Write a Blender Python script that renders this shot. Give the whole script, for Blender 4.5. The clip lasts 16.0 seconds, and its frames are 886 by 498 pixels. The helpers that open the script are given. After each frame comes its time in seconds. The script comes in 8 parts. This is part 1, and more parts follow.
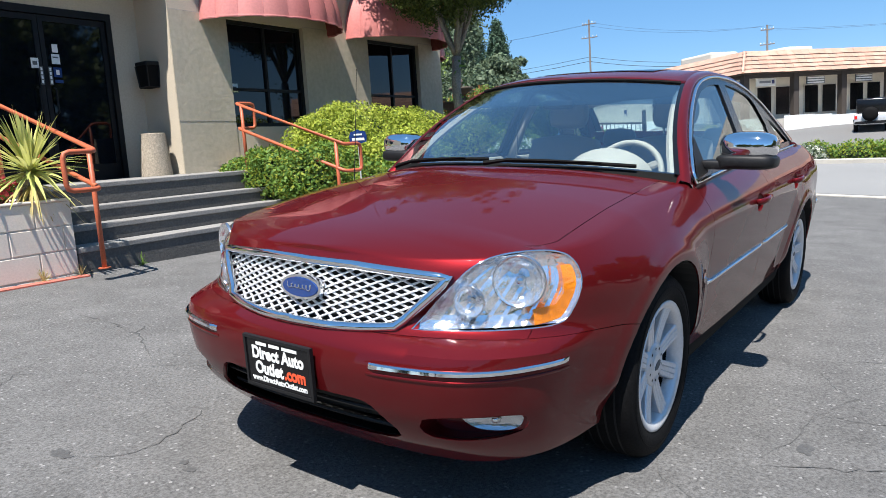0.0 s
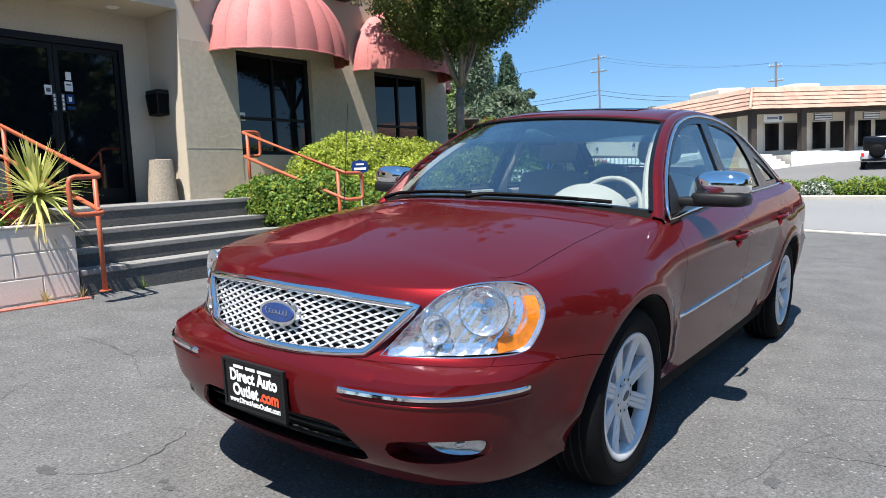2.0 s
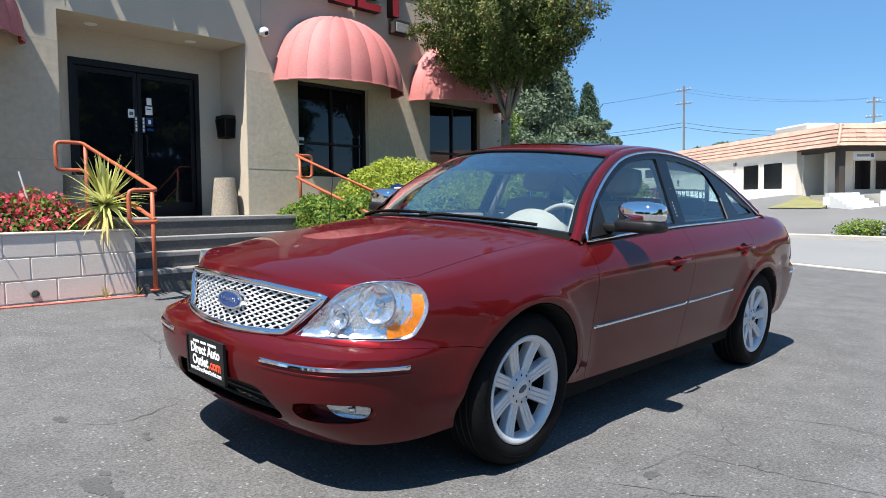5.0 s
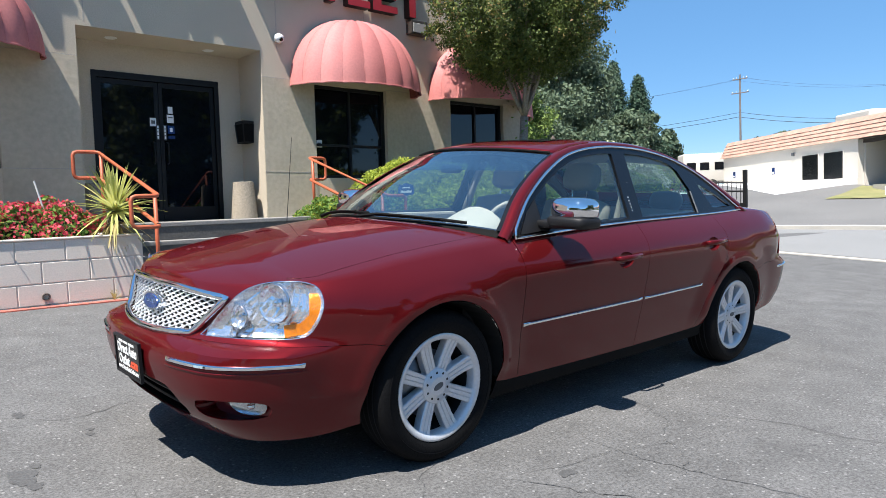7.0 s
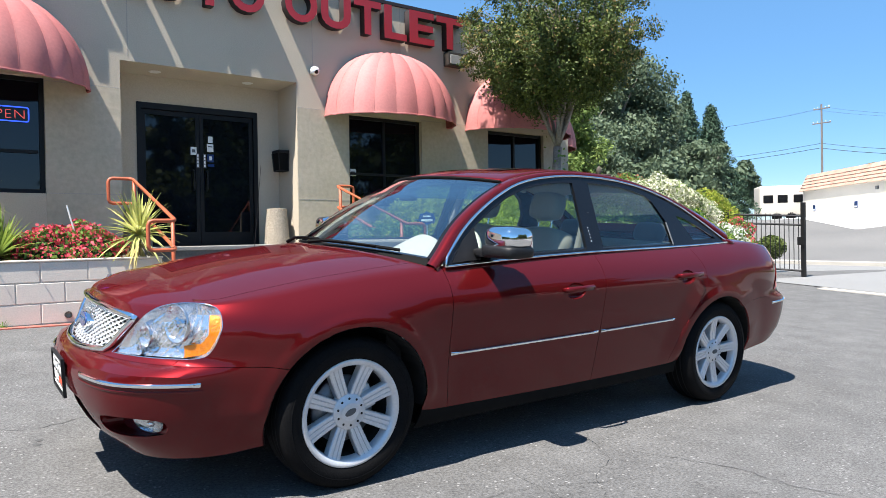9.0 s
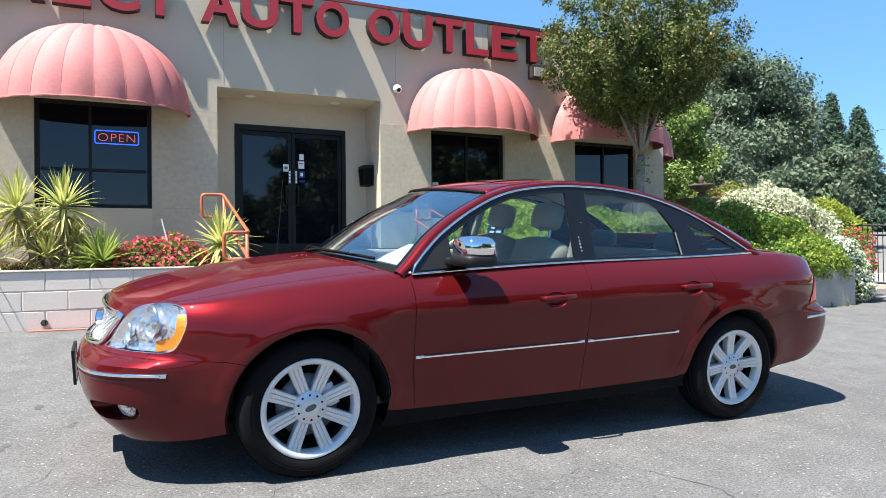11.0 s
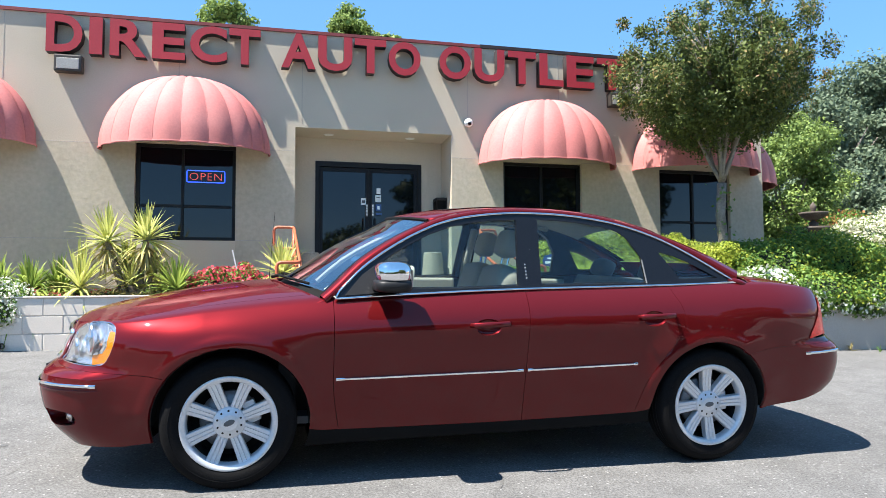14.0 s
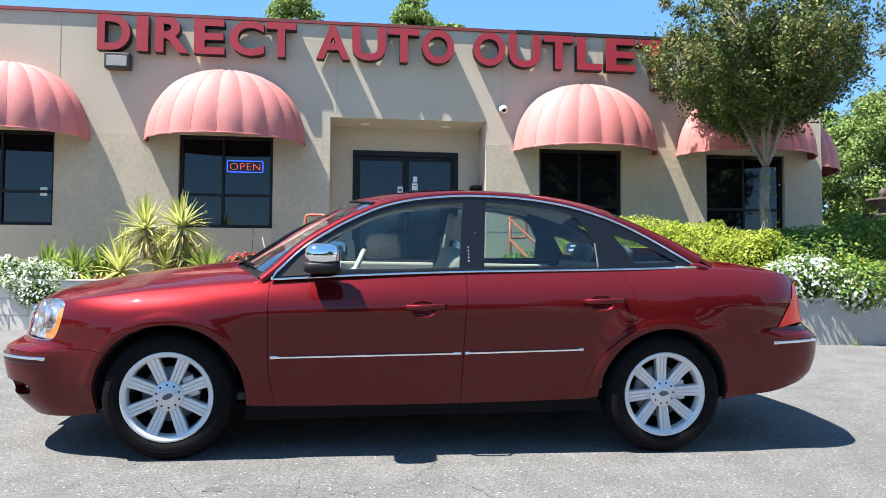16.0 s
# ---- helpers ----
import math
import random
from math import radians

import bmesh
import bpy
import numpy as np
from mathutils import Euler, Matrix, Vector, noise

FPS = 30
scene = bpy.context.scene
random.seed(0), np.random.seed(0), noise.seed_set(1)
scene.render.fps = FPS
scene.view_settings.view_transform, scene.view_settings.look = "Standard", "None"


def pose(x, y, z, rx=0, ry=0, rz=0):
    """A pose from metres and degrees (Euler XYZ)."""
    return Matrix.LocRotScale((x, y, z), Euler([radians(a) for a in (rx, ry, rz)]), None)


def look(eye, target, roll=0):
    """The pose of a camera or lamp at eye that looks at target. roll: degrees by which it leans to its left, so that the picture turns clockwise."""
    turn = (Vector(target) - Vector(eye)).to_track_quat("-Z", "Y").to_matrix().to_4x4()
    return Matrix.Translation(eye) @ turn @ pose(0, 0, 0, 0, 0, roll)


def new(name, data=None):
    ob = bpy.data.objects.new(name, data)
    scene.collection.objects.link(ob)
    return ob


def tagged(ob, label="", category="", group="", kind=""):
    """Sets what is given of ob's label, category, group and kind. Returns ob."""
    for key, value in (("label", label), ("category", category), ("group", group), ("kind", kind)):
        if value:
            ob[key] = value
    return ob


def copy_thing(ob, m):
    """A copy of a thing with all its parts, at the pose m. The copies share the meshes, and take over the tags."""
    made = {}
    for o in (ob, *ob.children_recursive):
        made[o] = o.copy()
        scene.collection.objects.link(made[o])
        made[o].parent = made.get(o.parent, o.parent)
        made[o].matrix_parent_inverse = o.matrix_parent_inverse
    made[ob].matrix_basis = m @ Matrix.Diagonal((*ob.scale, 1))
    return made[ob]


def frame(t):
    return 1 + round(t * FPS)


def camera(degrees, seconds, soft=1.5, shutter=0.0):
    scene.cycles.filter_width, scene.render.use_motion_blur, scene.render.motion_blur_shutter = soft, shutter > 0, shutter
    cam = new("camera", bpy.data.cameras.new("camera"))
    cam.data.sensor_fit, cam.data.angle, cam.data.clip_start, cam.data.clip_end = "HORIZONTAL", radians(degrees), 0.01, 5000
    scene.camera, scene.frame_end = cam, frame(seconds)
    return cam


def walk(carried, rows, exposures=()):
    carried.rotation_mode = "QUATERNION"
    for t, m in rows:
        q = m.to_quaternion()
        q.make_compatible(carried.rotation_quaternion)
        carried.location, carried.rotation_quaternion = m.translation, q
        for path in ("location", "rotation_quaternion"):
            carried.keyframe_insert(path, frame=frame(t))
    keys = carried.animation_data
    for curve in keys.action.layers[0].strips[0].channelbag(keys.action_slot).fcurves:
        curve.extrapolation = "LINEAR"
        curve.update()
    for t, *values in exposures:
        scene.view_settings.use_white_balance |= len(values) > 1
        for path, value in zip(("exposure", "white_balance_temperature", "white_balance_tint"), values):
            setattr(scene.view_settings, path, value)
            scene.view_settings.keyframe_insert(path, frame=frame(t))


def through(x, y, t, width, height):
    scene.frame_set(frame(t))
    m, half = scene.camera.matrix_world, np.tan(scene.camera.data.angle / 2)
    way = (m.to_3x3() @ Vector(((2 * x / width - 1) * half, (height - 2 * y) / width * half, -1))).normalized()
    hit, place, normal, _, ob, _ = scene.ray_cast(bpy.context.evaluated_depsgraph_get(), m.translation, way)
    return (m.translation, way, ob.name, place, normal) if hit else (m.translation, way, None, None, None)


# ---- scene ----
cam = camera(64.4, 16.0, 0.8)
PATH = [
    (0, (-2.54, -1.778, 1.226), (-0.942, -0.611, 0.939), -3.9),
    (0.5, (-2.599, -1.703, 1.235), (-0.956, -0.598, 0.952), -2.8),
    (1, (-2.645, -1.682, 1.254), (-0.966, -0.63, 0.987), -2.7),
    (1.5, (-2.633, -1.743, 1.245), (-0.959, -0.672, 1.021), -3.0),
    (2, (-2.546, -1.939, 1.236), (-0.951, -0.749, 1.032), -2.9),
    (2.5, (-2.521, -2.064, 1.233), (-0.975, -0.809, 1.043), -2.5),
    (3, (-2.615, -2.183, 1.216), (-1.072, -0.923, 1.047), -2.5),
    (3.2, (-2.663, -2.237, 1.225), (-1.117, -0.979, 1.062), -2.6),
    (5.3, (-2.497, -2.885, 1.186), (-1.067, -1.493, 1.05), -0.9),
    (5.5, (-2.464, -2.927, 1.198), (-1.044, -1.528, 1.037), -0.9),
    (6, (-2.31, -2.971, 1.193), (-0.902, -1.561, 1.022), -0.7),
    (6.5, (-2.196, -3.097, 1.176), (-0.803, -1.67, 1.025), -1.5),
    (7, (-2.09, -3.292, 1.177), (-0.758, -1.804, 1.055), -2.1),
    (7.5, (-1.965, -3.34, 1.153), (-0.658, -1.83, 1.043), -1.5),
    (8, (-1.754, -3.374, 1.152), (-0.464, -1.851, 1.027), 0.3),
    (8.5, (-1.616, -3.505, 1.148), (-0.347, -1.964, 1.028), -0.7),
    (9, (-1.53, -3.756, 1.145), (-0.358, -2.136, 1.113), -1.2),
    (9.2, (-1.492, -3.807, 1.128), (-0.369, -2.152, 1.096), -1.7),
    (11.3, (-0.803, -4.42, 1.098), (0.029, -2.602, 1.119), -1.0),
    (11.5, (-0.757, -4.474, 1.081), (0.064, -2.651, 1.107), -1.1),
    (12, (-0.562, -4.562, 1.08), (0.225, -2.723, 1.095), -1.0),
    (12.5, (-0.38, -4.661, 1.061), (0.363, -2.804, 1.096), -1.4),
    (13, (-0.216, -4.792, 1.067), (0.441, -2.904, 1.135), -0.4),
    (13.5, (-0.019, -4.804, 1.047), (0.537, -2.885, 1.14), -0.6),
    (14, (0.219, -4.805, 1.049), (0.69, -2.865, 1.161), -0.6),
    (14.5, (0.436, -4.93, 1.037), (0.83, -2.973, 1.163), -0.9),
    (15, (0.631, -4.993, 1.014), (0.909, -3.016, 1.144), -0.5),
    (15.5, (0.88, -4.96, 1.012), (1.115, -2.976, 1.104), -0.1),
    (16, (1.054, -4.961, 0.996), (1.288, -2.977, 1.083), -0.1),
]
walk(cam, [(t, look(eye, target, roll)) for t, eye, target, roll in PATH],
     exposures=[(0, 0.98, 6320, 11), (3, 0.98, 6320, 11), (6, 1.00, 6320, 11), (9, 1.28, 6400, 11), (12.5, 1.60, 6430, 10), (16, 1.66, 6450, 10)])

# ---- world and sun ----
LIGHT = Vector((0.466, 0.135, -1.0)).normalized()
world = bpy.data.worlds.new("sky")
scene.world = world
world.use_nodes = True
_n = world.node_tree.nodes
_sky = _n.new("ShaderNodeTexSky")
_sky.sky_type = "NISHITA"
_sky.sun_disc = False
_sky.sun_elevation = math.asin(-LIGHT.z)
_sky.sun_rotation = math.atan2(-LIGHT.x, -LIGHT.y)
_sky.air_density, _sky.dust_density, _sky.ozone_density = 1.0, 0.03, 3.0
_sky.altitude = 1800
_n["Background"].inputs["Strength"].default_value = 0.083
_hue = _n.new("ShaderNodeHueSaturation")
_hue.inputs["Hue"].default_value = 0.497
_hue.inputs["Saturation"].default_value, _hue.inputs["Value"].default_value = 1.20, 1.0
world.node_tree.links.new(_sky.outputs[0], _hue.inputs["Color"])
_even = _n.new("ShaderNodeMix")
_even.data_type = "RGBA"
_even.inputs["Factor"].default_value = 0.5
_even.inputs["B"].default_value = (1.25, 2.75, 4.9, 1)
world.node_tree.links.new(_hue.outputs[0], _even.inputs["A"])
world.node_tree.links.new(_even.outputs["Result"], _n["Background"].inputs["Color"])
sun = new("sun", bpy.data.lights.new("sun", "SUN"))
sun.data.energy, sun.data.angle, sun.data.color = 5.15, radians(0.53), (1.0, 0.95, 0.87)
sun.matrix_world = look((0, 0, 20), Vector((0, 0, 20)) + LIGHT)


# ---- materials ----
def material(name, color, rough=0.6, metal=0.0, vary=0.15, scale=6.0, fine=60.0, bump=0.0, coat=0.0, second=None, spread=0.5,
             random_tint=0.0, spec=0.5, emission=None, sheen=0.0):
    """A principled surface whose colour wanders at two scales; second: a stain colour laid over by patches."""
    m = bpy.data.materials.new(name)
    m.use_nodes = True
    nt = m.node_tree
    n, l = nt.nodes, nt.links
    p = n["Principled BSDF"]
    p.inputs["Roughness"].default_value = rough
    p.inputs["Metallic"].default_value = metal
    p.inputs["Coat Weight"].default_value = coat
    p.inputs["Coat Roughness"].default_value = 0.02
    p.inputs["Specular IOR Level"].default_value = spec
    co = n.new("ShaderNodeTexCoord")
    big = n.new("ShaderNodeTexNoise")
    big.inputs["Scale"].default_value, big.inputs["Detail"].default_value = scale, 5
    l.new(co.outputs["Object"], big.inputs["Vector"])
    small = n.new("ShaderNodeTexNoise")
    small.inputs["Scale"].default_value, small.inputs["Detail"].default_value = fine, 4
    l.new(co.outputs["Object"], small.inputs["Vector"])
    mixer = n.new("ShaderNodeMix")
    mixer.data_type = "RGBA"
    ramp = n.new("ShaderNodeMapRange")
    ramp.inputs["From Min"].default_value, ramp.inputs["From Max"].default_value = 0.5 - spread / 2, 0.5 + spread / 2
    l.new(big.outputs["Fac"], ramp.inputs["Value"])
    l.new(ramp.outputs["Result"], mixer.inputs["Factor"])
    other = second or [c * (1 - vary) for c in color]
    mixer.inputs["A"].default_value = (*color, 1)
    mixer.inputs["B"].default_value = (*other, 1)
    hsv = n.new("ShaderNodeHueSaturation")
    l.new(mixer.outputs["Result"], hsv.inputs["Color"])
    val = n.new("ShaderNodeMapRange")
    val.inputs["From Min"].default_value, val.inputs["From Max"].default_value = 0.3, 0.7
    val.inputs["To Min"].default_value, val.inputs["To Max"].default_value = 1 - vary, 1 + vary
    l.new(small.outputs["Fac"], val.inputs["Value"])
    value = val.outputs["Result"]
    if random_tint:
        info = n.new("ShaderNodeObjectInfo")
        rnd = n.new("ShaderNodeMapRange")
        rnd.inputs["To Min"].default_value, rnd.inputs["To Max"].default_value = 1 - random_tint, 1 + random_tint
        l.new(info.outputs["Random"], rnd.inputs["Value"])
        mul = n.new("ShaderNodeMath")
        mul.operation = "MULTIPLY"
        l.new(value, mul.inputs[0]), l.new(rnd.outputs["Result"], mul.inputs[1])
        value = mul.outputs[0]
    l.new(value, hsv.inputs["Value"])
    l.new(hsv.outputs["Color"], p.inputs["Base Color"])
    if bump:
        b = n.new("ShaderNodeBump")
        b.inputs["Strength"].default_value, b.inputs["Distance"].default_value = bump, 0.01
        l.new(small.outputs["Fac"], b.inputs["Height"])
        l.new(b.outputs["Normal"], p.inputs["Normal"])
    if emission:
        p.inputs["Emission Color"].default_value = (*emission[:3], 1)
        p.inputs["Emission Strength"].default_value = emission[3]
    return m


def leaf_material(name, color, second, through=0.35):
    """Foliage: two greens mixed leaf by leaf, a little light passing through."""
    m = bpy.data.materials.new(name)
    m.use_nodes = True
    n, l = m.node_tree.nodes, m.node_tree.links
    p = n["Principled BSDF"]
    p.inputs["Roughness"].default_value = 0.55
    p.inputs["Specular IOR Level"].default_value = 0.2
    geo = n.new("ShaderNodeNewGeometry")
    mixer = n.new("ShaderNodeMix")
    mixer.data_type = "RGBA"
    mixer.inputs["A"].default_value, mixer.inputs["B"].default_value = (*color, 1), (*second, 1)
    l.new(geo.outputs["Random Per Island"], mixer.inputs["Factor"])
    l.new(mixer.outputs["Result"], p.inputs["Base Color"])
    tr = n.new("ShaderNodeBsdfTranslucent")
    l.new(mixer.outputs["Result"], tr.inputs["Color"])
    mix = n.new("ShaderNodeMixShader")
    mix.inputs["Fac"].default_value = through
    l.new(p.outputs[0], mix.inputs[1]), l.new(tr.outputs[0], mix.inputs[2])
    l.new(mix.outputs[0], n["Material Output"].inputs["Surface"])
    return m


def glass_material(name, tint, gloss=1.0, rough=0.0, power=2.4):
    """A thin pane: tinted straight through, mirrored by Fresnel."""
    m = bpy.data.materials.new(name)
    m.use_nodes = True
    n, l = m.node_tree.nodes, m.node_tree.links
    n.remove(n["Principled BSDF"])
    t = n.new("ShaderNodeBsdfTransparent")
    t.inputs["Color"].default_value = (*tint, 1)
    g = n.new("ShaderNodeBsdfGlossy")
    g.inputs["Roughness"].default_value = rough
    lw = n.new("ShaderNodeLayerWeight")
    lw.inputs["Blend"].default_value = 0.5
    pw = n.new("ShaderNodeMath")
    pw.operation, pw.inputs[1].default_value = "POWER", power
    l.new(lw.outputs["Facing"], pw.inputs[0])
    f = n.new("ShaderNodeMapRange")
    f.inputs["To Min"].default_value, f.inputs["To Max"].default_value = 0.07 * gloss, 1.0
    l.new(pw.outputs[0], f.inputs["Value"])
    mix = n.new("ShaderNodeMixShader")
    l.new(f.outputs[0], mix.inputs["Fac"])
    l.new(t.outputs[0], mix.inputs[1]), l.new(g.outputs[0], mix.inputs[2])
    l.new(mix.outputs[0], n["Material Output"].inputs["Surface"])
    return m


M_PAINT = material("red_paint", (0.101, 0.0062, 0.0078), 0.36, 0.40, 0.04, 3.0, 900.0, 0.0, coat=0.74, spec=0.0)
M_PAINT.node_tree.nodes["Principled BSDF"].inputs["Coat IOR"].default_value = 1.46
M_SILVER = material("satin_silver", (0.80, 0.81, 0.83), 0.32, 0.55, 0.04, 8.0, 80.0)
M_CHROME = material("chrome", (0.82, 0.83, 0.85), 0.06, 1.0, 0.02, 8.0, 80.0)
M_REFLECT = material("lamp_reflector", (0.95, 0.96, 0.98), 0.09, 0.90, 0.02, 14.0, 30.0, 0.45)
M_ALLOY = material("painted_alloy", (0.66, 0.675, 0.70), 0.35, 0.35, 0.05, 6.0, 90.0, coat=0.4)
M_ALLOY_DARK = material("alloy_shadow", (0.25, 0.26, 0.28), 0.45, 0.6, 0.1)
M_FOGCUP = material("smoked_reflector", (0.58, 0.59, 0.61), 0.12, 0.92, 0.1, 20.0, 60.0, 0.15)
M_TYRE = material("tyre_rubber", (0.006, 0.006, 0.0065), 0.75, 0.0, 0.3, 9.0, 90.0, 0.2, spec=0.12)
M_BLACK = material("black_plastic", (0.010, 0.010, 0.011), 0.5, 0.0, 0.15, 12.0, 120.0, 0.05, spec=0.3)
M_GLOSSBLACK = material("gloss_black", (0.006, 0.006, 0.007), 0.2, 0.0, 0.1, spec=0.4)
M_SILL = material("matt_black_plastic", (0.005, 0.005, 0.005), 0.85, 0.0, 0.15, 12.0, 120.0, 0.05, spec=0.15)
M_DARK = material("shadow_gap", (0.006, 0.006, 0.006), 0.8, 0.0, 0.1)
M_GLASS = glass_material("car_glass", (0.64, 0.77, 0.755), 1.0, 0.0, 3.3)
M_WSHIELD = glass_material("windshield_glass", (0.76, 0.88, 0.90), 4.0)
M_SHADEBAND = glass_material("shade_band_glass", (0.34, 0.50, 0.68), 0.6)
M_LENS = glass_material("lamp_lens", (0.95, 0.97, 0.98))
M_AMBER = material("amber_reflector", (0.95, 0.28, 0.01), 0.2, 0.3, 0.15, 30.0, 80.0, 0.5)
M_TAILRED = material("red_lamp_lens", (0.95, 0.03, 0.022), 0.35, 0.25, 0.12, 20.0, 60.0, 0.1, coat=0.25, spec=0.2)
M_BEIGE = material("beige_leather", (0.32, 0.298, 0.25), 0.55, 0.0, 0.08, 5.0, 150.0, 0.15)
M_BEIGE_LIGHT = material("pale_beige_trim", (0.46, 0.44, 0.375), 0.6, 0.0, 0.06, 5.0, 150.0, 0.1)
M_GREYTRIM = material("grey_trim", (0.10, 0.105, 0.11), 0.6, 0.0, 0.1, 5.0, 120.0, 0.1)
M_BLUE = material("blue_enamel", (0.012, 0.04, 0.16), 0.25, 0.0, 0.08, coat=0.8)
M_WHITE = material("white_paint", (0.78, 0.78, 0.76), 0.5, 0.0, 0.05)
M_ORANGE = material("orange_print", (0.75, 0.09, 0.03), 0.5, 0.0, 0.05)

M_STUCCO = material("stucco", (0.535, 0.465, 0.36), 0.9, 0.0, 0.06, 0.9, 60.0, 0.22, second=(0.465, 0.405, 0.315))
M_STUCCO_ROUGH = material("coarse_stucco", (0.50, 0.435, 0.335), 0.95, 0.0, 0.08, 2.2, 14.0, 0.35, second=(0.425, 0.37, 0.28))


def asphalt_material(name, color, pale):
    """Worn asphalt: grey binder with light and dark stones, rubbed patches and a rough relief."""
    m = material(name, color, 0.9, 0.0, 0.0, 0.35, 60.0, 0.0, second=[c * 0.84 for c in color], spec=0.3)
    n, l = m.node_tree.nodes, m.node_tree.links
    p = n["Principled BSDF"]
    co = n["Texture Coordinate"]
    base = p.inputs["Base Color"].links[0].from_socket
    grain = n.new("ShaderNodeTexNoise")
    grain.inputs["Scale"].default_value, grain.inputs["Detail"].default_value, grain.inputs["Roughness"].default_value = 75.0, 6, 0.75
    l.new(co.outputs["Object"], grain.inputs["Vector"])
    rub = n.new("ShaderNodeTexNoise")
    rub.inputs["Scale"].default_value, rub.inputs["Detail"].default_value = 3.2, 6
    l.new(co.outputs["Object"], rub.inputs["Vector"])
    tone = n.new("ShaderNodeMapRange")
    tone.inputs["From Min"].default_value, tone.inputs["From Max"].default_value = 0.33, 0.67
    tone.inputs["To Min"].default_value, tone.inputs["To Max"].default_value = 0.45, 1.55
    l.new(grain.outputs["Fac"], tone.inputs["Value"])
    worn = n.new("ShaderNodeMapRange")
    worn.inputs["From Min"].default_value, worn.inputs["From Max"].default_value = 0.3, 0.7
    worn.inputs["To Min"].default_value, worn.inputs["To Max"].default_value = 0.85, 1.15
    l.new(rub.outputs["Fac"], worn.inputs["Value"])
    mul = n.new("ShaderNodeMath")
    mul.operation = "MULTIPLY"
    l.new(tone.outputs["Result"], mul.inputs[0]), l.new(worn.outputs["Result"], mul.inputs[1])
    hsv = n.new("ShaderNodeHueSaturation")
    l.new(base, hsv.inputs["Color"]), l.new(mul.outputs[0], hsv.inputs["Value"])
    cells = n.new("ShaderNodeTexVoronoi")
    cells.inputs["Scale"].default_value = 55.0
    l.new(co.outputs["Object"], cells.inputs["Vector"])
    pick = n.new("ShaderNodeSeparateColor")
    l.new(cells.outputs["Color"], pick.inputs[0])
    rare = n.new("ShaderNodeMapRange")
    rare.inputs["From Min"].default_value, rare.inputs["From Max"].default_value = 0.92, 0.95
    l.new(pick.outputs[0], rare.inputs["Value"])
    near = n.new("ShaderNodeMapRange")
    near.inputs["From Min"].default_value, near.inputs["From Max"].default_value = 0.42, 0.30
    l.new(cells.outputs["Distance"], near.inputs["Value"])
    both = n.new("ShaderNodeMath")
    both.operation = "MULTIPLY"
    l.new(rare.outputs["Result"], both.inputs[0]), l.new(near.outputs["Result"], both.inputs[1])
    mix = n.new("ShaderNodeMix")
    mix.data_type = "RGBA"
    l.new(both.outputs[0], mix.inputs["Factor"])
    l.new(hsv.outputs["Color"], mix.inputs["A"])
    mix.inputs["B"].default_value = (*pale, 1)
    l.new(mix.outputs["Result"], p.inputs["Base Color"])
    b = n.new("ShaderNodeBump")
    b.inputs["Strength"].default_value, b.inputs["Distance"].default_value = 0.7, 0.006
    l.new(grain.outputs["Fac"], b.inputs["Height"])
    l.new(b.outputs["Normal"], p.inputs["Normal"])
    return m


M_ASPHALT = asphalt_material("asphalt", (0.124, 0.122, 0.120), (0.24, 0.236, 0.231))
M_STAIN = material("oil_stain", (0.085, 0.084, 0.083), 0.7, 0.0, 0.25, 4.0, 90.0, 0.4)
M_STREET = material("street_asphalt", (0.22, 0.22, 0.215), 0.9, 0.0, 0.2, 0.3, 90.0, 0.3, second=(0.19, 0.19, 0.188))
M_PLAZALOT = material("pale_asphalt", (0.16, 0.156, 0.15), 0.9, 0.0, 0.16, 0.25, 40.0, 0.1, second=(0.125, 0.123, 0.119))
M_CONCRETE = material("concrete", (0.45, 0.42, 0.37), 0.9, 0.0, 0.12, 1.5, 70.0, 0.4, second=(0.35, 0.33, 0.295))
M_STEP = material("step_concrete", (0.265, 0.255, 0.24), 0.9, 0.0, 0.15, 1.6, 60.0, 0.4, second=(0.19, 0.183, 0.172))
# risers take a much darker grey than the treads
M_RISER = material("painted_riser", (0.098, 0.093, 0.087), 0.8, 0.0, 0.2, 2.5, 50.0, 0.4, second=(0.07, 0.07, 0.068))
M_BLOCK = material("painted_block", (0.71, 0.635, 0.55), 0.9, 0.0, 0.06, 1.3, 60.0, 0.15, second=(0.61, 0.54, 0.465), random_tint=0.04)
M_JOINT = material("painted_joint", (0.60, 0.535, 0.46), 0.95, 0.0, 0.12, 3.0, 80.0, 0.4, second=(0.50, 0.44, 0.375))
M_MORTAR = material("mortar", (0.43, 0.39, 0.33), 0.95, 0.0, 0.12, 3.0, 80.0, 0.4)
M_AWNING = material("awning_vinyl", (0.46, 0.132, 0.122), 0.75, 0.0, 0.07, 0.9, 30.0, 0.1, second=(0.52, 0.205, 0.19), random_tint=0.13)
# the vinyl's red darkened: the shade under the dome is in this colour
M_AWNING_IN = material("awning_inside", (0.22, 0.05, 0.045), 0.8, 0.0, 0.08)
M_LETTER = material("red_letter_face", (0.36, 0.022, 0.03), 0.45, 0.0, 0.05, 3.0, 40.0)
M_LETTER_SIDE = material("letter_side", (0.02, 0.012, 0.012), 0.6, 0.0, 0.05)
M_BRONZE = material("dark_bronze_metal", (0.055, 0.045, 0.037), 0.5, 0.2, 0.15, 6.0, 60.0)
M_PARAPET_DARK = material("parapet_cap_bare", (0.035, 0.022, 0.022), 0.6, 0.1, 0.3, 2.0)
M_PARAPET = material("parapet_cap", (0.22, 0.04, 0.04), 0.6, 0.1, 0.15, 2.0)
M_FRAME = material("dark_bronze_frame", (0.007, 0.007, 0.008), 0.5, 0.0, 0.15, spec=0.3)
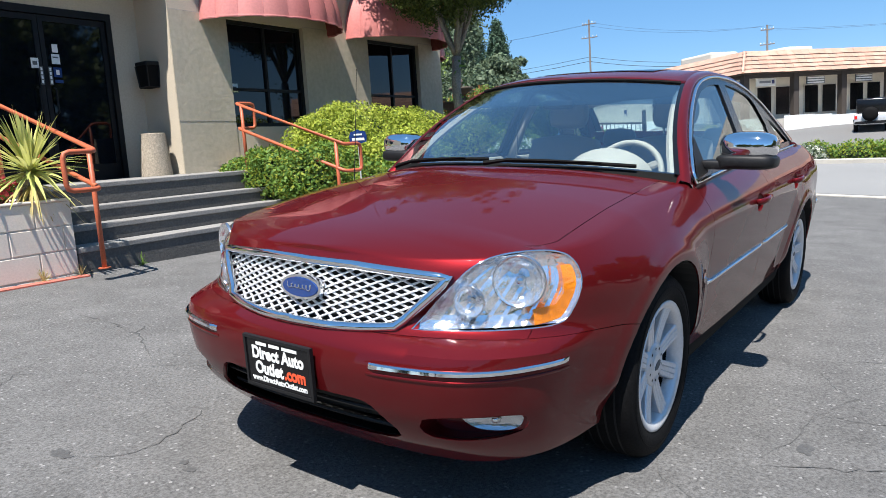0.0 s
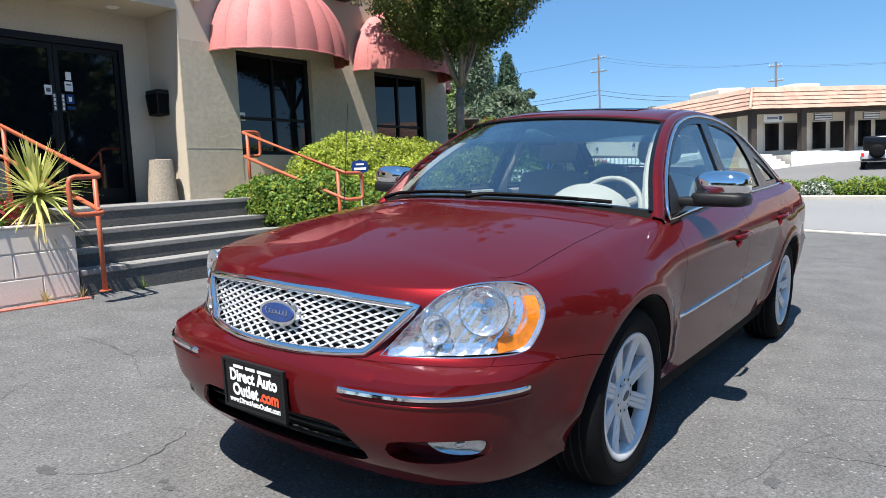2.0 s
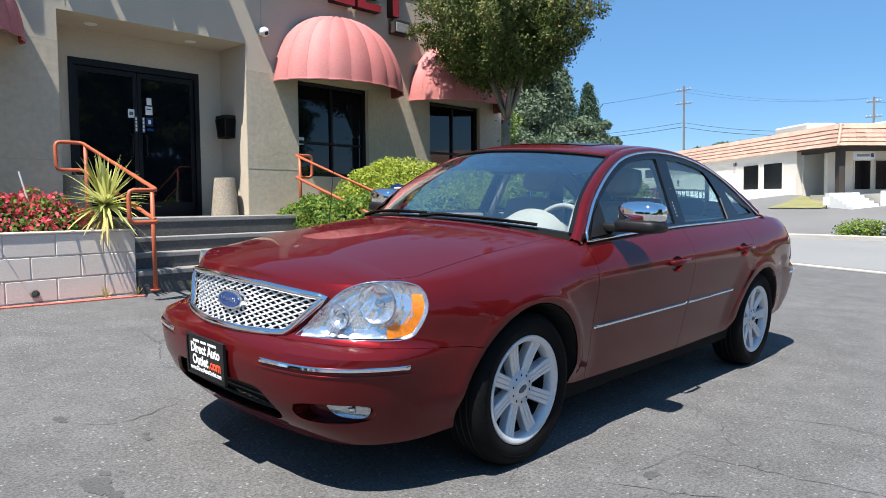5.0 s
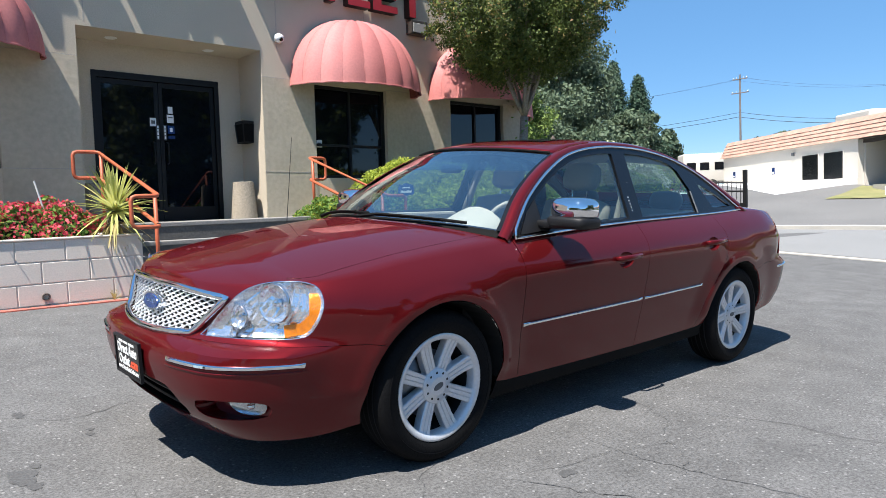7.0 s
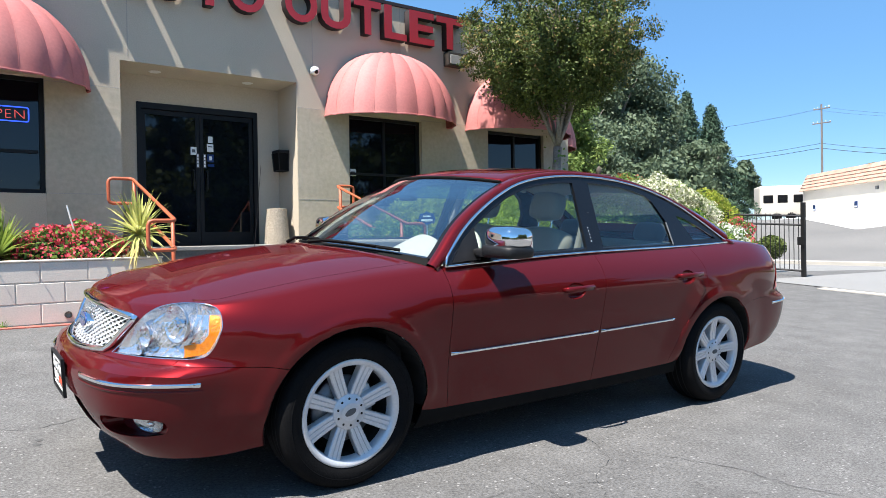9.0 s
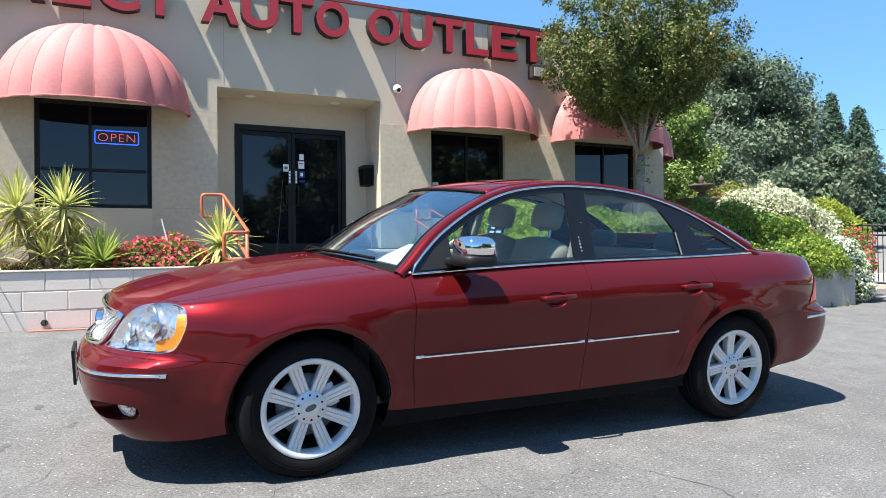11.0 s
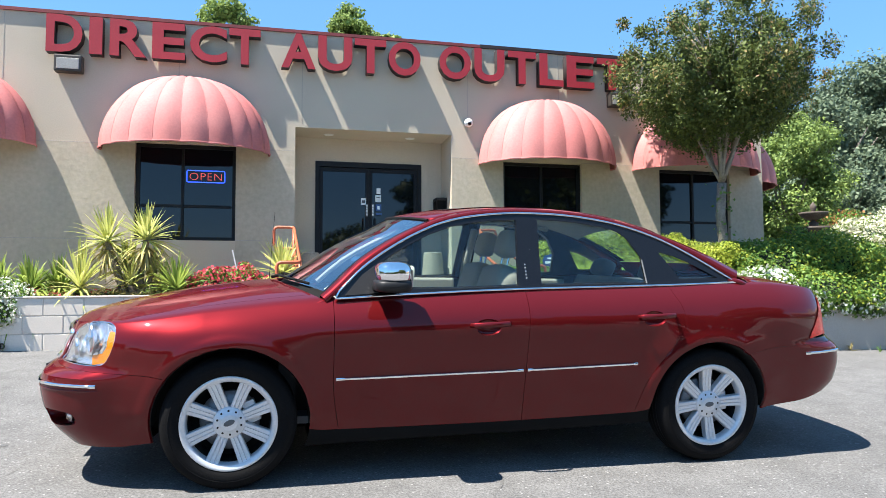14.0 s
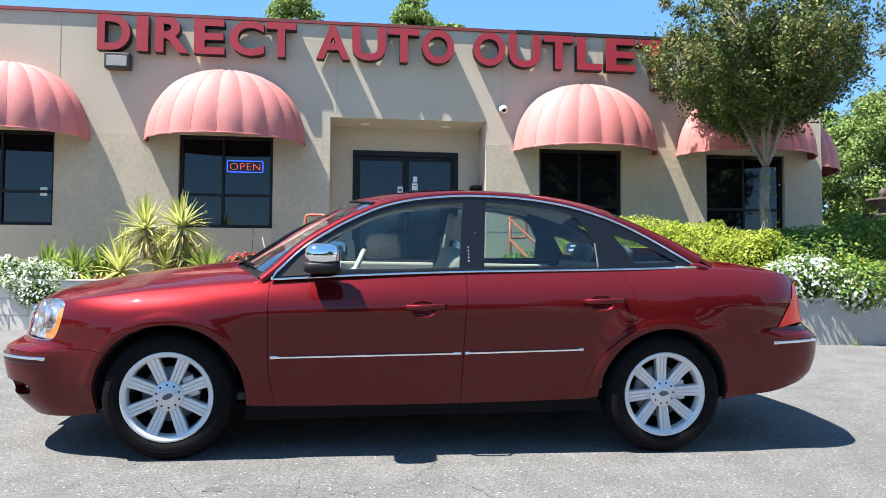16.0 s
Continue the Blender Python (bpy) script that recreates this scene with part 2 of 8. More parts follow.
M_WINDOW = material("dark_window_glass", (0.004, 0.006, 0.010), 0.03, 0.0, 0.2, 1.5, 8.0, spec=0.52)
M_RAIL = material("orange_rail_paint", (0.44, 0.105, 0.045), 0.5, 0.0, 0.12, 5.0, 60.0, 0.1)
M_AGGREGATE = material("exposed_aggregate", (0.42, 0.36, 0.28), 0.95, 0.0, 0.45, 40.0, 120.0, 0.9, second=(0.26, 0.22, 0.17))
M_SOIL = material("soil", (0.20, 0.14, 0.085), 0.95, 0.0, 0.3, 5.0, 60.0, 0.8, second=(0.30, 0.23, 0.15))
M_BARK = material("bark", (0.17, 0.145, 0.115), 0.9, 0.0, 0.3, 9.0, 50.0, 0.8, second=(0.27, 0.235, 0.195))
M_WOODPOLE = material("weathered_pole", (0.20, 0.17, 0.15), 0.9, 0.0, 0.2, 4.0, 60.0, 0.3)
M_DARKWOOD = material("dark_stained_timber", (0.05, 0.04, 0.034), 0.8, 0.0, 0.2, 4.0, 60.0, 0.2)
M_ROOFTILE = material("clay_shake", (0.45, 0.265, 0.195), 0.85, 0.0, 0.15, 2.0, 25.0, 0.4, second=(0.52, 0.33, 0.25), random_tint=0.12)
M_FROST = material("frosted_lens", (0.33, 0.32, 0.30), 0.5, 0.0, 0.1, 8.0, 60.0)
M_FARWALL = material("cream_render", (0.72, 0.67, 0.57), 0.9, 0.0, 0.05, 0.8, 20.0, 0.1)
M_FARWHITE = material("whitewashed_wall", (0.66, 0.61, 0.53), 0.8, 0.0, 0.05, 0.8, 20.0)
M_IRON = material("black_iron", (0.015, 0.015, 0.016), 0.5, 0.4, 0.2)
M_STONE = material("cast_stone", (0.10, 0.082, 0.068), 0.9, 0.0, 0.25, 6.0, 40.0, 0.5)
M_KERB_RED = material("red_kerb_paint", (0.50, 0.14, 0.10), 0.8, 0.0, 0.2, 3.0, 40.0, 0.2)
M_GRASS = material("dry_grass", (0.16, 0.17, 0.06), 0.95, 0.0, 0.3, 1.0, 30.0, 0.5, second=(0.26, 0.23, 0.10))
M_LINE = material("worn_line_paint", (0.72, 0.72, 0.70), 0.7, 0.0, 0.15, 4.0, 60.0, 0.2, second=(0.45, 0.45, 0.44))
M_CRACK = material("crack_shadow", (0.085, 0.084, 0.081), 0.9, 0.0, 0.3, 3.0, 40.0)

L_BRIGHT = leaf_material("yellow_green_leaves", (0.54, 0.58, 0.10), (0.33, 0.42, 0.055), 0.4)
L_LIME = leaf_material("lime_leaves", (0.40, 0.43, 0.06), (0.14, 0.21, 0.03), 0.4)
L_MID = leaf_material("mid_green_leaves", (0.19, 0.31, 0.06), (0.08, 0.16, 0.035))
L_TREE = leaf_material("tree_leaves", (0.130, 0.165, 0.038), (0.036, 0.058, 0.018), 0.16)
L_TREE_WARM = leaf_material("bronze_leaf_tips", (0.34, 0.30, 0.10), (0.26, 0.165, 0.08), 0.4)
L_FAR = leaf_material("far_oak_leaves", (0.150, 0.195, 0.115), (0.070, 0.105, 0.066), 0.22)
L_FARLIGHT = leaf_material("far_light_leaves", (0.25, 0.33, 0.085), (0.10, 0.16, 0.045), 0.3)
L_CONIFER = leaf_material("conifer_needles", (0.085, 0.14, 0.085), (0.045, 0.085, 0.055), 0.2)
L_YUCCA = leaf_material("yucca_blades", (0.64, 0.63, 0.24), (0.36, 0.41, 0.11), 0.35)
L_DRY = leaf_material("dry_blades", (0.48, 0.40, 0.18), (0.32, 0.27, 0.11), 0.3)
L_RED = leaf_material("red_petals", (0.70, 0.13, 0.15), (0.48, 0.03, 0.065), 0.3)
L_WHITE = leaf_material("white_petals", (0.80, 0.80, 0.74), (0.66, 0.68, 0.58), 0.3)
L_CREAM = leaf_material("cream_petals", (0.76, 0.74, 0.60), (0.60, 0.60, 0.42), 0.3)
L_STRAP = leaf_material("strap_leaves", (0.36, 0.44, 0.10), (0.15, 0.23, 0.05), 0.35)
L_BRONZE = leaf_material("bronze_new_leaves", (0.42, 0.20, 0.07), (0.30, 0.10, 0.05), 0.35)


# ---- building helpers ----
def mesh_part(name, verts, faces, mat, parent=None, label="", smooth=False, mats=None, idx=None):
    me = bpy.data.meshes.new(name)
    me.from_pydata([tuple(map(float, v)) for v in verts], [], [tuple(map(int, f)) for f in faces])
    for k in (mats or [mat]):
        me.materials.append(k)
    if idx is not None:
        me.polygons.foreach_set("material_index", np.array(idx, dtype=np.int32))
    if smooth:
        me.polygons.foreach_set("use_smooth", np.ones(len(me.polygons), dtype=bool))
    me.update()
    ob = new(name, me)
    if parent:
        ob.parent = parent
    if label:
        ob["label"] = label
    return ob


def part(name, bm, mat, parent=None, label="", smooth=False):
    """Links a bmesh as one mesh object under a thing or a part."""
    me = bpy.data.meshes.new(name)
    bm.to_mesh(me)
    bm.free()
    me.materials.append(mat)
    if smooth:
        me.polygons.foreach_set("use_smooth", np.ones(len(me.polygons), dtype=bool))
    ob = new(name, me)
    if parent:
        ob.parent = parent
    if label:
        ob["label"] = label
    return ob


def thing(name, label, category, m=None, group="", kind=""):
    ob = new(name)
    ob.empty_display_size = 0.1
    if m is not None:
        ob.matrix_world = m
    return tagged(ob, label, category, group, kind)


def add_box(bm, x0, x1, y0, y1, z0, z1, bevel=0.0, seg=2):
    r = bmesh.ops.create_cube(bm, size=1.0)
    vs = r["verts"]
    for v in vs:
        v.co = Vector(((x0 + x1) / 2 + v.co.x * (x1 - x0), (y0 + y1) / 2 + v.co.y * (y1 - y0), (z0 + z1) / 2 + v.co.z * (z1 - z0)))
    if bevel:
        es = list({e for v in vs for e in v.link_edges})
        bmesh.ops.bevel(bm, geom=es, offset=bevel, segments=seg, affect="EDGES", profile=0.6)
    return bm


def box(x0, x1, y0, y1, z0, z1, bevel=0.0, seg=2):
    return add_box(bmesh.new(), x0, x1, y0, y1, z0, z1, bevel, seg)


def add_tube(bm, pts, radius, seg=8, closed=False, flat=None):
    """A round bar along points; radius may be a list."""
    pts = [Vector(p) for p in pts]
    n = len(pts)
    rads = radius if isinstance(radius, (list, tuple)) else [radius] * n
    rings = []
    side = None
    for i, p in enumerate(pts):
        a = pts[(i - 1) % n] if (closed or i) else p
        b = pts[(i + 1) % n] if (closed or i < n - 1) else p
        d = (b - a).normalized()
        if side is None:
            side = d.cross(Vector((0, 0, 1)))
            if side.length < 0.05:
                side = d.cross(Vector((0, 1, 0)))
        side = (side - d * side.dot(d)).normalized()
        up = side.cross(d)
        w = flat or (1, 1)
        rings.append([bm.verts.new(p + (side * math.cos(q) * w[0] + up * math.sin(q) * w[1]) * rads[i]) for q in (2 * math.pi * k / seg for k in range(seg))])
    for i in range(n if closed else n - 1):
        r, s = rings[i], rings[(i + 1) % n]
        for k in range(seg):
            bm.faces.new((r[k], r[(k + 1) % seg], s[(k + 1) % seg], s[k]))
    if not closed:
        bm.faces.new(rings[0][::-1]), bm.faces.new(rings[-1])
    return bm


def tube(pts, radius, seg=8, closed=False, flat=None):
    return add_tube(bmesh.new(), pts, radius, seg, closed, flat)


def add_lathe(bm, profile, seg=32, m=Matrix()):
    """Turns (radius, height) pairs round the z axis."""
    rings = []
    for r, z in profile:
        if r < 1e-5:
            rings.append([bm.verts.new(m @ Vector((0, 0, z)))])
        else:
            rings.append([bm.verts.new(m @ Vector((r * math.cos(2 * math.pi * k / seg), r * math.sin(2 * math.pi * k / seg), z))) for k in range(seg)])
    for a, b in zip(rings, rings[1:]):
        for k in range(seg):
            k2 = (k + 1) % seg
            if len(a) == 1 and len(b) > 1:
                bm.faces.new((a[0], b[k], b[k2]))
            elif len(b) == 1 and len(a) > 1:
                bm.faces.new((a[k], b[0], a[k2]))
            elif len(a) > 1:
                bm.faces.new((a[k], b[k], b[k2], a[k2]))
    return bm


def lathe(profile, seg=32, m=Matrix()):
    return add_lathe(bmesh.new(), profile, seg, m)


def spline(xs, ys):
    """A smooth curve through points (monotone cubic)."""
    xs, ys = np.array(xs, float), np.array(ys, float)
    h, d = np.diff(xs), np.diff(ys) / np.diff(xs)
    m = np.zeros(len(xs))
    for i in range(1, len(xs) - 1):
        if d[i - 1] * d[i] > 0:
            w1, w2 = 2 * h[i] + h[i - 1], h[i] + 2 * h[i - 1]
            m[i] = (w1 + w2) / (w1 / d[i - 1] + w2 / d[i])
    m[0], m[-1] = d[0], d[-1]

    def at(x):
        x = min(max(float(x), xs[0]), xs[-1])
        i = min(max(int(np.searchsorted(xs, x)) - 1, 0), len(h) - 1)
        t = (x - xs[i]) / h[i]
        return float((2 * t**3 - 3 * t**2 + 1) * ys[i] + (t**3 - 2 * t**2 + t) * h[i] * m[i] + (-2 * t**3 + 3 * t**2) * ys[i + 1] + (t**3 - t**2) * h[i] * m[i + 1])
    return at


def smoothstep(a, b, x):
    t = min(max((x - a) / (b - a), 0.0), 1.0)
    return t * t * (3 - 2 * t)


def words(body, size, depth, extrude_from=0.0, spacing=1.0, offset=0.0):
    """A flat lettering mesh with the built-in font, in its own xy plane."""
    c = bpy.data.curves.new("words", "FONT")
    c.body, c.size, c.extrude, c.space_character, c.offset = body, size, depth, spacing, offset
    c.align_x = "CENTER"
    c.resolution_u = 4
    tmp = bpy.data.objects.new("words", c)
    me = bpy.data.meshes.new_from_object(tmp)
    bpy.data.objects.remove(tmp)
    return me


# ---- ground ----
def lot(x, y):
    """The height of the paved lot: it climbs towards the building and falls gently along it."""
    yy = min(max(y, -14.0), 4.6)
    k = 0.062 - 0.042 * smoothstep(11.8, 24, x)
    z = 0.0554 + k * yy - 0.0143 * min(max(x, -12), 14)
    z += 1.08 * smoothstep(24, 37, x) * (1 - 0.25 * smoothstep(16, 30, y))
    z += 0.55 * smoothstep(34.5, 40, x) * smoothstep(6.5, 10, y)
    if y > 4.6:
        z += 0.5 * smoothstep(6, 30, y) * smoothstep(9, 16, x)
    return z


def steps_between(knots):
    out = [knots[0][0]]
    for (a, _), (b, h) in zip(knots, knots[1:]):
        n = max(1, round((b - a) / h))
        out += [a + (b - a) * i / n for i in range(1, n + 1)]
    return out


def sheet(name, xs, ys, height, mat, parent=None, label="", kind="structure"):
    verts = [(x, y, height(x, y)) for x in xs for y in ys]
    n = len(ys)
    faces = [(i * n + j, (i + 1) * n + j, (i + 1) * n + j + 1, i * n + j + 1) for i in range(len(xs) - 1) for j in range(n - 1)]
    ob = mesh_part(name, verts, faces, mat, parent, label, True)
    return tagged(ob, label, "ground", "", kind) if kind else ob


gx = steps_between([(-600, 0), (-100, 100), (-20, 10), (-6, 1), (12.0, 0.5), (24, 1), (40, 1), (100, 10), (700, 100)])
gy = steps_between([(-600, 0), (-100, 100), (-20, 10), (-6, 1), (6, 0.5), (30, 2), (100, 10), (700, 100)])
sheet("ground", gx, gy, lot, M_ASPHALT, None, "grey weathered asphalt lot that runs on to the street")

# street beyond the lot, a lighter strip
sheet("road", steps_between([(12.05, 0), (23.2, 0.8)]), steps_between([(-60, 0), (-12, 6), (4, 1), (60, 4)]), lambda x, y: lot(x, y) + 0.012, M_STREET, None,
      "pale sun-bleached asphalt street past the lot")


def kerb(name, pts, width, height, mat, label):
    """A kerb that follows the ground along points, with a rounded nose."""
    prof = [(0, -0.1), (0, height * 0.8), (width * 0.12, height), (width, height), (width, -0.1)]
    verts, faces = [], []
    fine = []
    for (x0, y0), (x1, y1) in zip(pts, pts[1:]):
        n = max(2, int(math.hypot(x1 - x0, y1 - y0) / 0.8))
        fine += [(x0 + (x1 - x0) * i / n, y0 + (y1 - y0) * i / n) for i in range(n)]
    fine.append(pts[-1])
    for i, (x, y) in enumerate(fine):
        a, b = fine[max(i - 1, 0)], fine[min(i + 1, len(fine) - 1)]
        d = Vector((b[0] - a[0], b[1] - a[1])).normalized()
        nx, ny = -d.y, d.x
        for w, h in prof:
            verts.append((x + nx * w, y + ny * w, lot(x, y) + h))
    k = len(prof)
    for i in range(len(fine) - 1):
        faces += [(i * k + j, i * k + j + 1, (i + 1) * k + j + 1, (i + 1) * k + j) for j in range(k - 1)]
    faces += [tuple(range(k)), tuple(range((len(fine) - 1) * k, len(fine) * k))[::-1]]
    return tagged(mesh_part(name, verts, faces, mat), label, "kerb", "", "structure")


sheet("plaza_lot", [x for x in gx if 24 <= x <= 42], [y for y in gy if -40 <= y <= 40], lambda x, y: lot(x, y) + 0.015, M_PLAZALOT, None, "pale smooth asphalt lot in front of the plaza")
kerb("kerb_far", [(23.2, 60), (23.2, -60)], -0.9, 0.13, M_CONCRETE, "pale concrete kerb and walk across the street")
# pale concrete apron climbing from the lot to the foot of the plaza's side wall
apron_v = []
for i in range(17):
    ax, ay = 38.80 + 9.77 * i / 16, 9.68 + 12.07 * i / 16
    for j in range(6):
        k = min(j / 4, 1)
        bx, by = ax - 0.777 * 4.4 * (1 - k), ay + 0.629 * 4.4 * (1 - k)
        apron_v.append((bx, by, (lot(bx, by) + 0.03) * (1 - k) + (1.86 + 0.012 * i if j < 5 else 0.6) * k))
tagged(mesh_part("apron", apron_v, [(i * 6 + j, i * 6 + j + 1, i * 6 + j + 7, i * 6 + j + 6) for i in range(16) for j in range(5)] + [(5, 4, 3, 2, 1, 0)], M_WHITE), "pale sloping concrete apron beside the plaza", "paving", "", "structure")
kerb("gutter", [(11.95, -40), (11.95, 2.7)], 0.32, 0.02, M_CONCRETE, "flush concrete gutter strip at the edge of the lot")
kerb("kerb_red", [(-1.7, 4.30), (0.55, 4.30)], 0.10, 0.015, M_KERB_RED, "faded red painted line along the planter foot")

for k in range(9):
    x = -9.0 + 2.75 * k
    sheet("parking_line", [x, x + 0.11], steps_between([(-13.8, 0), (-8.6, 1.0)]), lambda a, b: lot(a, b) + 0.004, M_LINE, None, "worn white parking line on the asphalt")
kerb("kerb_back", [(-24, -15.2), (22, -15.2)], -0.16, 0.15, M_CONCRETE, "pale concrete kerb along the far edge of the lot")

# ---- building ----
FY = 6.5
TILT_B = Matrix.Translation((1.8, FY, 2.6)) @ Matrix.Rotation(radians(0.45), 4, "Y") @ Matrix.Translation((-1.8, -FY, -2.6))
building = thing("dealership_building", "beige stucco single-storey commercial building with flat parapet roof", "building", TILT_B)
WINDOWS = [(-5.25, -3.66, 1.80, 3.28), (-1.80, -0.34, 1.80, 3.28), (4.03, 5.47, 1.72, 3.22), (6.98, 8.42, 1.72, 3.20)]
RX0, RX1, RZ, LAND = 0.56, 3.12, 3.63, 1.10
WEST, EAST, TOP = -13.0, 9.12, 5.15


def wall_piece(x0, x1, z0, z1, y0=FY, y1=FY + 0.28, mat=M_STUCCO, name="wall"):
    bm = box(x0, x1, y0, y1, z0, z1)
    return part(name, bm, mat, building)


cuts = [(w[0], w[1], w[2], w[3]) for w in WINDOWS] + [(RX0, RX1, -0.5, RZ)]
cuts.sort()
xprev = WEST
for x0, x1, z0, z1 in cuts:
    wall_piece(xprev, x0, -0.5, TOP)
    if z0 > 0:
        wall_piece(x0, x1, -0.5, z0)
    wall_piece(x0, x1, z1, TOP)
    xprev = x1
wall_piece(xprev, EAST, -0.5, TOP)
wall_piece(EAST - 0.28, EAST, -0.5, TOP, FY + 0.28, 17.0)
wall_piece(WEST, WEST + 0.28, -0.5, TOP, FY + 0.28, 17.0)
wall_piece(WEST, EAST, -0.5, TOP, 17.0, 17.28)
part("roof", box(WEST + 0.28, EAST - 0.28, FY + 0.28, 17.0, 4.6, 4.75), M_CONCRETE, building)
part("parapet_cap", box(WEST - 0.02, 3.62, FY - 0.03, FY + 0.31, TOP, TOP + 0.05), M_PARAPET, building, "thin dark red metal parapet cap")
part("parapet_cap", box(3.625, EAST + 0.02, FY - 0.034, FY + 0.31, TOP, TOP + 0.056), M_PARAPET_DARK, building, "parapet cap weathered to black")
# coarse panels, a little proud of the wall, between the openings
for x0, x1, z0, z1 in ((RX1, 4.03, 0.6, 3.235), (5.47, 6.98, 0.6, 3.235), (8.42, EAST, 0.6, 3.235), (-0.34, RX0, 0.9, 3.235), (-3.66, -1.80, 0.9, 3.235), (-9.0, -5.25, 0.9, 3.235)):
    part("coarse_panel", box(x0, x1, FY - 0.008, FY + 0.01, z0, z1), M_STUCCO_ROUGH, building, "coarser trowelled stucco panel")
for x in (-3.62, -1.2, 0.66, 3.4, 5.05, 6.92):
    part("control_joint", box(x - 0.006, x + 0.006, FY - 0.003, FY + 0.01, 3.7, TOP - 0.02), M_MORTAR, building)
for x0, x1 in ((RX1, 4.03), (5.47, 6.98), (8.42, EAST), (-0.34, RX0), (-3.66, -1.80)):
    part("control_joint", box(x0, x1, FY - 0.0105, FY, 1.80, 1.812), M_MORTAR, building)
for x0, x1 in ((-9.0, -5.25), (-3.66, -1.80), (-0.34, RX0), (RX1, 4.03), (5.47, 6.98), (8.42, EAST)):
    part("control_joint", box(x0, x1, FY - 0.006, FY, 3.236, 3.250), M_MORTAR, building)
# entrance recess: cheeks, soffit, back wall round the doors
RB = 7.24
DX0, DX1, DZ1 = 0.92, 2.76, 3.235
for x0, x1, y0, z0, z1, nm in ((RX0 - 0.2, RX0, FY + 0.28, 0.6, RZ + 0.2, "recess_cheek"), (RX1, RX1 + 0.2, FY + 0.28, 0.6, RZ + 0.2, "recess_cheek"), (RX0, RX1, FY + 0.28, RZ, RZ + 0.2, "recess_soffit"),
                              (RX0, DX0, RB, 0.6, RZ, "recess_back"), (DX1, RX1, RB, 0.6, RZ, "recess_back"), (DX0, DX1, RB, DZ1, RZ, "recess_back")):
    wall_piece(x0, x1, z0, z1, y0, RB + 0.2, name=nm)
for x in (1.12, 2.5):
    part("downlight", lathe([(0.0, -0.008), (0.07, -0.008), (0.085, 0.0)], 20, Matrix.Translation((x, 6.95, RZ))), M_WHITE, building, "small round recessed soffit light")
# dark rooms behind the glass
part("inner_wall", box(WEST + 0.4, EAST - 0.4, 11.0, 11.1, 0.5, 4.5), M_GREYTRIM, building)
part("inner_floor", box(WEST + 0.4, EAST - 0.4, FY + 0.3, 11.0, 0.6, 0.7), M_GREYTRIM, building)


def pane_window(x0, x1, z0, z1, cols, rows, splits=None, y=FY + 0.10):
    """A dark-framed window: outer frame, mullions and one pane to each opening."""
    w = new("window")
    w.parent = building
    w["label"] = "dark bronze aluminium window with tinted glass"
    f = 0.055
    fr = bmesh.new()
    for a in ((x0, x0 + f, z0, z1), (x1 - f, x1, z0, z1)):
        add_box(fr, a[0], a[1], y - 0.03, y + 0.06, a[2], a[3])
    for a in ((x0 + f, x1 - f, z0, z0 + f), (x0 + f, x1 - f, z1 - f, z1)):
        add_box(fr, a[0], a[1], y - 0.03, y + 0.06, a[2], a[3])
    xs = [x0 + f] + [x0 + (x1 - x0) * c for c in cols] + [x1 - f]
    zs = [z0 + f] + [z0 + (z1 - z0) * r for r in rows] + [z1 - f]
    for x in xs[1:-1]:
        add_box(fr, x - 0.02, x + 0.02, y - 0.025, y + 0.05, z0 + f, z1 - f)
    for z in zs[1:-1]:
        for xa, xb in zip(xs, xs[1:]):
            add_box(fr, xa + 0.02, xb - 0.02, y - 0.024, y + 0.05, z - 0.02, z + 0.02)
    part("window_frame", fr, M_FRAME, w)
    for xa, xb in zip(xs, xs[1:]):
        for za, zb in zip(zs, zs[1:]):
            part("pane", box(xa - 0.005, xb + 0.005, y + 0.01, y + 0.018, za - 0.005, zb + 0.005), M_WINDOW, w)
    return w


pane_window(*WINDOWS[0], (0.5,), (0.36,))
pane_window(*WINDOWS[1], (0.46,), (0.36,))
pane_window(*WINDOWS[2], (0.5,), (0.36,))
pane_window(*WINDOWS[3], (0.5,), (0.36,))

# entrance doors
door = new("entrance_door")
door.parent = building
door["label"] = "dark bronze double glass entrance doors, closed"
fr = bmesh.new()
yd = RB + 0.05
for a in ((DX0, DX0 + 0.07, LAND, DZ1), (DX1 - 0.07, DX1, LAND, DZ1), (DX0 + 0.07, DX1 - 0.07, DZ1 - 0.09, DZ1)):
    add_box(fr, a[0], a[1], yd - 0.06, yd + 0.06, a[2], a[3])
part("door_frame", fr, M_FRAME, door)
mid = (DX0 + DX1) / 2
for x0, x1, hx in ((DX0 + 0.075, mid - 0.004, mid - 0.10), (mid + 0.004, DX1 - 0.075, mid + 0.10)):
    leaf = bmesh.new()
    z0, z1 = LAND + 0.012, DZ1 - 0.095
    for a in ((x0, x0 + 0.055, z0, z1), (x1 - 0.055, x1, z0, z1), (x0 + 0.055, x1 - 0.055, z0, z0 + 0.2), (x0 + 0.055, x1 - 0.055, z1 - 0.07, z1)):
        add_box(leaf, a[0], a[1], yd - 0.022, yd + 0.022, a[2], a[3])
    lf = part("door_leaf", leaf, M_FRAME, door)
    part("pane", box(x0 + 0.05, x1 - 0.05, yd - 0.004, yd + 0.004, z0 + 0.19, z1 - 0.06), M_WINDOW, door)
    part("door_handle", tube([(hx, yd - 0.02, LAND + 0.85), (hx, yd - 0.07, LAND + 0.87), (hx, yd - 0.07, LAND + 1.15), (hx, yd - 0.02, LAND + 1.17)], 0.012, 8), M_FRAME, door, "dark bronze pull handle")


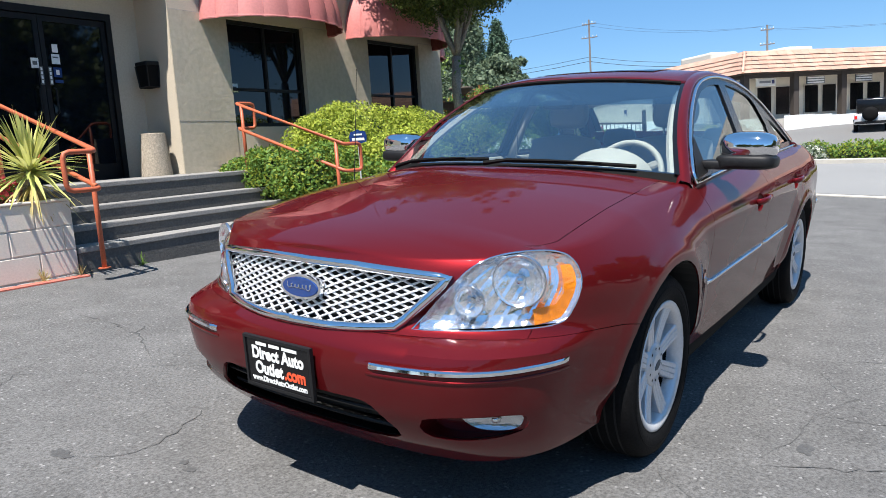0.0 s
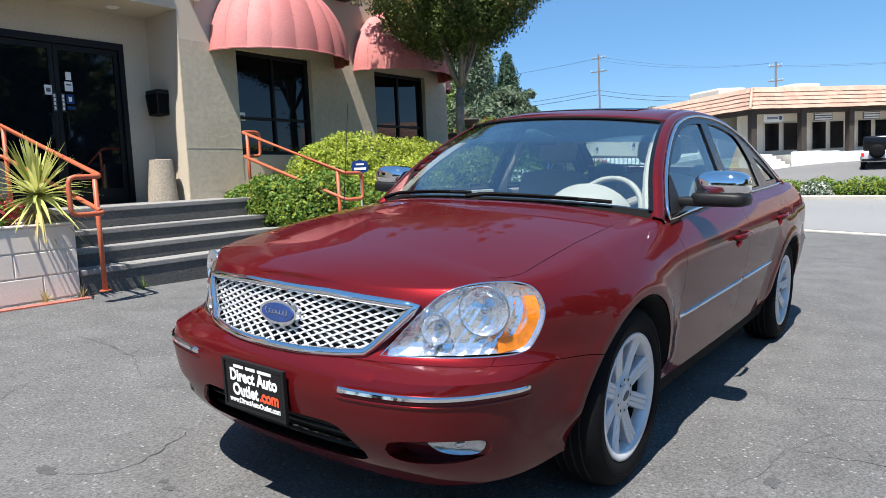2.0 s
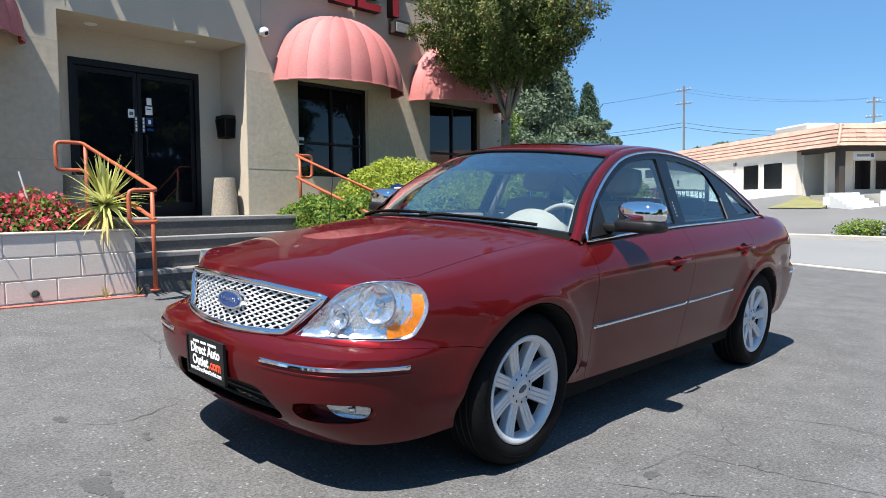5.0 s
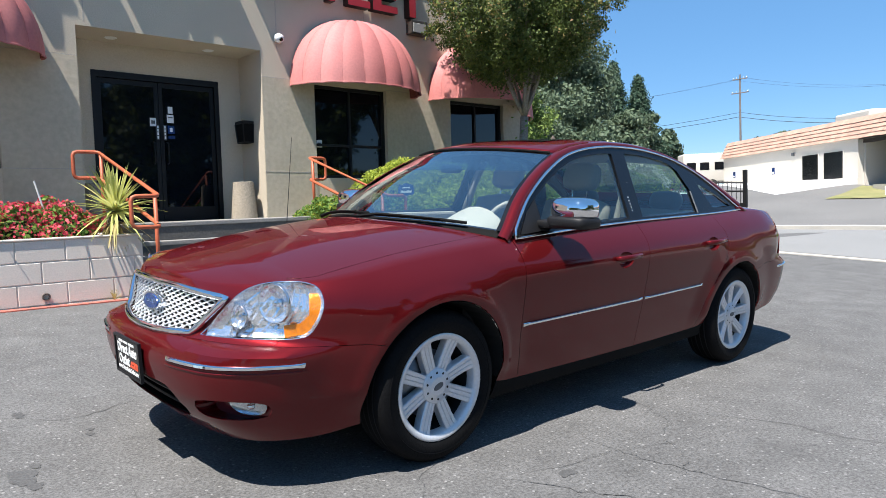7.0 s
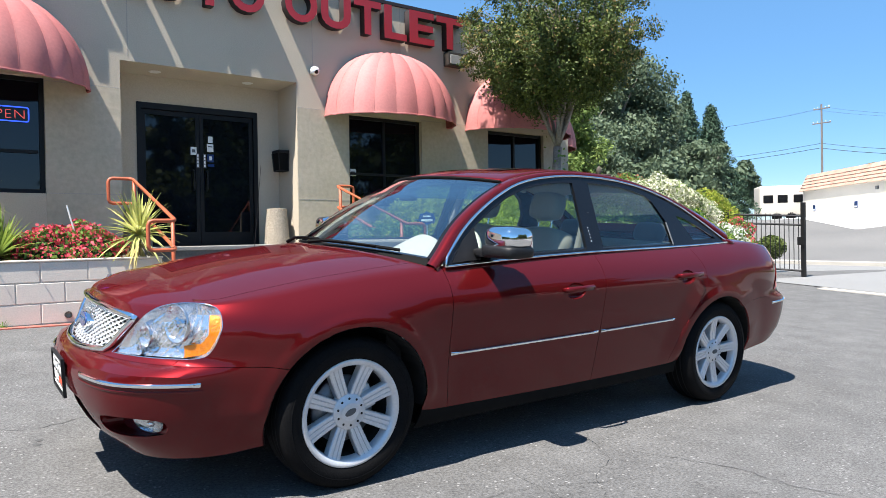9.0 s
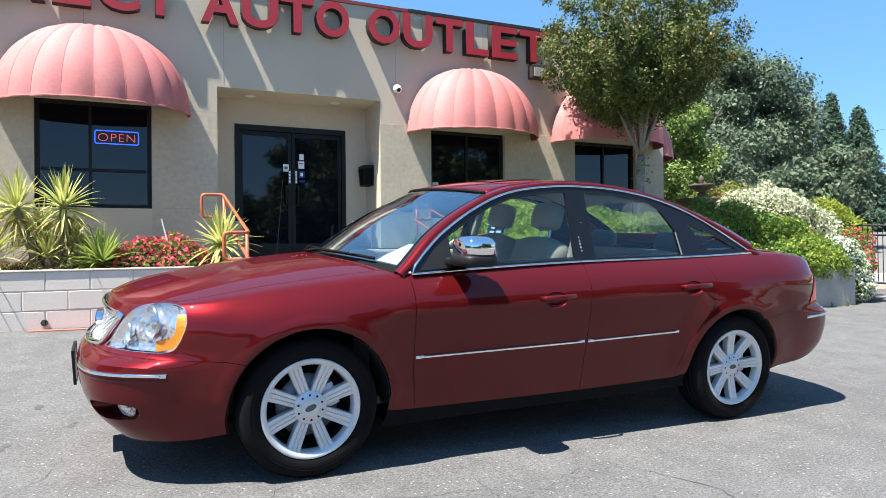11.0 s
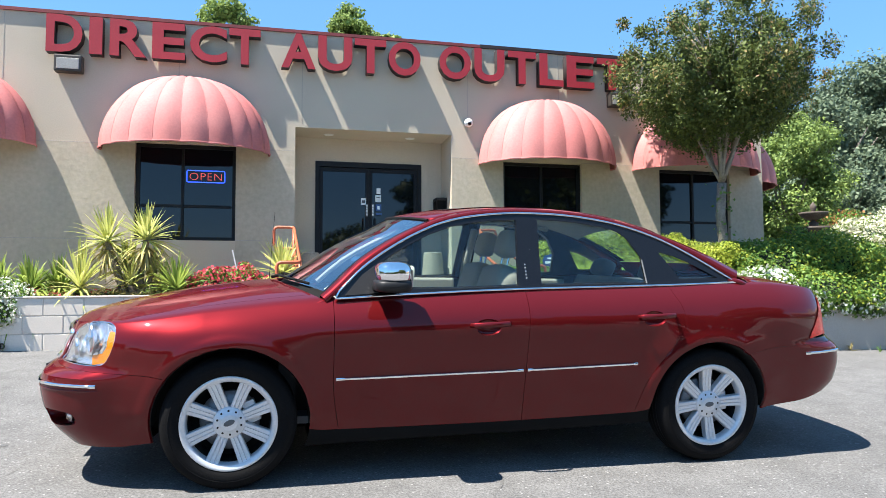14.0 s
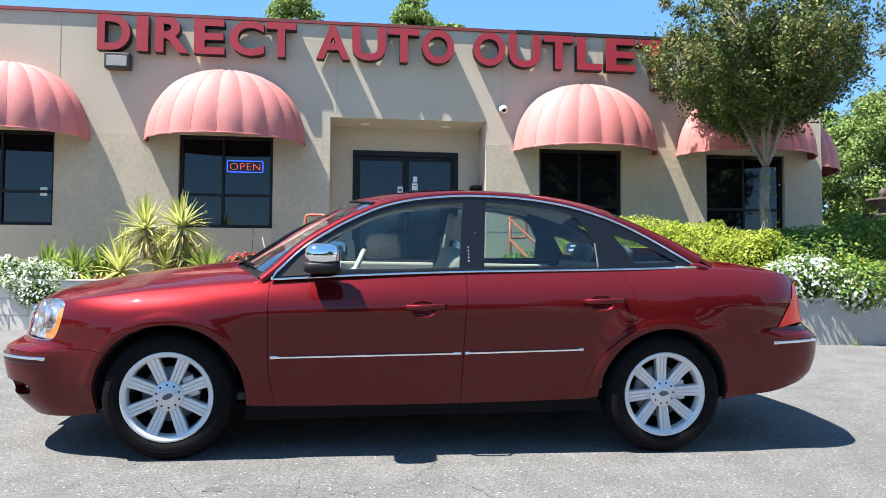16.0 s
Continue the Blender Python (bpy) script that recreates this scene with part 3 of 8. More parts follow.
# ---- awnings ----
def awning(cx, rx, zb, h, d, gores=10, place=None):
    """A ribbed vinyl dome: gores swelling between ribs that meet at the wall's crown."""
    per, nv = 6, 14
    nu = gores * per

    def point(i, j, lift=1.0):
        ph, ps = math.pi * i / nu, 0.5 * math.pi * j / nv
        c = math.cos(ps) ** 0.85 if j < nv else 0.0
        sw = (1 + 0.030 * math.sin(math.pi * (i % per) / per) * (j < nv)) * lift
        return (cx - rx * math.cos(ph) * c * sw, FY - 0.005 - d * math.sin(ph) * c * sw, zb + h * math.sin(ps) * (1 + (sw - 1) * 0.5))

    a = thing("window_awning", "faded red ribbed vinyl dome awning over a window", "awning", place or TILT_B, "window awnings")
    m = nv + 1
    # inner sheet just below the gores, coloured darker for the shade underneath
    mesh_part("lining", [point(i, j, 0.990) for i in range(nu + 1) for j in range(m)], [(i * m + j, (i + 1) * m + j, (i + 1) * m + j + 1, i * m + j + 1) for i in range(nu) for j in range(nv)], M_AWNING_IN, a, "red underside with its shade put into the colour", True)
    for g in range(gores):
        verts = [point(g * per + i, j) if 0 < i < per else point((g + (i > 0)) * per, j) for i in range(per + 1) for j in range(m)]
        mesh_part("gore", verts, [(i * m + j, (i + 1) * m + j, (i + 1) * m + j + 1, i * m + j + 1) for i in range(per) for j in range(nv)], M_AWNING, a, "", True)
    rim = []
    for i in range(nu + 1):
        s, ph = 1.003 + 0.030 * math.sin(math.pi * (i % per) / per), math.pi * i / nu
        rim.append((cx - rx * math.cos(ph) * s, FY - 0.005 - d * math.sin(ph) * s, zb - 0.004))
    part("hem", tube(rim, 0.010, 6, flat=(0.7, 1.6)), M_AWNING, a)
    for i in range(gores + 1):
        ph = math.pi * i / gores
        pts = [(cx - rx * math.cos(ph) * math.cos(q) ** 0.85 * 1.002, FY - 0.005 - d * math.sin(ph) * math.cos(q) ** 0.85 * 1.002, zb + h * math.sin(q)) for q in (0.05 + (0.5 * math.pi - 0.05) * j / 12 for j in range(12))]
        part("seam", tube(pts, 0.0035, 5), M_AWNING, a)
    return a


for cx, rx in ((-4.36, 1.21), (-1.06, 1.21), (4.81, 1.21), (7.66, 1.21)):
    awning(cx, rx, 3.15, 1.13, 0.88)
# one more round the corner, on the side wall
awning(0, 1.21, 3.06, 1.13, 0.88, place=TILT_B @ Matrix.Translation((EAST + FY, FY + 1.27, 0)) @ Matrix.Rotation(radians(90), 4, "Z"))

# ---- wall sign ----
LETTERS = (("D", -3.02, -2.53), ("I", -2.44, -2.26), ("R", -2.16, -1.65), ("E", -1.57, -1.1), ("C", -1.03, -0.49), ("T", -0.46, 0.01), ("A", 0.33, 0.86), ("U", 0.9, 1.44), ("T", 1.48, 1.99), ("O", 2.03, 2.56), ("O", 2.88, 3.42), ("U", 3.48, 4.01), ("T", 4.07, 4.58), ("L", 4.64, 5.08), ("E", 5.14, 5.66), ("T", 5.71, 6.29))
for ch, x0, x1 in LETTERS:
    me = words(ch, 0.8, 0.075, offset=0.024)
    co = np.empty(len(me.vertices) * 3)
    me.vertices.foreach_get("co", co)
    co = co.reshape(-1, 3)
    lo, hi = co.min(0), co.max(0)
    k = np.array([(x1 - x0) / (hi[0] - lo[0]), 0.56 / (hi[1] - lo[1]), 1.0])
    co = (co - lo) * k
    out = np.stack([x0 + co[:, 0], FY - 0.02 - co[:, 2], 4.53 + co[:, 1]], 1)
    me.vertices.foreach_set("co", out.ravel())
    me.materials.clear()
    me.materials.append(M_LETTER)
    me.materials.append(M_LETTER_SIDE)
    me.update()
    ids = [0 if abs(p.normal.y) > 0.9 else 1 for p in me.polygons]
    me.polygons.foreach_set("material_index", np.array(ids, dtype=np.int32))
    ob = new("sign_letter", me)
    ob.matrix_world = TILT_B
    tagged(ob, "large red raised channel letter on the stucco wall", "sign letter", "letters of the wall sign")

# ---- the red sedan ----
# Car axes: x to the tail, y to its right, z up; the origin lies on the ground under the middle of the front axle.
CAR_M = Matrix.Translation((-0.005, 0.0196, 0.0566)) @ Matrix.Rotation(radians(3.55), 4, "X") @ Matrix.Rotation(radians(0.82), 4, "Y")
car = thing("sedan_car", "dark metallic red four-door sedan with chrome trim, parked on asphalt", "car", CAR_M)
X0, X1 = -0.15, 3.08
UF, US, UR = 1.35, X1 - X0, 1.15
c_xf = spline([0.15, 0.20, 0.25, 0.30, 0.36, 0.42, 0.52, 0.585, 0.62, 0.66, 0.72, 0.80, 0.86, 0.92], [-0.82, -0.88, -0.935, -0.985, -1.022, -1.045, -1.060, -1.045, -1.010, -0.965, -0.950, -0.925, -0.885, -0.80])
c_xr = spline([0.30, 0.39, 0.47, 0.60, 0.68, 0.735, 0.80, 0.95, 1.04, 1.12], [3.79, 3.91, 3.99, 4.015, 4.00, 3.985, 3.95, 3.925, 3.90, 3.84])
c_w = spline([0.15, 0.25, 0.33, 0.45, 0.58, 0.78, 0.95, 1.15], [0.840, 0.885, 0.903, 0.924, 0.938, 0.946, 0.938, 0.925])
c_zs = spline([-1.0, -0.85, -0.60, -0.15, 0.30, 0.55, 1.0, 1.67, 2.27, 2.66, 3.08, 3.35, 3.6, 3.8, 3.95, 4.1],
              [0.845, 0.858, 0.880, 0.935, 0.985, 1.008, 1.030, 1.057, 1.073, 1.085, 1.103, 1.105, 1.092, 1.072, 1.045, 1.03])


def nose_plan(th, z):
    """The nose in plan: shares of its length and half width; the bumper is fuller than the lamps above it, and both meet at the corner."""
    low = 1 - smoothstep(0.585, 0.635, z) if z > 0.58 else 1.0
    low *= 1 - smoothstep(1.02, 1.34, th)
    front = 0.40 + 0.22 * smoothstep(0.55, 1.10, th)
    return max(math.cos(th), 0.0) ** (0.77 + (front - 0.77) * low), max(math.sin(th), 0.0) ** (0.88 - 0.08 * low)


def nose_angle(k, share, z):
    """The plan angle at which a share of the length (k = 0) or of the width (k = 1) is reached."""
    a, b = 0.0, math.pi / 2
    for _ in range(22):
        m = (a + b) / 2
        if (nose_plan(m, z)[k] < share) == (k == 1):
            a = m
        else:
            b = m
    return (a + b) / 2


ARCH_F, ARCH_R = (0.008, 0.344, 0.412), (2.866, 0.344, 0.404)


def tail_cos(z):
    return 0.57 - 0.14 * (1 - smoothstep(0.68, 0.76, z))


def tail_sin(z):
    return 0.54 - 0.16 * (1 - smoothstep(0.68, 0.76, z))


def flare(x, z):
    """How far the wheel-arch lips stand out of the flank."""
    out = 0.0
    for cx, cz, r in (ARCH_F, ARCH_R):
        d = math.hypot(x - cx, z - cz) - r
        if d < 0.22:
            out = max(out, (0.008 * (1 - smoothstep(0.040, 0.066, d)) + 0.023 * (1 - smoothstep(0.0, 0.22, d))) * smoothstep(0.28, 0.42, z))
    return out


def u_nominal_x(u):
    if u < 0:
        return X0 - 0.90 * max(math.cos((u + UF) / UF * math.pi / 2), 0.0) ** 0.77
    if u > US:
        return X1 + 0.95 * max(math.sin((u - US) / UR * math.pi / 2), 0.0) ** 0.59
    return X0 + u


def shoulder(u):
    return c_zs(u_nominal_x(u))


c_tuck = spline([0.15, 0.25, 0.33, 0.45, 0.58, 0.70, 0.78, 0.84, 0.90, 1.2], [0.030, 0.035, 0.036, 0.035, 0.027, 0.0155, 0.009, 0.003, 0.0, 0.0])


def skin(u, z):
    """A point of the body's left flank: u runs from the nose's middle round to the tail's middle."""
    for end in (-UF, US + UR):
        if (u < -UF if end < 0 else u > end):
            p = skin(2 * end - u, z)
            return Vector((p.x, -p.y, p.z))
    w = c_w(z)
    d = shoulder(u) - z
    fade = smoothstep(-0.75, 0.1, u)
    deep, high = 0.05 + 0.065 * fade, 0.11 + 0.10 * fade
    inset = deep * max(0.0, 1 - d / high) ** 2.1 + max(0.0, c_tuck(z)) * smoothstep(-1.1, -0.3, u)
    if u < 0:
        th = (u + UF) / UF * math.pi / 2
        wide = w * (1 - 0.006) - inset * math.sin(th) ** 2
        fx, fy = nose_plan(th, z)
        x = X0 - (X0 - c_xf(z)) * fx
        return Vector((x, -wide * fy - flare(x, z), z))
    if u > US:
        th = math.pi / 2 - (u - US) / UR * math.pi / 2
        wide = w * (1 - 0.006) - inset * math.sin(th) ** 2
        x = X1 + (c_xr(z) - X1) * max(math.cos(th), 0.0) ** tail_cos(z)
        return Vector((x, -wide * max(math.sin(th), 0.0) ** tail_sin(z) - flare(x, z), z))
    k = (u / US) * 2 - 1
    return Vector((X0 + u, -(w * (1 - 0.006 * k * k) - inset) - flare(X0 + u, z), z))


def u_of_y_front(y, z):
    return nose_angle(1, min(1, abs(y) / (c_w(z) * 0.994)), z) * 2 / math.pi * UF - UF


def u_of_x(x, z):
    if x < X0:
        return nose_angle(0, min(1, (X0 - x) / (X0 - c_xf(z))), z) * 2 / math.pi * UF - UF
    if x > X1:
        return US + math.asin(min(1, ((x - X1) / (c_xr(z) - X1)) ** (1 / tail_cos(z)))) * 2 / math.pi * UR
    return x - X0


def u_of_y_rear(y, z):
    return US + UR - math.asin(min(1, (abs(y) / (c_w(z) * 0.994)) ** (1 / tail_sin(z)))) * 2 / math.pi * UR


gap_a = spline([0.2, 0.30, 0.55, 1.0, 1.2], [0.590, 0.573, 0.540, 0.538, 0.545])
gap_b = spline([0.2, 0.32, 0.68, 1.04, 1.2], [1.640, 1.640, 1.647, 1.662, 1.665])
gap_c = spline([0.2, 0.325, 0.45, 0.55, 0.66, 0.768, 0.83, 0.885, 0.96, 1.05, 1.2], [2.345, 2.366, 2.40, 2.447, 2.53, 2.62, 2.652, 2.663, 2.652, 2.62, 2.60])
low_edge = spline([-1.1, -0.85, -0.6, -0.42, 0.40, 0.5, 2.40, 2.5, 3.2, 3.3, 3.6, 3.85, 4.1], [0.212, 0.212, 0.222, 0.245, 0.195, 0.20, 0.245, 0.25, 0.305, 0.322, 0.35, 0.40, 0.43])
mid_edge = spline([-1.1, -0.45, -0.40, 0.44, 0.5, 2.36, 2.45, 3.2, 3.25, 4.1], [0.628, 0.612, 0.608, 0.29, 0.285, 0.315, 0.33, 0.70, 0.705, 0.735])

# columns and rows of the flank; the door gaps fall on columns, the bumper and sill edges on a row
NA, NB, NF = 24, 30, 72
NG = (44, 44, 44, 28)
cols = [("f", i / NF) for i in range(NF)]
for k, n in enumerate(NG):
    cols += [("s", k, i / n) for i in range(n)]
cols += [("r", i / 52) for i in range(53)]
NC, NR = len(cols), NA + NB + 1
UV = np.zeros((NC, NR, 2))
for i, c in enumerate(cols):
    for j in range(NR):
        if c[0] == "f":
            u = -UF + UF * c[1]
        elif c[0] == "r":
            u = US + UR * c[1]
        else:
            u = None
        z = 0.6
        for _ in range(3):
            if c[0] == "s":
                keys = (X0, gap_a(z), gap_b(z), gap_c(z), X1)
                u = keys[c[1]] + (keys[c[1] + 1] - keys[c[1]]) * c[2] - X0
            xn = u_nominal_x(u)
            zb, zm, zt = low_edge(xn), mid_edge(xn), shoulder(u)
            z = zb + (zm - zb) * j / NA if j <= NA else zm + (zt - zm) * ((j - NA) / NB) ** 0.92
        UV[i, j] = u, z
iA = NF + NG[0]
iB, iC = iA + NG[1], iA + NG[1] + NG[2]
owner = {}
for i in range(NC - 1):
    for j in range(NR - 1):
        low = j < NA
        if i < iA:
            owner[i, j] = "front_bumper" if low and i < NF + NG[0] // 2 else ("front_fender" if not low else "sill")
        elif i < iB:
            owner[i, j] = "sill" if low else "front_door"
        elif i < iC:
            owner[i, j] = "sill" if low else "rear_door"
        else:
            owner[i, j] = ("sill" if i < iC + NG[3] * 3 // 8 else "rear_bumper") if low else "rear_quarter"


i_seam = next(i for i in range(NF) if abs(skin(*UV[i, NR - 1]).y) > 0.72)
for i in range(i_seam):
    for j in range(NA, NR - 1):
        owner[i, j] = "hood"


def inside(poly, p):
    c, n = False, len(poly)
    for a in range(n):
        (x0, y0), (x1, y1) = poly[a], poly[a - 1]
        if (y0 > p[1]) != (y1 > p[1]) and p[0] < (x1 - x0) * (p[1] - y0) / (y1 - y0) + x0:
            c = not c
    return c


def nearest(poly, p):
    best = None
    for a in range(len(poly)):
        q0, q1 = np.array(poly[a - 1]), np.array(poly[a])
        d = q1 - q0
        t = min(max(float((p - q0) @ d / (d @ d + 1e-12)), 0), 1)
        q = q0 + t * d
        e = float((p - q) @ (p - q))
        if best is None or e < best[0]:
            best = (e, q)
    return best[1]


def dense(poly, step=0.02):
    out = []
    for a in range(len(poly)):
        p, q = poly[a], poly[(a + 1) % len(poly)]
        n = max(1, int(math.hypot(q[0] - p[0], q[1] - p[1]) / step))
        out += [(p[0] + (q[0] - p[0]) * k / n, p[1] + (q[1] - p[1]) * k / n) for k in range(n)]
    return out


def circle_uv(cx, cz, r):
    return [(u_of_x(cx + r * math.cos(q), max(cz + r * math.sin(q), 0.12)), cz + r * math.sin(q)) for q in (2 * math.pi * k / 72 for k in range(72))]


LAMP = [(u_of_y_front(y, z), z) for y, z in ((0.435, 0.640), (0.485, 0.715), (0.535, 0.78), (0.570, 0.82), (0.61, 0.848), (0.66, 0.864), (0.71, 0.871), (0.765, 0.872), (0.80, 0.868))]
LAMP += [(u_of_x(x, z), z) for x, z in ((-0.578, 0.852), (-0.572, 0.80), (-0.592, 0.73), (-0.622, 0.672), (-0.640, 0.656), (-0.68, 0.647), (-0.77, 0.644))]


def rounded(poly, keep=()):
    """Cuts the corners of an outline twice, all but the kept ones."""
    for turn in range(2):
        out, kept = [], set()
        for a in range(len(poly)):
            p, q, r = poly[a - 1], poly[a], poly[(a + 1) % len(poly)]
            if a in keep:
                kept.add(len(out))
                out.append(q)
            else:
                out += [(q[0] * 0.75 + p[0] * 0.25, q[1] * 0.75 + p[1] * 0.25), (q[0] * 0.75 + r[0] * 0.25, q[1] * 0.75 + r[1] * 0.25)]
        poly, keep = out, kept
    return poly


LAMP = rounded(LAMP, (0,))
GRILLE = [(-UF - 0.3, 0.815), (u_of_y_front(0.20, 0.815), 0.815), (u_of_y_front(0.40, 0.805), 0.805), (u_of_y_front(0.525, 0.797), 0.797), (u_of_y_front(0.385, 0.645), 0.645),
          (u_of_y_front(0.30, 0.637), 0.637), (u_of_y_front(0.15, 0.629), 0.629), (-UF - 0.3, 0.627)]
TAIL = [(u_of_x(3.585, 0.755), 0.755), (u_of_x(3.66, 0.87), 0.87), (u_of_x(3.755, 1.005), 1.005), (u_of_x(3.80, 1.02), 1.02), (u_of_y_rear(0.52, 0.99), 0.99), (u_of_y_rear(0.50, 0.76), 0.76)]
INTAKE = [(-UF - 0.3, 0.425), (u_of_y_front(0.30, 0.425), 0.425), (u_of_y_front(0.345, 0.418), 0.418), (u_of_y_front(0.43, 0.32), 0.32), (u_of_y_front(0.415, 0.300), 0.300), (u_of_y_front(0.36, 0.290), 0.290), (-UF - 0.3, 0.275)]
FOG = rounded([(u_of_y_front(y, z), z) for y, z in ((0.500, 0.385), (0.56, 0.404), (0.66, 0.410), (0.75, 0.406), (0.782, 0.392), (0.778, 0.352), (0.74, 0.332), (0.66, 0.324), (0.56, 0.324), (0.505, 0.336))])
FOG_LENS = rounded([(u_of_y_front(y, z), z) for y, z in ((0.575, 0.396), (0.64, 0.404), (0.71, 0.404), (0.768, 0.396), (0.768, 0.372), (0.75, 0.350), (0.70, 0.338), (0.63, 0.338), (0.585, 0.362))])
GRIPS = []
for x0, x1, z in ((1.30, 1.535, 0.858), (2.345, 2.59, 0.900)):
    GRIPS.append([((x0 + x1) / 2 - 0.012 - X0 + 0.078 * math.cos(q), z - 0.008 + 0.046 * math.sin(q)) for q in (2 * math.pi * k / 32 for k in range(32))])
removed = set()
for poly in (*GRIPS, circle_uv(*ARCH_F), circle_uv(*ARCH_R), dense(LAMP), GRILLE, TAIL, INTAKE, FOG):
    us, zz = [p[0] for p in poly], [p[1] for p in poly]
    box_uv = (min(us), max(us), min(zz), max(zz))
    isin = {}
    for i in range(NC):
        for j in range(NR):
            u, z = UV[i, j]
            if box_uv[0] <= u <= box_uv[1] and box_uv[2] <= z <= box_uv[3] and inside(poly, (u, z)):
                isin[i, j] = 1
    for i in range(NC - 1):
        for j in range(NR - 1):
            if all((a, b) in isin for a in (i, i + 1) for b in (j, j + 1)):
                removed.add((i, j))
    for key in isin:
        mid_col = key[0] in (0, NC - 1)
        q = nearest(poly, UV[key])
        UV[key] = (UV[key][0] if mid_col else q[0], q[1])

# vertices: left flank, then hood, deck; panels gather faces by name
V, VI = [], {}


def vid(key, p):
    if key not in VI:
        VI[key] = len(V)
        V.append(Vector(p))
    return VI[key]


panels = {}
for (i, j), name in owner.items():
    if (i, j) in removed:
        continue
    panels.setdefault(name, []).append([vid((a, b), skin(*UV[a, b])) for a, b in ((i, j), (i + 1, j), (i + 1, j + 1), (i, j + 1))])

c_hood = spline([-0.93, -0.88, -0.78, -0.55, -0.23, 0.09, 0.25, 0.5], [0.846, 0.868, 0.905, 0.958, 1.018, 1.058, 1.072, 1.085])
c_deck = spline([3.2, 3.46, 3.70, 3.85, 3.93, 4.0], [1.165, 1.142, 1.118, 1.098, 1.062, 1.03])
NT = 16


def top_row(i, front):
    e = skin(*UV[i, NR - 1])
    x, y, z = e
    if front:
        yh = min(0.735, abs(y) * 0.93)
    else:
        yh = min(0.70, abs(y) * 0.92)
    ts = [1, (1 + yh / max(abs(y), 1e-6)) / 2] + [yh / max(abs(y), 1e-6) * (1 - k / NT) for k in range(NT + 1)]
    out = []
    for t in ts:
        if front:
            xx = x - 0.24 * smoothstep(-0.25, 0.5, x) * (1 - t * t)
            zc = c_hood(xx)
        else:
            xx = x + 0.26 * (1 - smoothstep(3.2, 3.75, x)) * (1 - t * t)
            zc = c_deck(xx)
        out.append(Vector((xx, y * t, z + (max(zc, z) - z) * (1 - abs(t) ** 2.3))))
    return out


i_cowl = max(i for i in range(NC) if UV[i, NR - 1][0] + X0 <= 0.49)
i_deck = min(i for i in range(NC) if u_nominal_x(UV[i, NR - 1][0]) >= 3.085)
for a, b, front in ((0, i_cowl, True), (i_deck, NC - 1, False)):
    rows = {i: top_row(i, front) for i in range(a, b + 1)}
    for i in range(a, b):
        for k in range(NT + 2):
            keys = [(i, k), (i + 1, k), (i + 1, k + 1), (i, k + 1)]
            ids = [vid((p, NR - 1) if q == 0 else ("top", p, q), rows[p][q]) for p, q in keys]
            if len(set(ids)) < 3:
                continue
            name = ("front_fender" if k < 2 and i >= i_seam else "hood") if front else ("rear_quarter" if k < 2 else "trunk_lid")
            panels.setdefault(name, []).append(ids)


def panel_mesh(name, faces, mat, both, label="", shrink=0.0015, parent=car, smooth=True):
    """Makes one panel, drawn back a little from its neighbours; both: left and right halves in one mesh."""
    bm = bmesh.new()
    used = sorted({v for f in faces for v in f})
    mp = {v: bm.verts.new(V[v]) for v in used}
    for f in faces:
        ids = list(dict.fromkeys(f))
        if len(ids) > 2:
            try:
                bm.faces.new([mp[v] for v in ids])
            except ValueError:
                pass
    if both:
        for v in bm.verts:
            if abs(v.co.y) < 0.004:
                v.co.y = 0.0
        g = bmesh.ops.duplicate(bm, geom=bm.verts[:] + bm.edges[:] + bm.faces[:])
        for v in [x for x in g["geom"] if isinstance(x, bmesh.types.BMVert)]:
            v.co.y = -v.co.y
        bmesh.ops.reverse_faces(bm, faces=[x for x in g["geom"] if isinstance(x, bmesh.types.BMFace)])
        bmesh.ops.remove_doubles(bm, verts=bm.verts[:], dist=0.0015)
    move = {}
    for v in bm.verts:
        if v.is_boundary:
            c = sum((f.calc_center_median() for f in v.link_faces), Vector()) / len(v.link_faces)
            d = c - v.co
            if d.length > 1e-5:
                move[v] = d.normalized() * min(shrink, d.length * 0.4)
    for v, d in move.items():
        v.co += d
    bmesh.ops.recalc_face_normals(bm, faces=bm.faces[:])
    mid_z = sum((f.normal.dot(f.calc_center_median() - Vector((1.4, 0, 0.4))) for f in bm.faces)) if bm.faces else 1
    if mid_z < 0:
        bmesh.ops.reverse_faces(bm, faces=bm.faces[:])
    edge = [e for e in bm.edges if e.is_boundary]
    g = bmesh.ops.extrude_edge_only(bm, edges=edge)
    for v in [x for x in g["geom"] if isinstance(x, bmesh.types.BMVert)]:
        n = Vector((v.co.x - 1.4, v.co.y * 2.2, (v.co.z - 0.5) * 2)).normalized()
        v.co -= n * 0.012
    ob = part(name, bm, mat, parent, label, smooth)
    return ob


def mirrored(ob):
    """A part's twin on the car's right side."""
    bm = bmesh.new()
    bm.from_mesh(ob.data)
    for v in bm.verts:
        v.co.y = -v.co.y
    bmesh.ops.reverse_faces(bm, faces=bm.faces[:])
    twin = part(ob.name.split(".")[0], bm, ob.data.materials[0], ob.parent, "")
    for m in list(ob.data.materials)[1:]:
        twin.data.materials.append(m)
    twin.data.polygons.foreach_set("material_index", np.array([p.material_index for p in ob.data.polygons], dtype=np.int32))
    twin.data.polygons.foreach_set("use_smooth", np.array([p.use_smooth for p in ob.data.polygons], dtype=bool))
    if ob.get("label"):
        twin["label"] = ob["label"]
    twin.visible_shadow = ob.visible_shadow
    return twin


def sharp(ob, angle=35):
    me = ob.data
    me.set_sharp_from_angle(angle=radians(angle))
    return ob


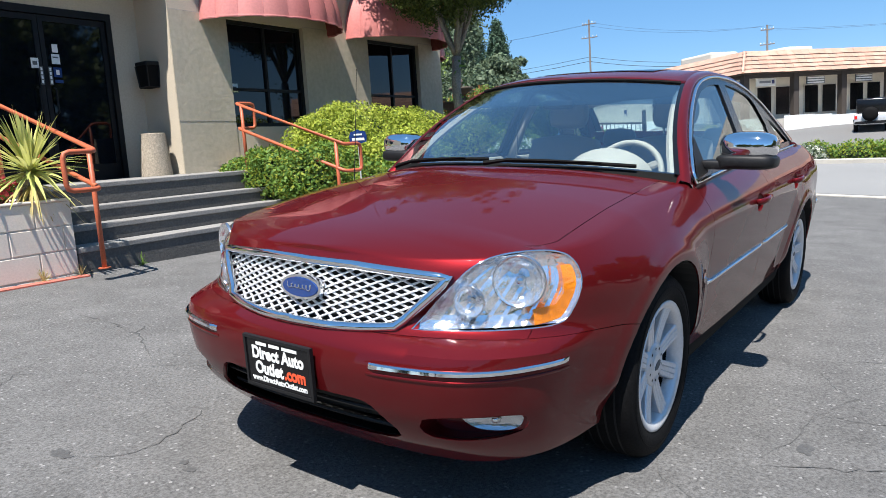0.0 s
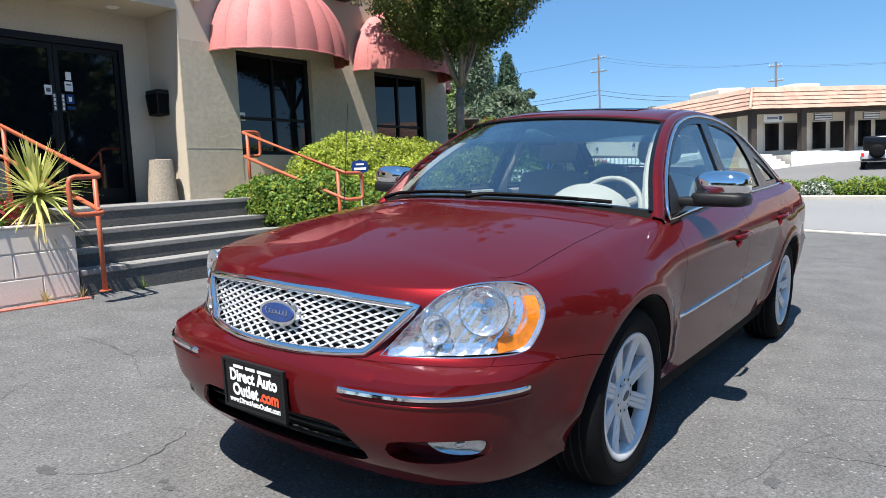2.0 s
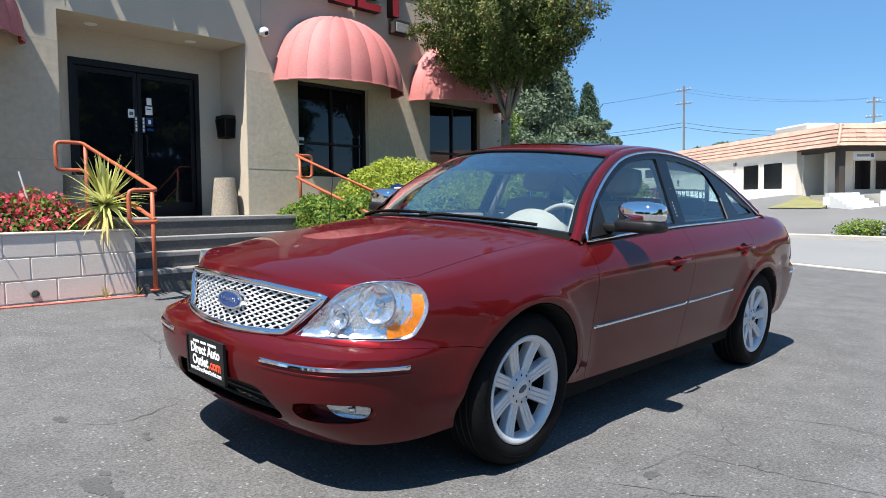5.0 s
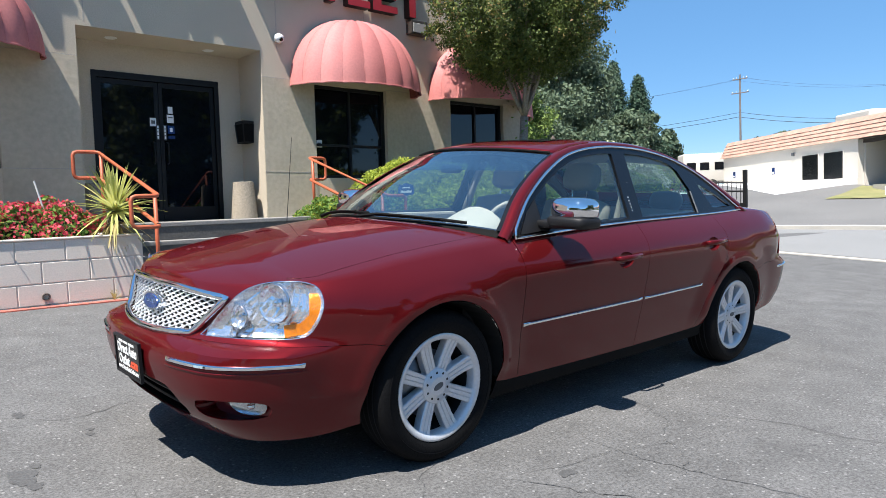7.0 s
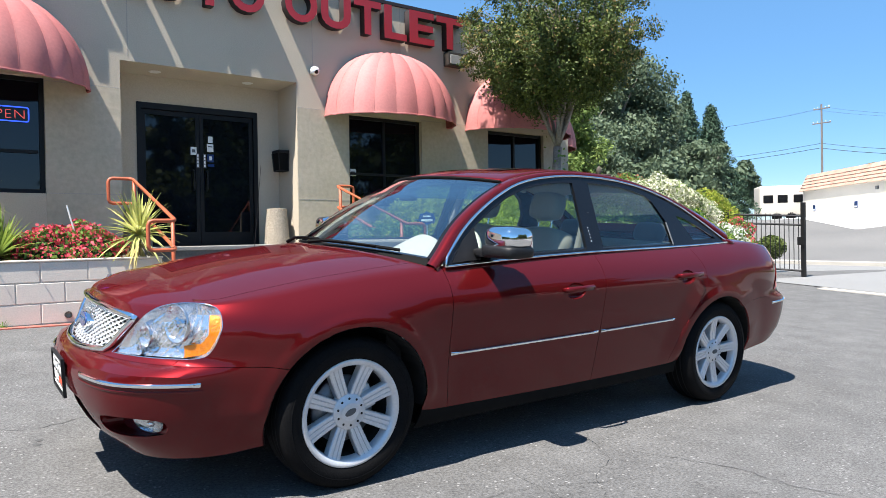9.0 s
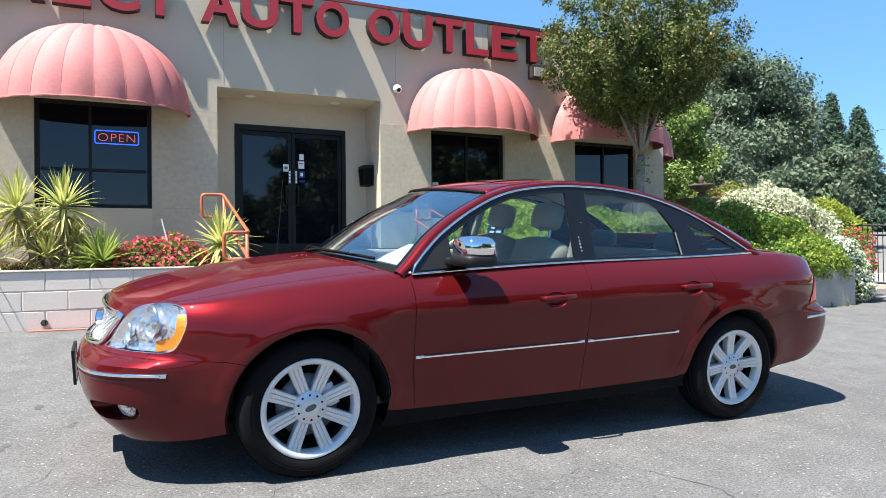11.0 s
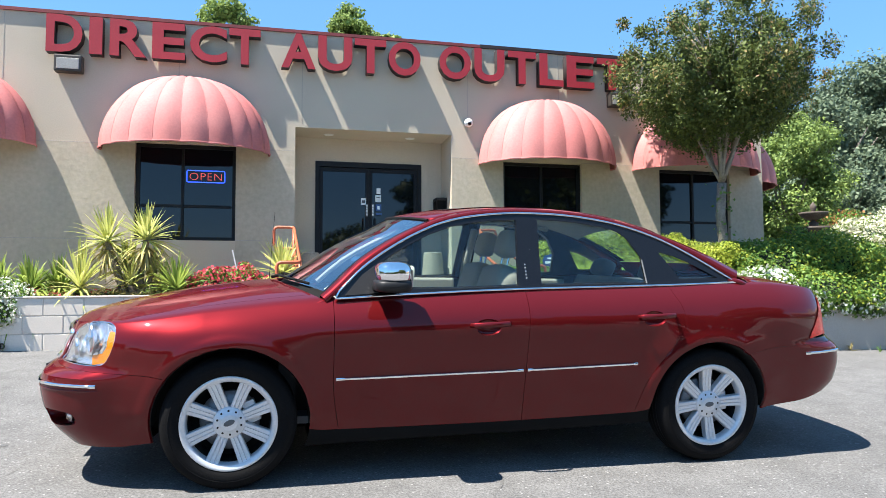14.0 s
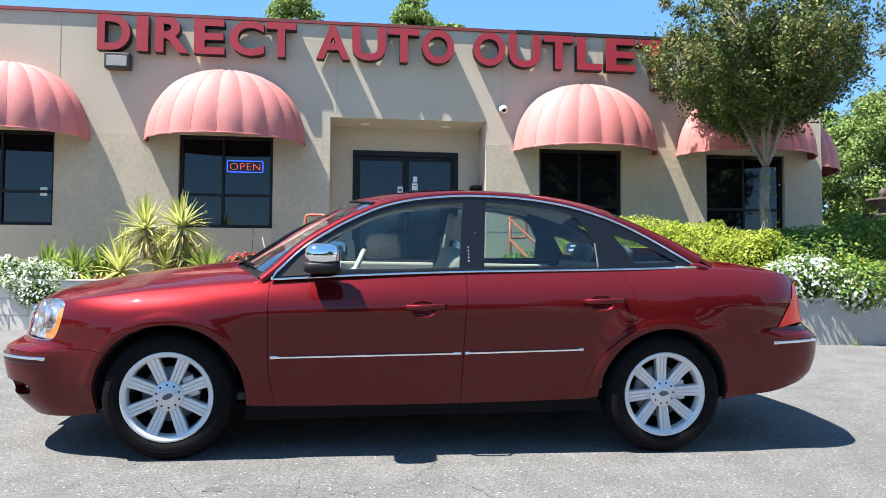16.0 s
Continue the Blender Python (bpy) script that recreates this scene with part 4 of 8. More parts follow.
door_parts = {}
for name, faces in panels.items():
    both = name in ("front_bumper", "rear_bumper", "hood", "trunk_lid")
    ob = sharp(panel_mesh(name, faces, M_SILL if name == "sill" else M_PAINT, both, {"sill": "black plastic sill panel"}.get(name, "")))
    door_parts[name, 0] = ob
    if not both:
        door_parts[name, 1] = mirrored(ob)

# dark inner shell behind the gaps, wheel wells and floor
shell_faces, shell_v, shell_i = [], [], {}
for (i, j), name in owner.items():
    if (i, j) in removed:
        continue
    ids = []
    for a, b in ((i, j), (i + 1, j), (i + 1, j + 1), (i, j + 1)):
        if (a, b) not in shell_i:
            p = skin(*UV[a, b])
            n = Vector((p.x - 1.4, p.y * 2.2, (p.z - 0.5) * 2)).normalized()
            shell_i[a, b] = len(shell_v)
            shell_v.append(p - n * 0.016)
        ids.append(shell_i[a, b])
    shell_faces.append(ids)
n0 = len(shell_v)
shell_v += [Vector((p.x, -p.y, p.z)) for p in shell_v]
shell_faces += [[k + n0 for k in f] for f in shell_faces]
mesh_part("inner_shell", shell_v, shell_faces, M_DARK, car)
for cx, cz, r in (ARCH_F, ARCH_R):
    for sgn in (-1, 1):
        bm = bmesh.new()
        ring = []
        for k in range(25):
            q = math.pi * (-0.02 + 1.04 * k / 24)
            wx, wz = cx + (r - 0.004) * math.cos(q), cz + (r - 0.004) * math.sin(q)
            lip = abs(skin(u_of_x(wx, max(wz, 0.32)), max(wz, 0.32)).y) - 0.004
            ring.append([bm.verts.new((wx, sgn * yy, wz)) for yy in (lip, 0.60)])
        for a, b in zip(ring, ring[1:]):
            bm.faces.new((a[0], a[1], b[1], b[0]))
        bm.faces.new([x[1] for x in ring])
        part("wheel_well", bm, M_DARK, car)
under = []
for i in range(0, NC):
    p = skin(*UV[i, 0])
    if p.x < -0.40 or p.x > 3.27:
        under.append((p.x, p.y * 0.985, p.z + 0.012))
    elif 0.42 < p.x < 2.42:
        under.append((p.x, p.y * 0.985, p.z + 0.012))
    else:
        under.append((p.x, -0.58, 0.24))
ub = bmesh.new()
for a, b in zip(under, under[1:]):
    if b[0] - a[0] > 1e-5:
        ub.faces.new([ub.verts.new(q) for q in (a, b, (b[0], -b[1], b[2]), (a[0], -a[1], a[2]))])
part("underbody", ub, M_DARK, car)
part("engine_bay", box(-0.62, 0.25, -0.55, 0.55, 0.26, 0.80), M_DARK, car)

# ---- greenhouse ----
LEAN = 0.45


def side_y(z):
    return 0.818 - LEAN * (z - 1.05)


DLO = [(0.500, 0.985), (0.544, 1.022), (0.725, 1.191), (0.916, 1.318), (1.05, 1.388), (1.183, 1.444), (1.32, 1.480), (1.459, 1.502), (1.58, 1.514), (1.706, 1.521), (1.87, 1.520), (2.026, 1.512), (2.17, 1.496), (2.312, 1.472),
       (2.46, 1.434), (2.593, 1.389), (2.72, 1.333), (2.832, 1.274), (2.95, 1.206), (3.048, 1.146), (3.11, 1.112)]
# a smooth, even run along the window's upper line
arc = [0.0]
for a, b in zip(DLO, DLO[1:]):
    arc.append(arc[-1] + math.hypot(b[0] - a[0], b[1] - a[1]))
dlo_x, dlo_z = spline(arc, [p[0] for p in DLO]), spline(arc, [p[1] for p in DLO])
NQ = 72
D = [(dlo_x(arc[-1] * q / NQ), dlo_z(arc[-1] * q / NQ)) for q in range(NQ + 1)]
R, C = [], []
c_cen = spline([0.26, 0.55, 0.80, 1.02, 1.25, 1.6, 1.9, 2.2, 2.45, 2.65, 2.8, 3.0, 3.2, 3.42], [1.075, 1.263, 1.405, 1.508, 1.548, 1.574, 1.580, 1.568, 1.538, 1.492, 1.435, 1.345, 1.252, 1.155])
for q in range(NQ + 1):
    a, b = D[max(q - 1, 0)], D[min(q + 1, NQ)]
    t = Vector((b[0] - a[0], b[1] - a[1])).normalized()
    x, z = D[q]
    wide = 0.040 + 0.05 * smoothstep(2.5, 3.1, x) + 0.012 * (1 - smoothstep(0.5, 1.2, x))
    rx, rz = x - t.y * wide, z + t.x * wide * 0.85
    R.append(Vector((rx, -(side_y(z) - 0.045), rz)))
    xc = rx - 0.20 * (1 - smoothstep(0.9, 1.7, rx)) - 0.02 * (1 - smoothstep(0.4, 0.8, rx)) + 0.20 * smoothstep(2.5, 3.15, rx)
    C.append(Vector((xc, 0, max(c_cen(xc), rz + 0.004))))
q_ws = min(range(NQ + 1), key=lambda q: abs(R[q].x - 1.135))
q_bl = min(range(NQ + 1), key=lambda q: abs(R[q].x - 2.66))


def roof_point(q, t):
    """t: -1 at the left rail, 0 in the middle, 1 at the right rail."""
    r, c = R[q], C[q]
    k = 1 - t * t
    return Vector((r.x + (c.x - r.x) * k, -r.y * t, r.z + (c.z - r.z) * (1 - abs(t) ** 2.4)))


def roof_patch(name, q0, q1, t0, t1, mat, label="", lift=0.0, parent=car, nt=24):
    verts = [roof_point(q, t0 + (t1 - t0) * k / nt) + Vector((0, 0, lift)) for q in range(q0, q1 + 1) for k in range(nt + 1)]
    n = nt + 1
    faces = [(a * n + k, (a + 1) * n + k, (a + 1) * n + k + 1, a * n + k + 1) for a in range(q1 - q0) for k in range(nt)]
    return mesh_part(name, verts, faces, mat, parent, label, True)


roof = roof_patch("roof", q_ws, q_bl, -1, 1, M_PAINT)
sol = roof.modifiers.new("thick", "SOLIDIFY")
sol.thickness, sol.offset = 0.02, -1
roof_patch("headliner", q_ws + 2, q_bl, -0.97, 0.97, M_BEIGE_LIGHT, "pale cloth headliner", -0.035)
wshield = roof_patch("windshield", 1, q_ws, -0.974, 0.974, M_WSHIELD, "clear tinted windshield", -0.004)
backlight = roof_patch("rear_window", q_bl, NQ - 2, -0.93, 0.93, M_GLASS, "tinted rear window", -0.004)
for o in (wshield, backlight):
    o.visible_shadow = False
for name, q0, q1 in (("windshield_seal", 1, q_ws), ("rear_window_seal", q_bl, NQ - 2)):
    e = 0.974 if name[0] == "w" else 0.93
    roof_patch(name, q0, q1, -1.0, -e, M_GLOSSBLACK, "", -0.003, nt=2)
    roof_patch(name, q0, q1, e, 1.0, M_GLOSSBLACK, "", -0.003, nt=2)
part("windshield_band", tube([roof_point(q_ws, -0.97 + 1.94 * k / 24) + Vector((-0.006, 0, -0.003)) for k in range(25)], 0.009, 6), M_SILL, car)
shade = roof_patch("shade_band", q_ws - 6, q_ws, -0.972, 0.972, M_SHADEBAND, "blue-tinted shade band along the top of the glass", -0.010)
shade.visible_shadow = False
roof_patch("sunroof", q_ws + 5, q_ws + 15, -0.66, 0.66, M_GLOSSBLACK, "closed dark glass sunroof panel", 0.004)

# rails: the painted frame between the side windows and the roof
for sgn in (1, -1):
    verts, faces = [], []
    for q in range(NQ + 1):
        x, z = D[q]
        d = Vector((x, -side_y(z), z))
        r = R[q]
        m1 = d.lerp(r, 0.5) + Vector((0, -0.012, 0.006))
        inner = r + Vector((0, 0.02, -0.03))
        for p in (d + Vector((0, 0.03, -0.004)), d, m1, r, inner):
            verts.append((p.x, p.y * sgn, p.z))
    for q in range(NQ):
        for k in range(4):
            a = q * 5 + k
            f = (a, a + 1, a + 6, a + 5)
            faces.append(f if sgn > 0 else f[::-1])
    rail = mesh_part("roof_rail", verts, faces, M_PAINT, car, "", True)

BELT = [(0.520, 1.006), (0.80, 1.024), (1.2, 1.046), (1.67, 1.066), (2.27, 1.082), (2.66, 1.094), (2.95, 1.106), (3.11, 1.114)]
belt = spline([p[0] for p in BELT], [p[1] for p in BELT])


def on_side(x, z, out=0.0):
    return Vector((x, -side_y(z) - out, z))


upper = spline([p[0] for p in DLO], [p[1] for p in DLO])
PANES = {
    "front_window": [(0.80, 0.030), (0.80, "u", 0.045), (0.95, "u", 0.045), (1.10, "u", 0.042), (1.25, "u", 0.040), (1.40, "u", 0.040), (1.55, "u", 0.040), (1.665, "u", 0.045), (1.628, 0.012), (1.25, 0.012)],
    "rear_window_side": [(1.775, 0.012), (1.805, "u", 0.040), (1.95, "u", 0.040), (2.10, "u", 0.040), (2.25, "u", 0.042), (2.33, "u", 0.050), (2.39, "u", 0.075), (2.472, 0.165), (2.478, 0.012), (2.2, 0.012)],
    "quarter_window": [(2.715, 0.030), (2.60, "u", 0.095), (2.70, "u", 0.075), (2.80, "u", 0.065), (2.89, "u", 0.058), (2.95, "u", 0.054), (2.985, 0.028), (2.85, 0.028)],
}


def pane_pts(spec):
    return [(s[0], (upper(s[0]) - s[2]) if s[1] == "u" else belt(s[0]) + s[1]) for s in spec]


outline = [(p[0], p[1]) for p in DLO[1:-1]] + [(x, belt(x) - 0.012) for x in (3.11, 2.9, 2.6, 2.2, 1.67, 1.2, 0.8, 0.56)]
holes = {k: pane_pts(s) for k, s in PANES.items()}
# the black frame is a plane with three openings: filled with triangles
for sgn in (1, -1):
    bm = bmesh.new()
    es = []
    for loop in [outline] + list(holes.values()):
        vs = [bm.verts.new(on_side(x, z)) for x, z in loop]
        es += [bm.edges.new((vs[k - 1], vs[k])) for k in range(len(vs))]
    bmesh.ops.triangle_fill(bm, use_beauty=True, use_dissolve=False, edges=es)
    bad = [f for f in bm.faces if any(inside(h, (f.calc_center_median().x, f.calc_center_median().z)) for h in holes.values())]
    if bad:
        bmesh.ops.delete(bm, geom=bad, context="FACES_ONLY")
    g = bmesh.ops.extrude_face_region(bm, geom=bm.faces[:])
    bmesh.ops.translate(bm, verts=[x for x in g["geom"] if isinstance(x, bmesh.types.BMVert)], vec=(0, 0.03, 0.01))
    for v in bm.verts:
        v.co.y *= sgn
    bmesh.ops.recalc_face_normals(bm, faces=bm.faces[:])
    part("window_frame", bm, M_GLOSSBLACK, car, "gloss black window frame and pillars")
    for name, loop in holes.items():
        bm = bmesh.new()
        bm.faces.new([bm.verts.new((x, -(side_y(z) - 0.010) * sgn, z)) for x, z in loop])
        o = part(name, bm, M_GLASS, car, "tinted side glass")
        o.visible_shadow = False
    loop = [(p[0], p[1]) for p in DLO[1:-1]]
    fine = [(dlo_x(arc[-1] * k / 60), dlo_z(arc[-1] * k / 60)) for k in range(2, 60)]
    pts = [on_side(x, z, 0.004) for x, z in fine] + [on_side(x, belt(x) - 0.004, 0.010) for x in (3.10, 2.9, 2.66, 2.3, 2.0, 1.67, 1.3, 1.0, 0.8, 0.6, 0.55)]
    part("window_trim", tube([(p.x, p.y * sgn, p.z) for p in pts], 0.0095, 8, closed=True, flat=(1.0, 0.8)), M_CHROME, car, "bright chrome trim round the side windows", True)
    part("window_divider", tube([(p.x, p.y * sgn, p.z) for p in (on_side(2.475, belt(2.475) + 0.01, 0.0), on_side(2.472, belt(2.475) + 0.155, 0.0))], 0.005, 6), M_GREYTRIM, car)

# ---- trims and lamps ----
def strip(name, uv, h, out, mat, label="", n=40):
    """A raised band that follows the flank through (u, z) points."""
    fu, fz = [p[0] for p in uv], [p[1] for p in uv]
    cz = spline(fu, fz)
    verts, faces = [], []
    for k in range(n + 1):
        u = fu[0] + (fu[-1] - fu[0]) * k / n
        z = cz(u)
        e = min(1.0, k / 1.5, (n - k) / 1.5)
        for dz, o in ((-h / 2, -0.004), (-h / 2, out * 0.5), (-h * 0.25, out), (h * 0.25, out), (h / 2, out * 0.5), (h / 2, -0.004)):
            a, b = skin(u - 0.004, z + dz), skin(u + 0.004, z + dz)
            t = (b - a).normalized()
            nrm = Vector((t.y, -t.x, 0)).normalized()
            verts.append(skin(u, z + dz) + nrm * (o * (0.3 + 0.7 * e)))
    for k in range(n):
        for j in range(5):
            a = k * 6 + j
            faces.append((a, a + 6, a + 7, a + 1))
    faces += [tuple(range(6)), tuple(range(n * 6, n * 6 + 6))[::-1]]
    ob = mesh_part(name, verts, faces, mat, car, label, True)
    sharp(ob, 40)
    return ob


for nm, a, b, za, zb_ in (("door_molding", 0.552, 1.630, 0.570, 0.596), ("door_molding", 1.655, 2.355, 0.597, 0.619)):
    o = strip(nm, [(a - X0, za), ((a + b) / 2 - X0, (za + zb_) / 2), (b - X0, zb_)], 0.017, 0.012, M_CHROME, "slim chrome door moulding")
    mirrored(o)
o = strip("bumper_molding", [(u_of_y_front(0.36, 0.545), 0.545), (u_of_y_front(0.6, 0.548), 0.548), (u_of_x(-0.665, 0.55), 0.55)], 0.019, 0.011, M_CHROME, "chrome bumper strip")
mirrored(o)
o = strip("bumper_crease", [(u_of_y_front(0.35, 0.520), 0.520), (u_of_y_front(0.6, 0.522), 0.522), (u_of_x(-0.655, 0.524), 0.524)], 0.010, 0.004, M_PAINT)
mirrored(o)
o = strip("rear_bumper_molding", [(u_of_x(3.55, 0.66), 0.66), (u_of_x(3.80, 0.668), 0.668), (u_of_y_rear(0.42, 0.672), 0.672)], 0.019, 0.011, M_CHROME, "chrome bumper strip")
mirrored(o)


def surface_fill(name, poly, mat, offset, parent, label="", nu=30, nz=16, scale=1.0, depth_fn=None):
    """A patch of the flank inside a (u, z) outline, offset along its normal."""
    us, zz = [p[0] for p in poly], [p[1] for p in poly]
    cu, cz = sum(us) / len(us), sum(zz) / len(zz)
    poly = [(cu + (u - cu) * scale, cz + (z - cz) * scale) for u, z in poly]
    us, zz = [p[0] for p in poly], [p[1] for p in poly]
    verts, faces = [], []
    for k in range(nz + 1):
        z = min(zz) + (max(zz) - min(zz)) * (0.002 + 0.996 * k / nz)
        hits = []
        for a in range(len(poly)):
            (u0, z0), (u1, z1) = poly[a - 1], poly[a]
            if (z0 > z) != (z1 > z):
                hits.append(u0 + (u1 - u0) * (z - z0) / (z1 - z0))
        a, b = min(hits), max(hits)
        for i in range(nu + 1):
            u = a + (b - a) * i / nu
            p, q = skin(max(u, -UF) - 0.004, z), skin(max(u, -UF) + 0.004, z)
            t = (q - p).normalized()
            up = (skin(max(u, -UF), z + 0.004) - skin(max(u, -UF), z - 0.004)).normalized()
            nrm = t.cross(up).normalized()
            o = offset if depth_fn is None else depth_fn(i / nu, k / nz)
            verts.append(skin(max(u, -UF), z) + nrm * o)
    m = nu + 1
    faces = [(k * m + i, k * m + i + 1, (k + 1) * m + i + 1, (k + 1) * m + i) for k in range(nz) for i in range(nu)]
    return mesh_part(name, verts, faces, mat, parent, label, True)


def outline_bar(name, poly, r, out, mat, parent, label="", closed=True, flat=None):
    pts = []
    for u, z in dense(poly, 0.03) if closed else poly:
        u = max(u, -UF)
        p, q = skin(u - 0.004, z), skin(u + 0.004, z)
        t = (q - p).normalized()
        pts.append(skin(u, z) + Vector((t.y, -t.x, 0)).normalized() * out)
    return part(name, tube(pts, r, 8, closed, flat), mat, parent, label, True)


def lamp_cup(u, z, r, depth, m_in, parent, name, label=""):
    """A round reflector bowl with a rim and a small bulb cap, facing forward."""
    c = skin(u, z)
    p, q = skin(u - 0.01, z), skin(u + 0.01, z)
    t = (q - p).normalized()
    nrm = (Vector((t.y, -t.x, 0)).normalized() + Vector((-1.0, 0, 0))).normalized()
    m = Matrix.Translation(c - nrm * 0.014) @ nrm.to_track_quat("Z", "Y").to_matrix().to_4x4()
    prof = [(0.0, -depth), (r * 0.3, -depth * 0.95), (r * 0.6, -depth * 0.75), (r * 0.85, -depth * 0.38), (r * 0.97, 0.0), (r * 1.04, 0.004), (r * 1.08, -0.004)]
    o = part(name, lathe(prof, 22, m), m_in, parent, label)
    part("bezel", lathe([(r * 1.02, 0.002), (r * 1.05, 0.005), (r * 1.08, 0.004), (r * 1.10, -0.006)], 28, m), M_FOGCUP, parent, "", True)
    part("bulb", lathe([(0.0, 0.0), (r * 0.16, -0.003), (r * 0.2, -0.012), (r * 0.2, -depth * 0.9)], 16, m), M_CHROME, parent, "", True)
    return o


for sgn in (-1, 1):
    hl = new("headlight")
    hl.parent = car
    hl["label"] = "clear headlight with chrome reflectors and amber turn signal"
    if sgn > 0:
        hl.scale = (1, -1, 1)
    hs = surface_fill("housing", LAMP, M_REFLECT, -0.055, hl, "faceted chrome housing", scale=1.0, depth_fn=lambda a, b: -0.004 - (0.038 + 0.0025 * math.cos(a * 64)) * (1 - (2 * a - 1) ** 6) * (1 - (2 * b - 1) ** 6))
    for f in hs.data.polygons:
        f.use_smooth = False
    lamp_cup(u_of_y_front(0.705, 0.785), 0.785, 0.076, 0.036, M_REFLECT, hl, "main_reflector")
    lamp_cup(u_of_y_front(0.580, 0.725), 0.725, 0.046, 0.030, M_REFLECT, hl, "inner_reflector")
    lamp_cup(u_of_y_front(0.570, 0.664), 0.664, 0.020, 0.014, M_REFLECT, hl, "parking_reflector")
    amber = [(u_of_x(-0.578, 0.835), 0.835), (u_of_x(-0.580, 0.80), 0.80), (u_of_x(-0.600, 0.732), 0.732), (u_of_x(-0.628, 0.678), 0.678), (u_of_x(-0.648, 0.661), 0.661), (u_of_x(-0.715, 0.654), 0.654), (u_of_x(-0.715, 0.700), 0.700),
             (u_of_x(-0.660, 0.705), 0.705), (u_of_x(-0.632, 0.745), 0.745), (u_of_x(-0.618, 0.835), 0.835)]
    surface_fill("turn_signal", amber, M_AMBER, -0.016, hl, "amber turn signal")
    ln = surface_fill("lens", LAMP, M_LENS, -0.002, hl, "clear plastic lens", scale=0.995)
    ln.visible_shadow = False
    outline_bar("rim", LAMP, 0.003, -0.003, M_CHROME, hl)
    tl = new("taillight")
    tl.parent = car
    tl["label"] = "red wrap-round tail lamp"
    if sgn > 0:
        tl.scale = (1, -1, 1)
    surface_fill("lens", TAIL, M_TAILRED, 0.006, tl, "red lens")
    white = [(u_of_x(3.752, 0.935), 0.935), (u_of_x(3.788, 0.985), 0.985), (u_of_x(3.84, 0.99), 0.99), (u_of_x(3.86, 0.93), 0.93)]
    surface_fill("reverse_lamp", white, M_WHITE, 0.009, tl, "white reversing lamp", 8, 6)
    fg = new("fog_lamp")
    fg.parent = car
    fg["label"] = "oval clear fog lamp in the bumper"
    if sgn > 0:
        fg.scale = (1, -1, 1)
    # a pocket whose back faces more forward than the bumper's corner
    rim_f = [skin(u, z) for u, z in FOG]
    back_f = [Vector((-0.772 - 0.45 * (0.765 + p.y), p.y, p.z)) for p in rim_f]
    nf = len(rim_f)
    mesh_part("recess", rim_f + back_f, [(k, (k + 1) % nf, nf + (k + 1) % nf, nf + k) for k in range(nf)] + [tuple(range(nf, 2 * nf))], M_PAINT, fg, "body-coloured pocket round the lamp")
    face = [Vector((-0.772 - 0.45 * (0.765 + p.y), p.y, p.z)) for p in (skin(u, z) for u, z in FOG_LENS)]
    mid_f = sum(face, Vector()) / len(face)
    nf = len(face)
    rings = [[mid_f + (p - mid_f) * q + Vector((d, 0, 0)) for p in face] for q, d in ((1.0, -0.012), (0.7, -0.005), (0.35, -0.003))]
    mesh_part("reflector", rings[0] + rings[1] + rings[2] + [mid_f + Vector((-0.003, 0, 0))], [(r * nf + k, r * nf + (k + 1) % nf, (r + 1) * nf + (k + 1) % nf, (r + 1) * nf + k) for r in range(2) for k in range(nf)] + [(2 * nf + k, 2 * nf + (k + 1) % nf, 3 * nf) for k in range(nf)], M_FOGCUP, fg, "", True)
    part("bulb", lathe([(0.0, 0.010), (0.010, 0.007), (0.014, -0.004), (0.016, -0.012)], 14, Matrix.Translation(mid_f + Vector((-0.012, 0, 0))) @ Matrix.Rotation(radians(-90), 4, "Y")), M_CHROME, fg, "", True)
    l2 = mesh_part("lens", [p + Vector((-0.015, 0, 0)) for p in face] + [mid_f + Vector((-0.026, 0, 0))], [(k, (k + 1) % nf, nf) for k in range(nf)], M_LENS, fg, "", True)
    l2.visible_shadow = False

# grille: chrome surround and a lattice of crossing bars over black
gr = new("grille")
gr.parent = car
gr["label"] = "chrome mesh grille with bright surround"
surround = GRILLE[1:-1]
pts = []
for u, z in [(-UF, 0.815)] + surround + [(-UF, 0.627)]:
    pts.append((u, z))
line = dense(pts + [pts[-1]], 0.03)
left = []
for u, z in line:
    if u < -UF + 1e-6 and 0.63 < z < 0.812:
        continue
    left.append(skin(max(u, -UF), z) + Vector((-0.008, 0, 0)))
left = left if left[0].z > 0.8 else left[::-1]
loop = [Vector((p.x, p.y, p.z)) for p in left] + [Vector((p.x, -p.y, p.z)) for p in left[::-1] if abs(p.y) > 0.004]
part("surround", tube(loop, 0.016, 8, closed=True, flat=(1.0, 1.0)), M_CHROME, gr, "wide chrome surround", True)


def grille_x(y, z):
    zz = min(max(z, 0.63), 0.82)
    u = u_of_y_front(y, zz)
    return skin(u, zz).x


back = bmesh.new()
grid = [[back.verts.new((grille_x(y, z) + 0.05, y, z)) for z in np.linspace(0.61, 0.83, 6)] for y in np.linspace(-0.56, 0.56, 21)]
for a, b in zip(grid, grid[1:]):
    for k in range(5):
        back.faces.new((a[k], a[k + 1], b[k + 1], b[k]))
part("backing", back, M_DARK, gr)


def in_grille(y, z):
    u = u_of_y_front(y, z)
    return inside(GRILLE, (u, z))


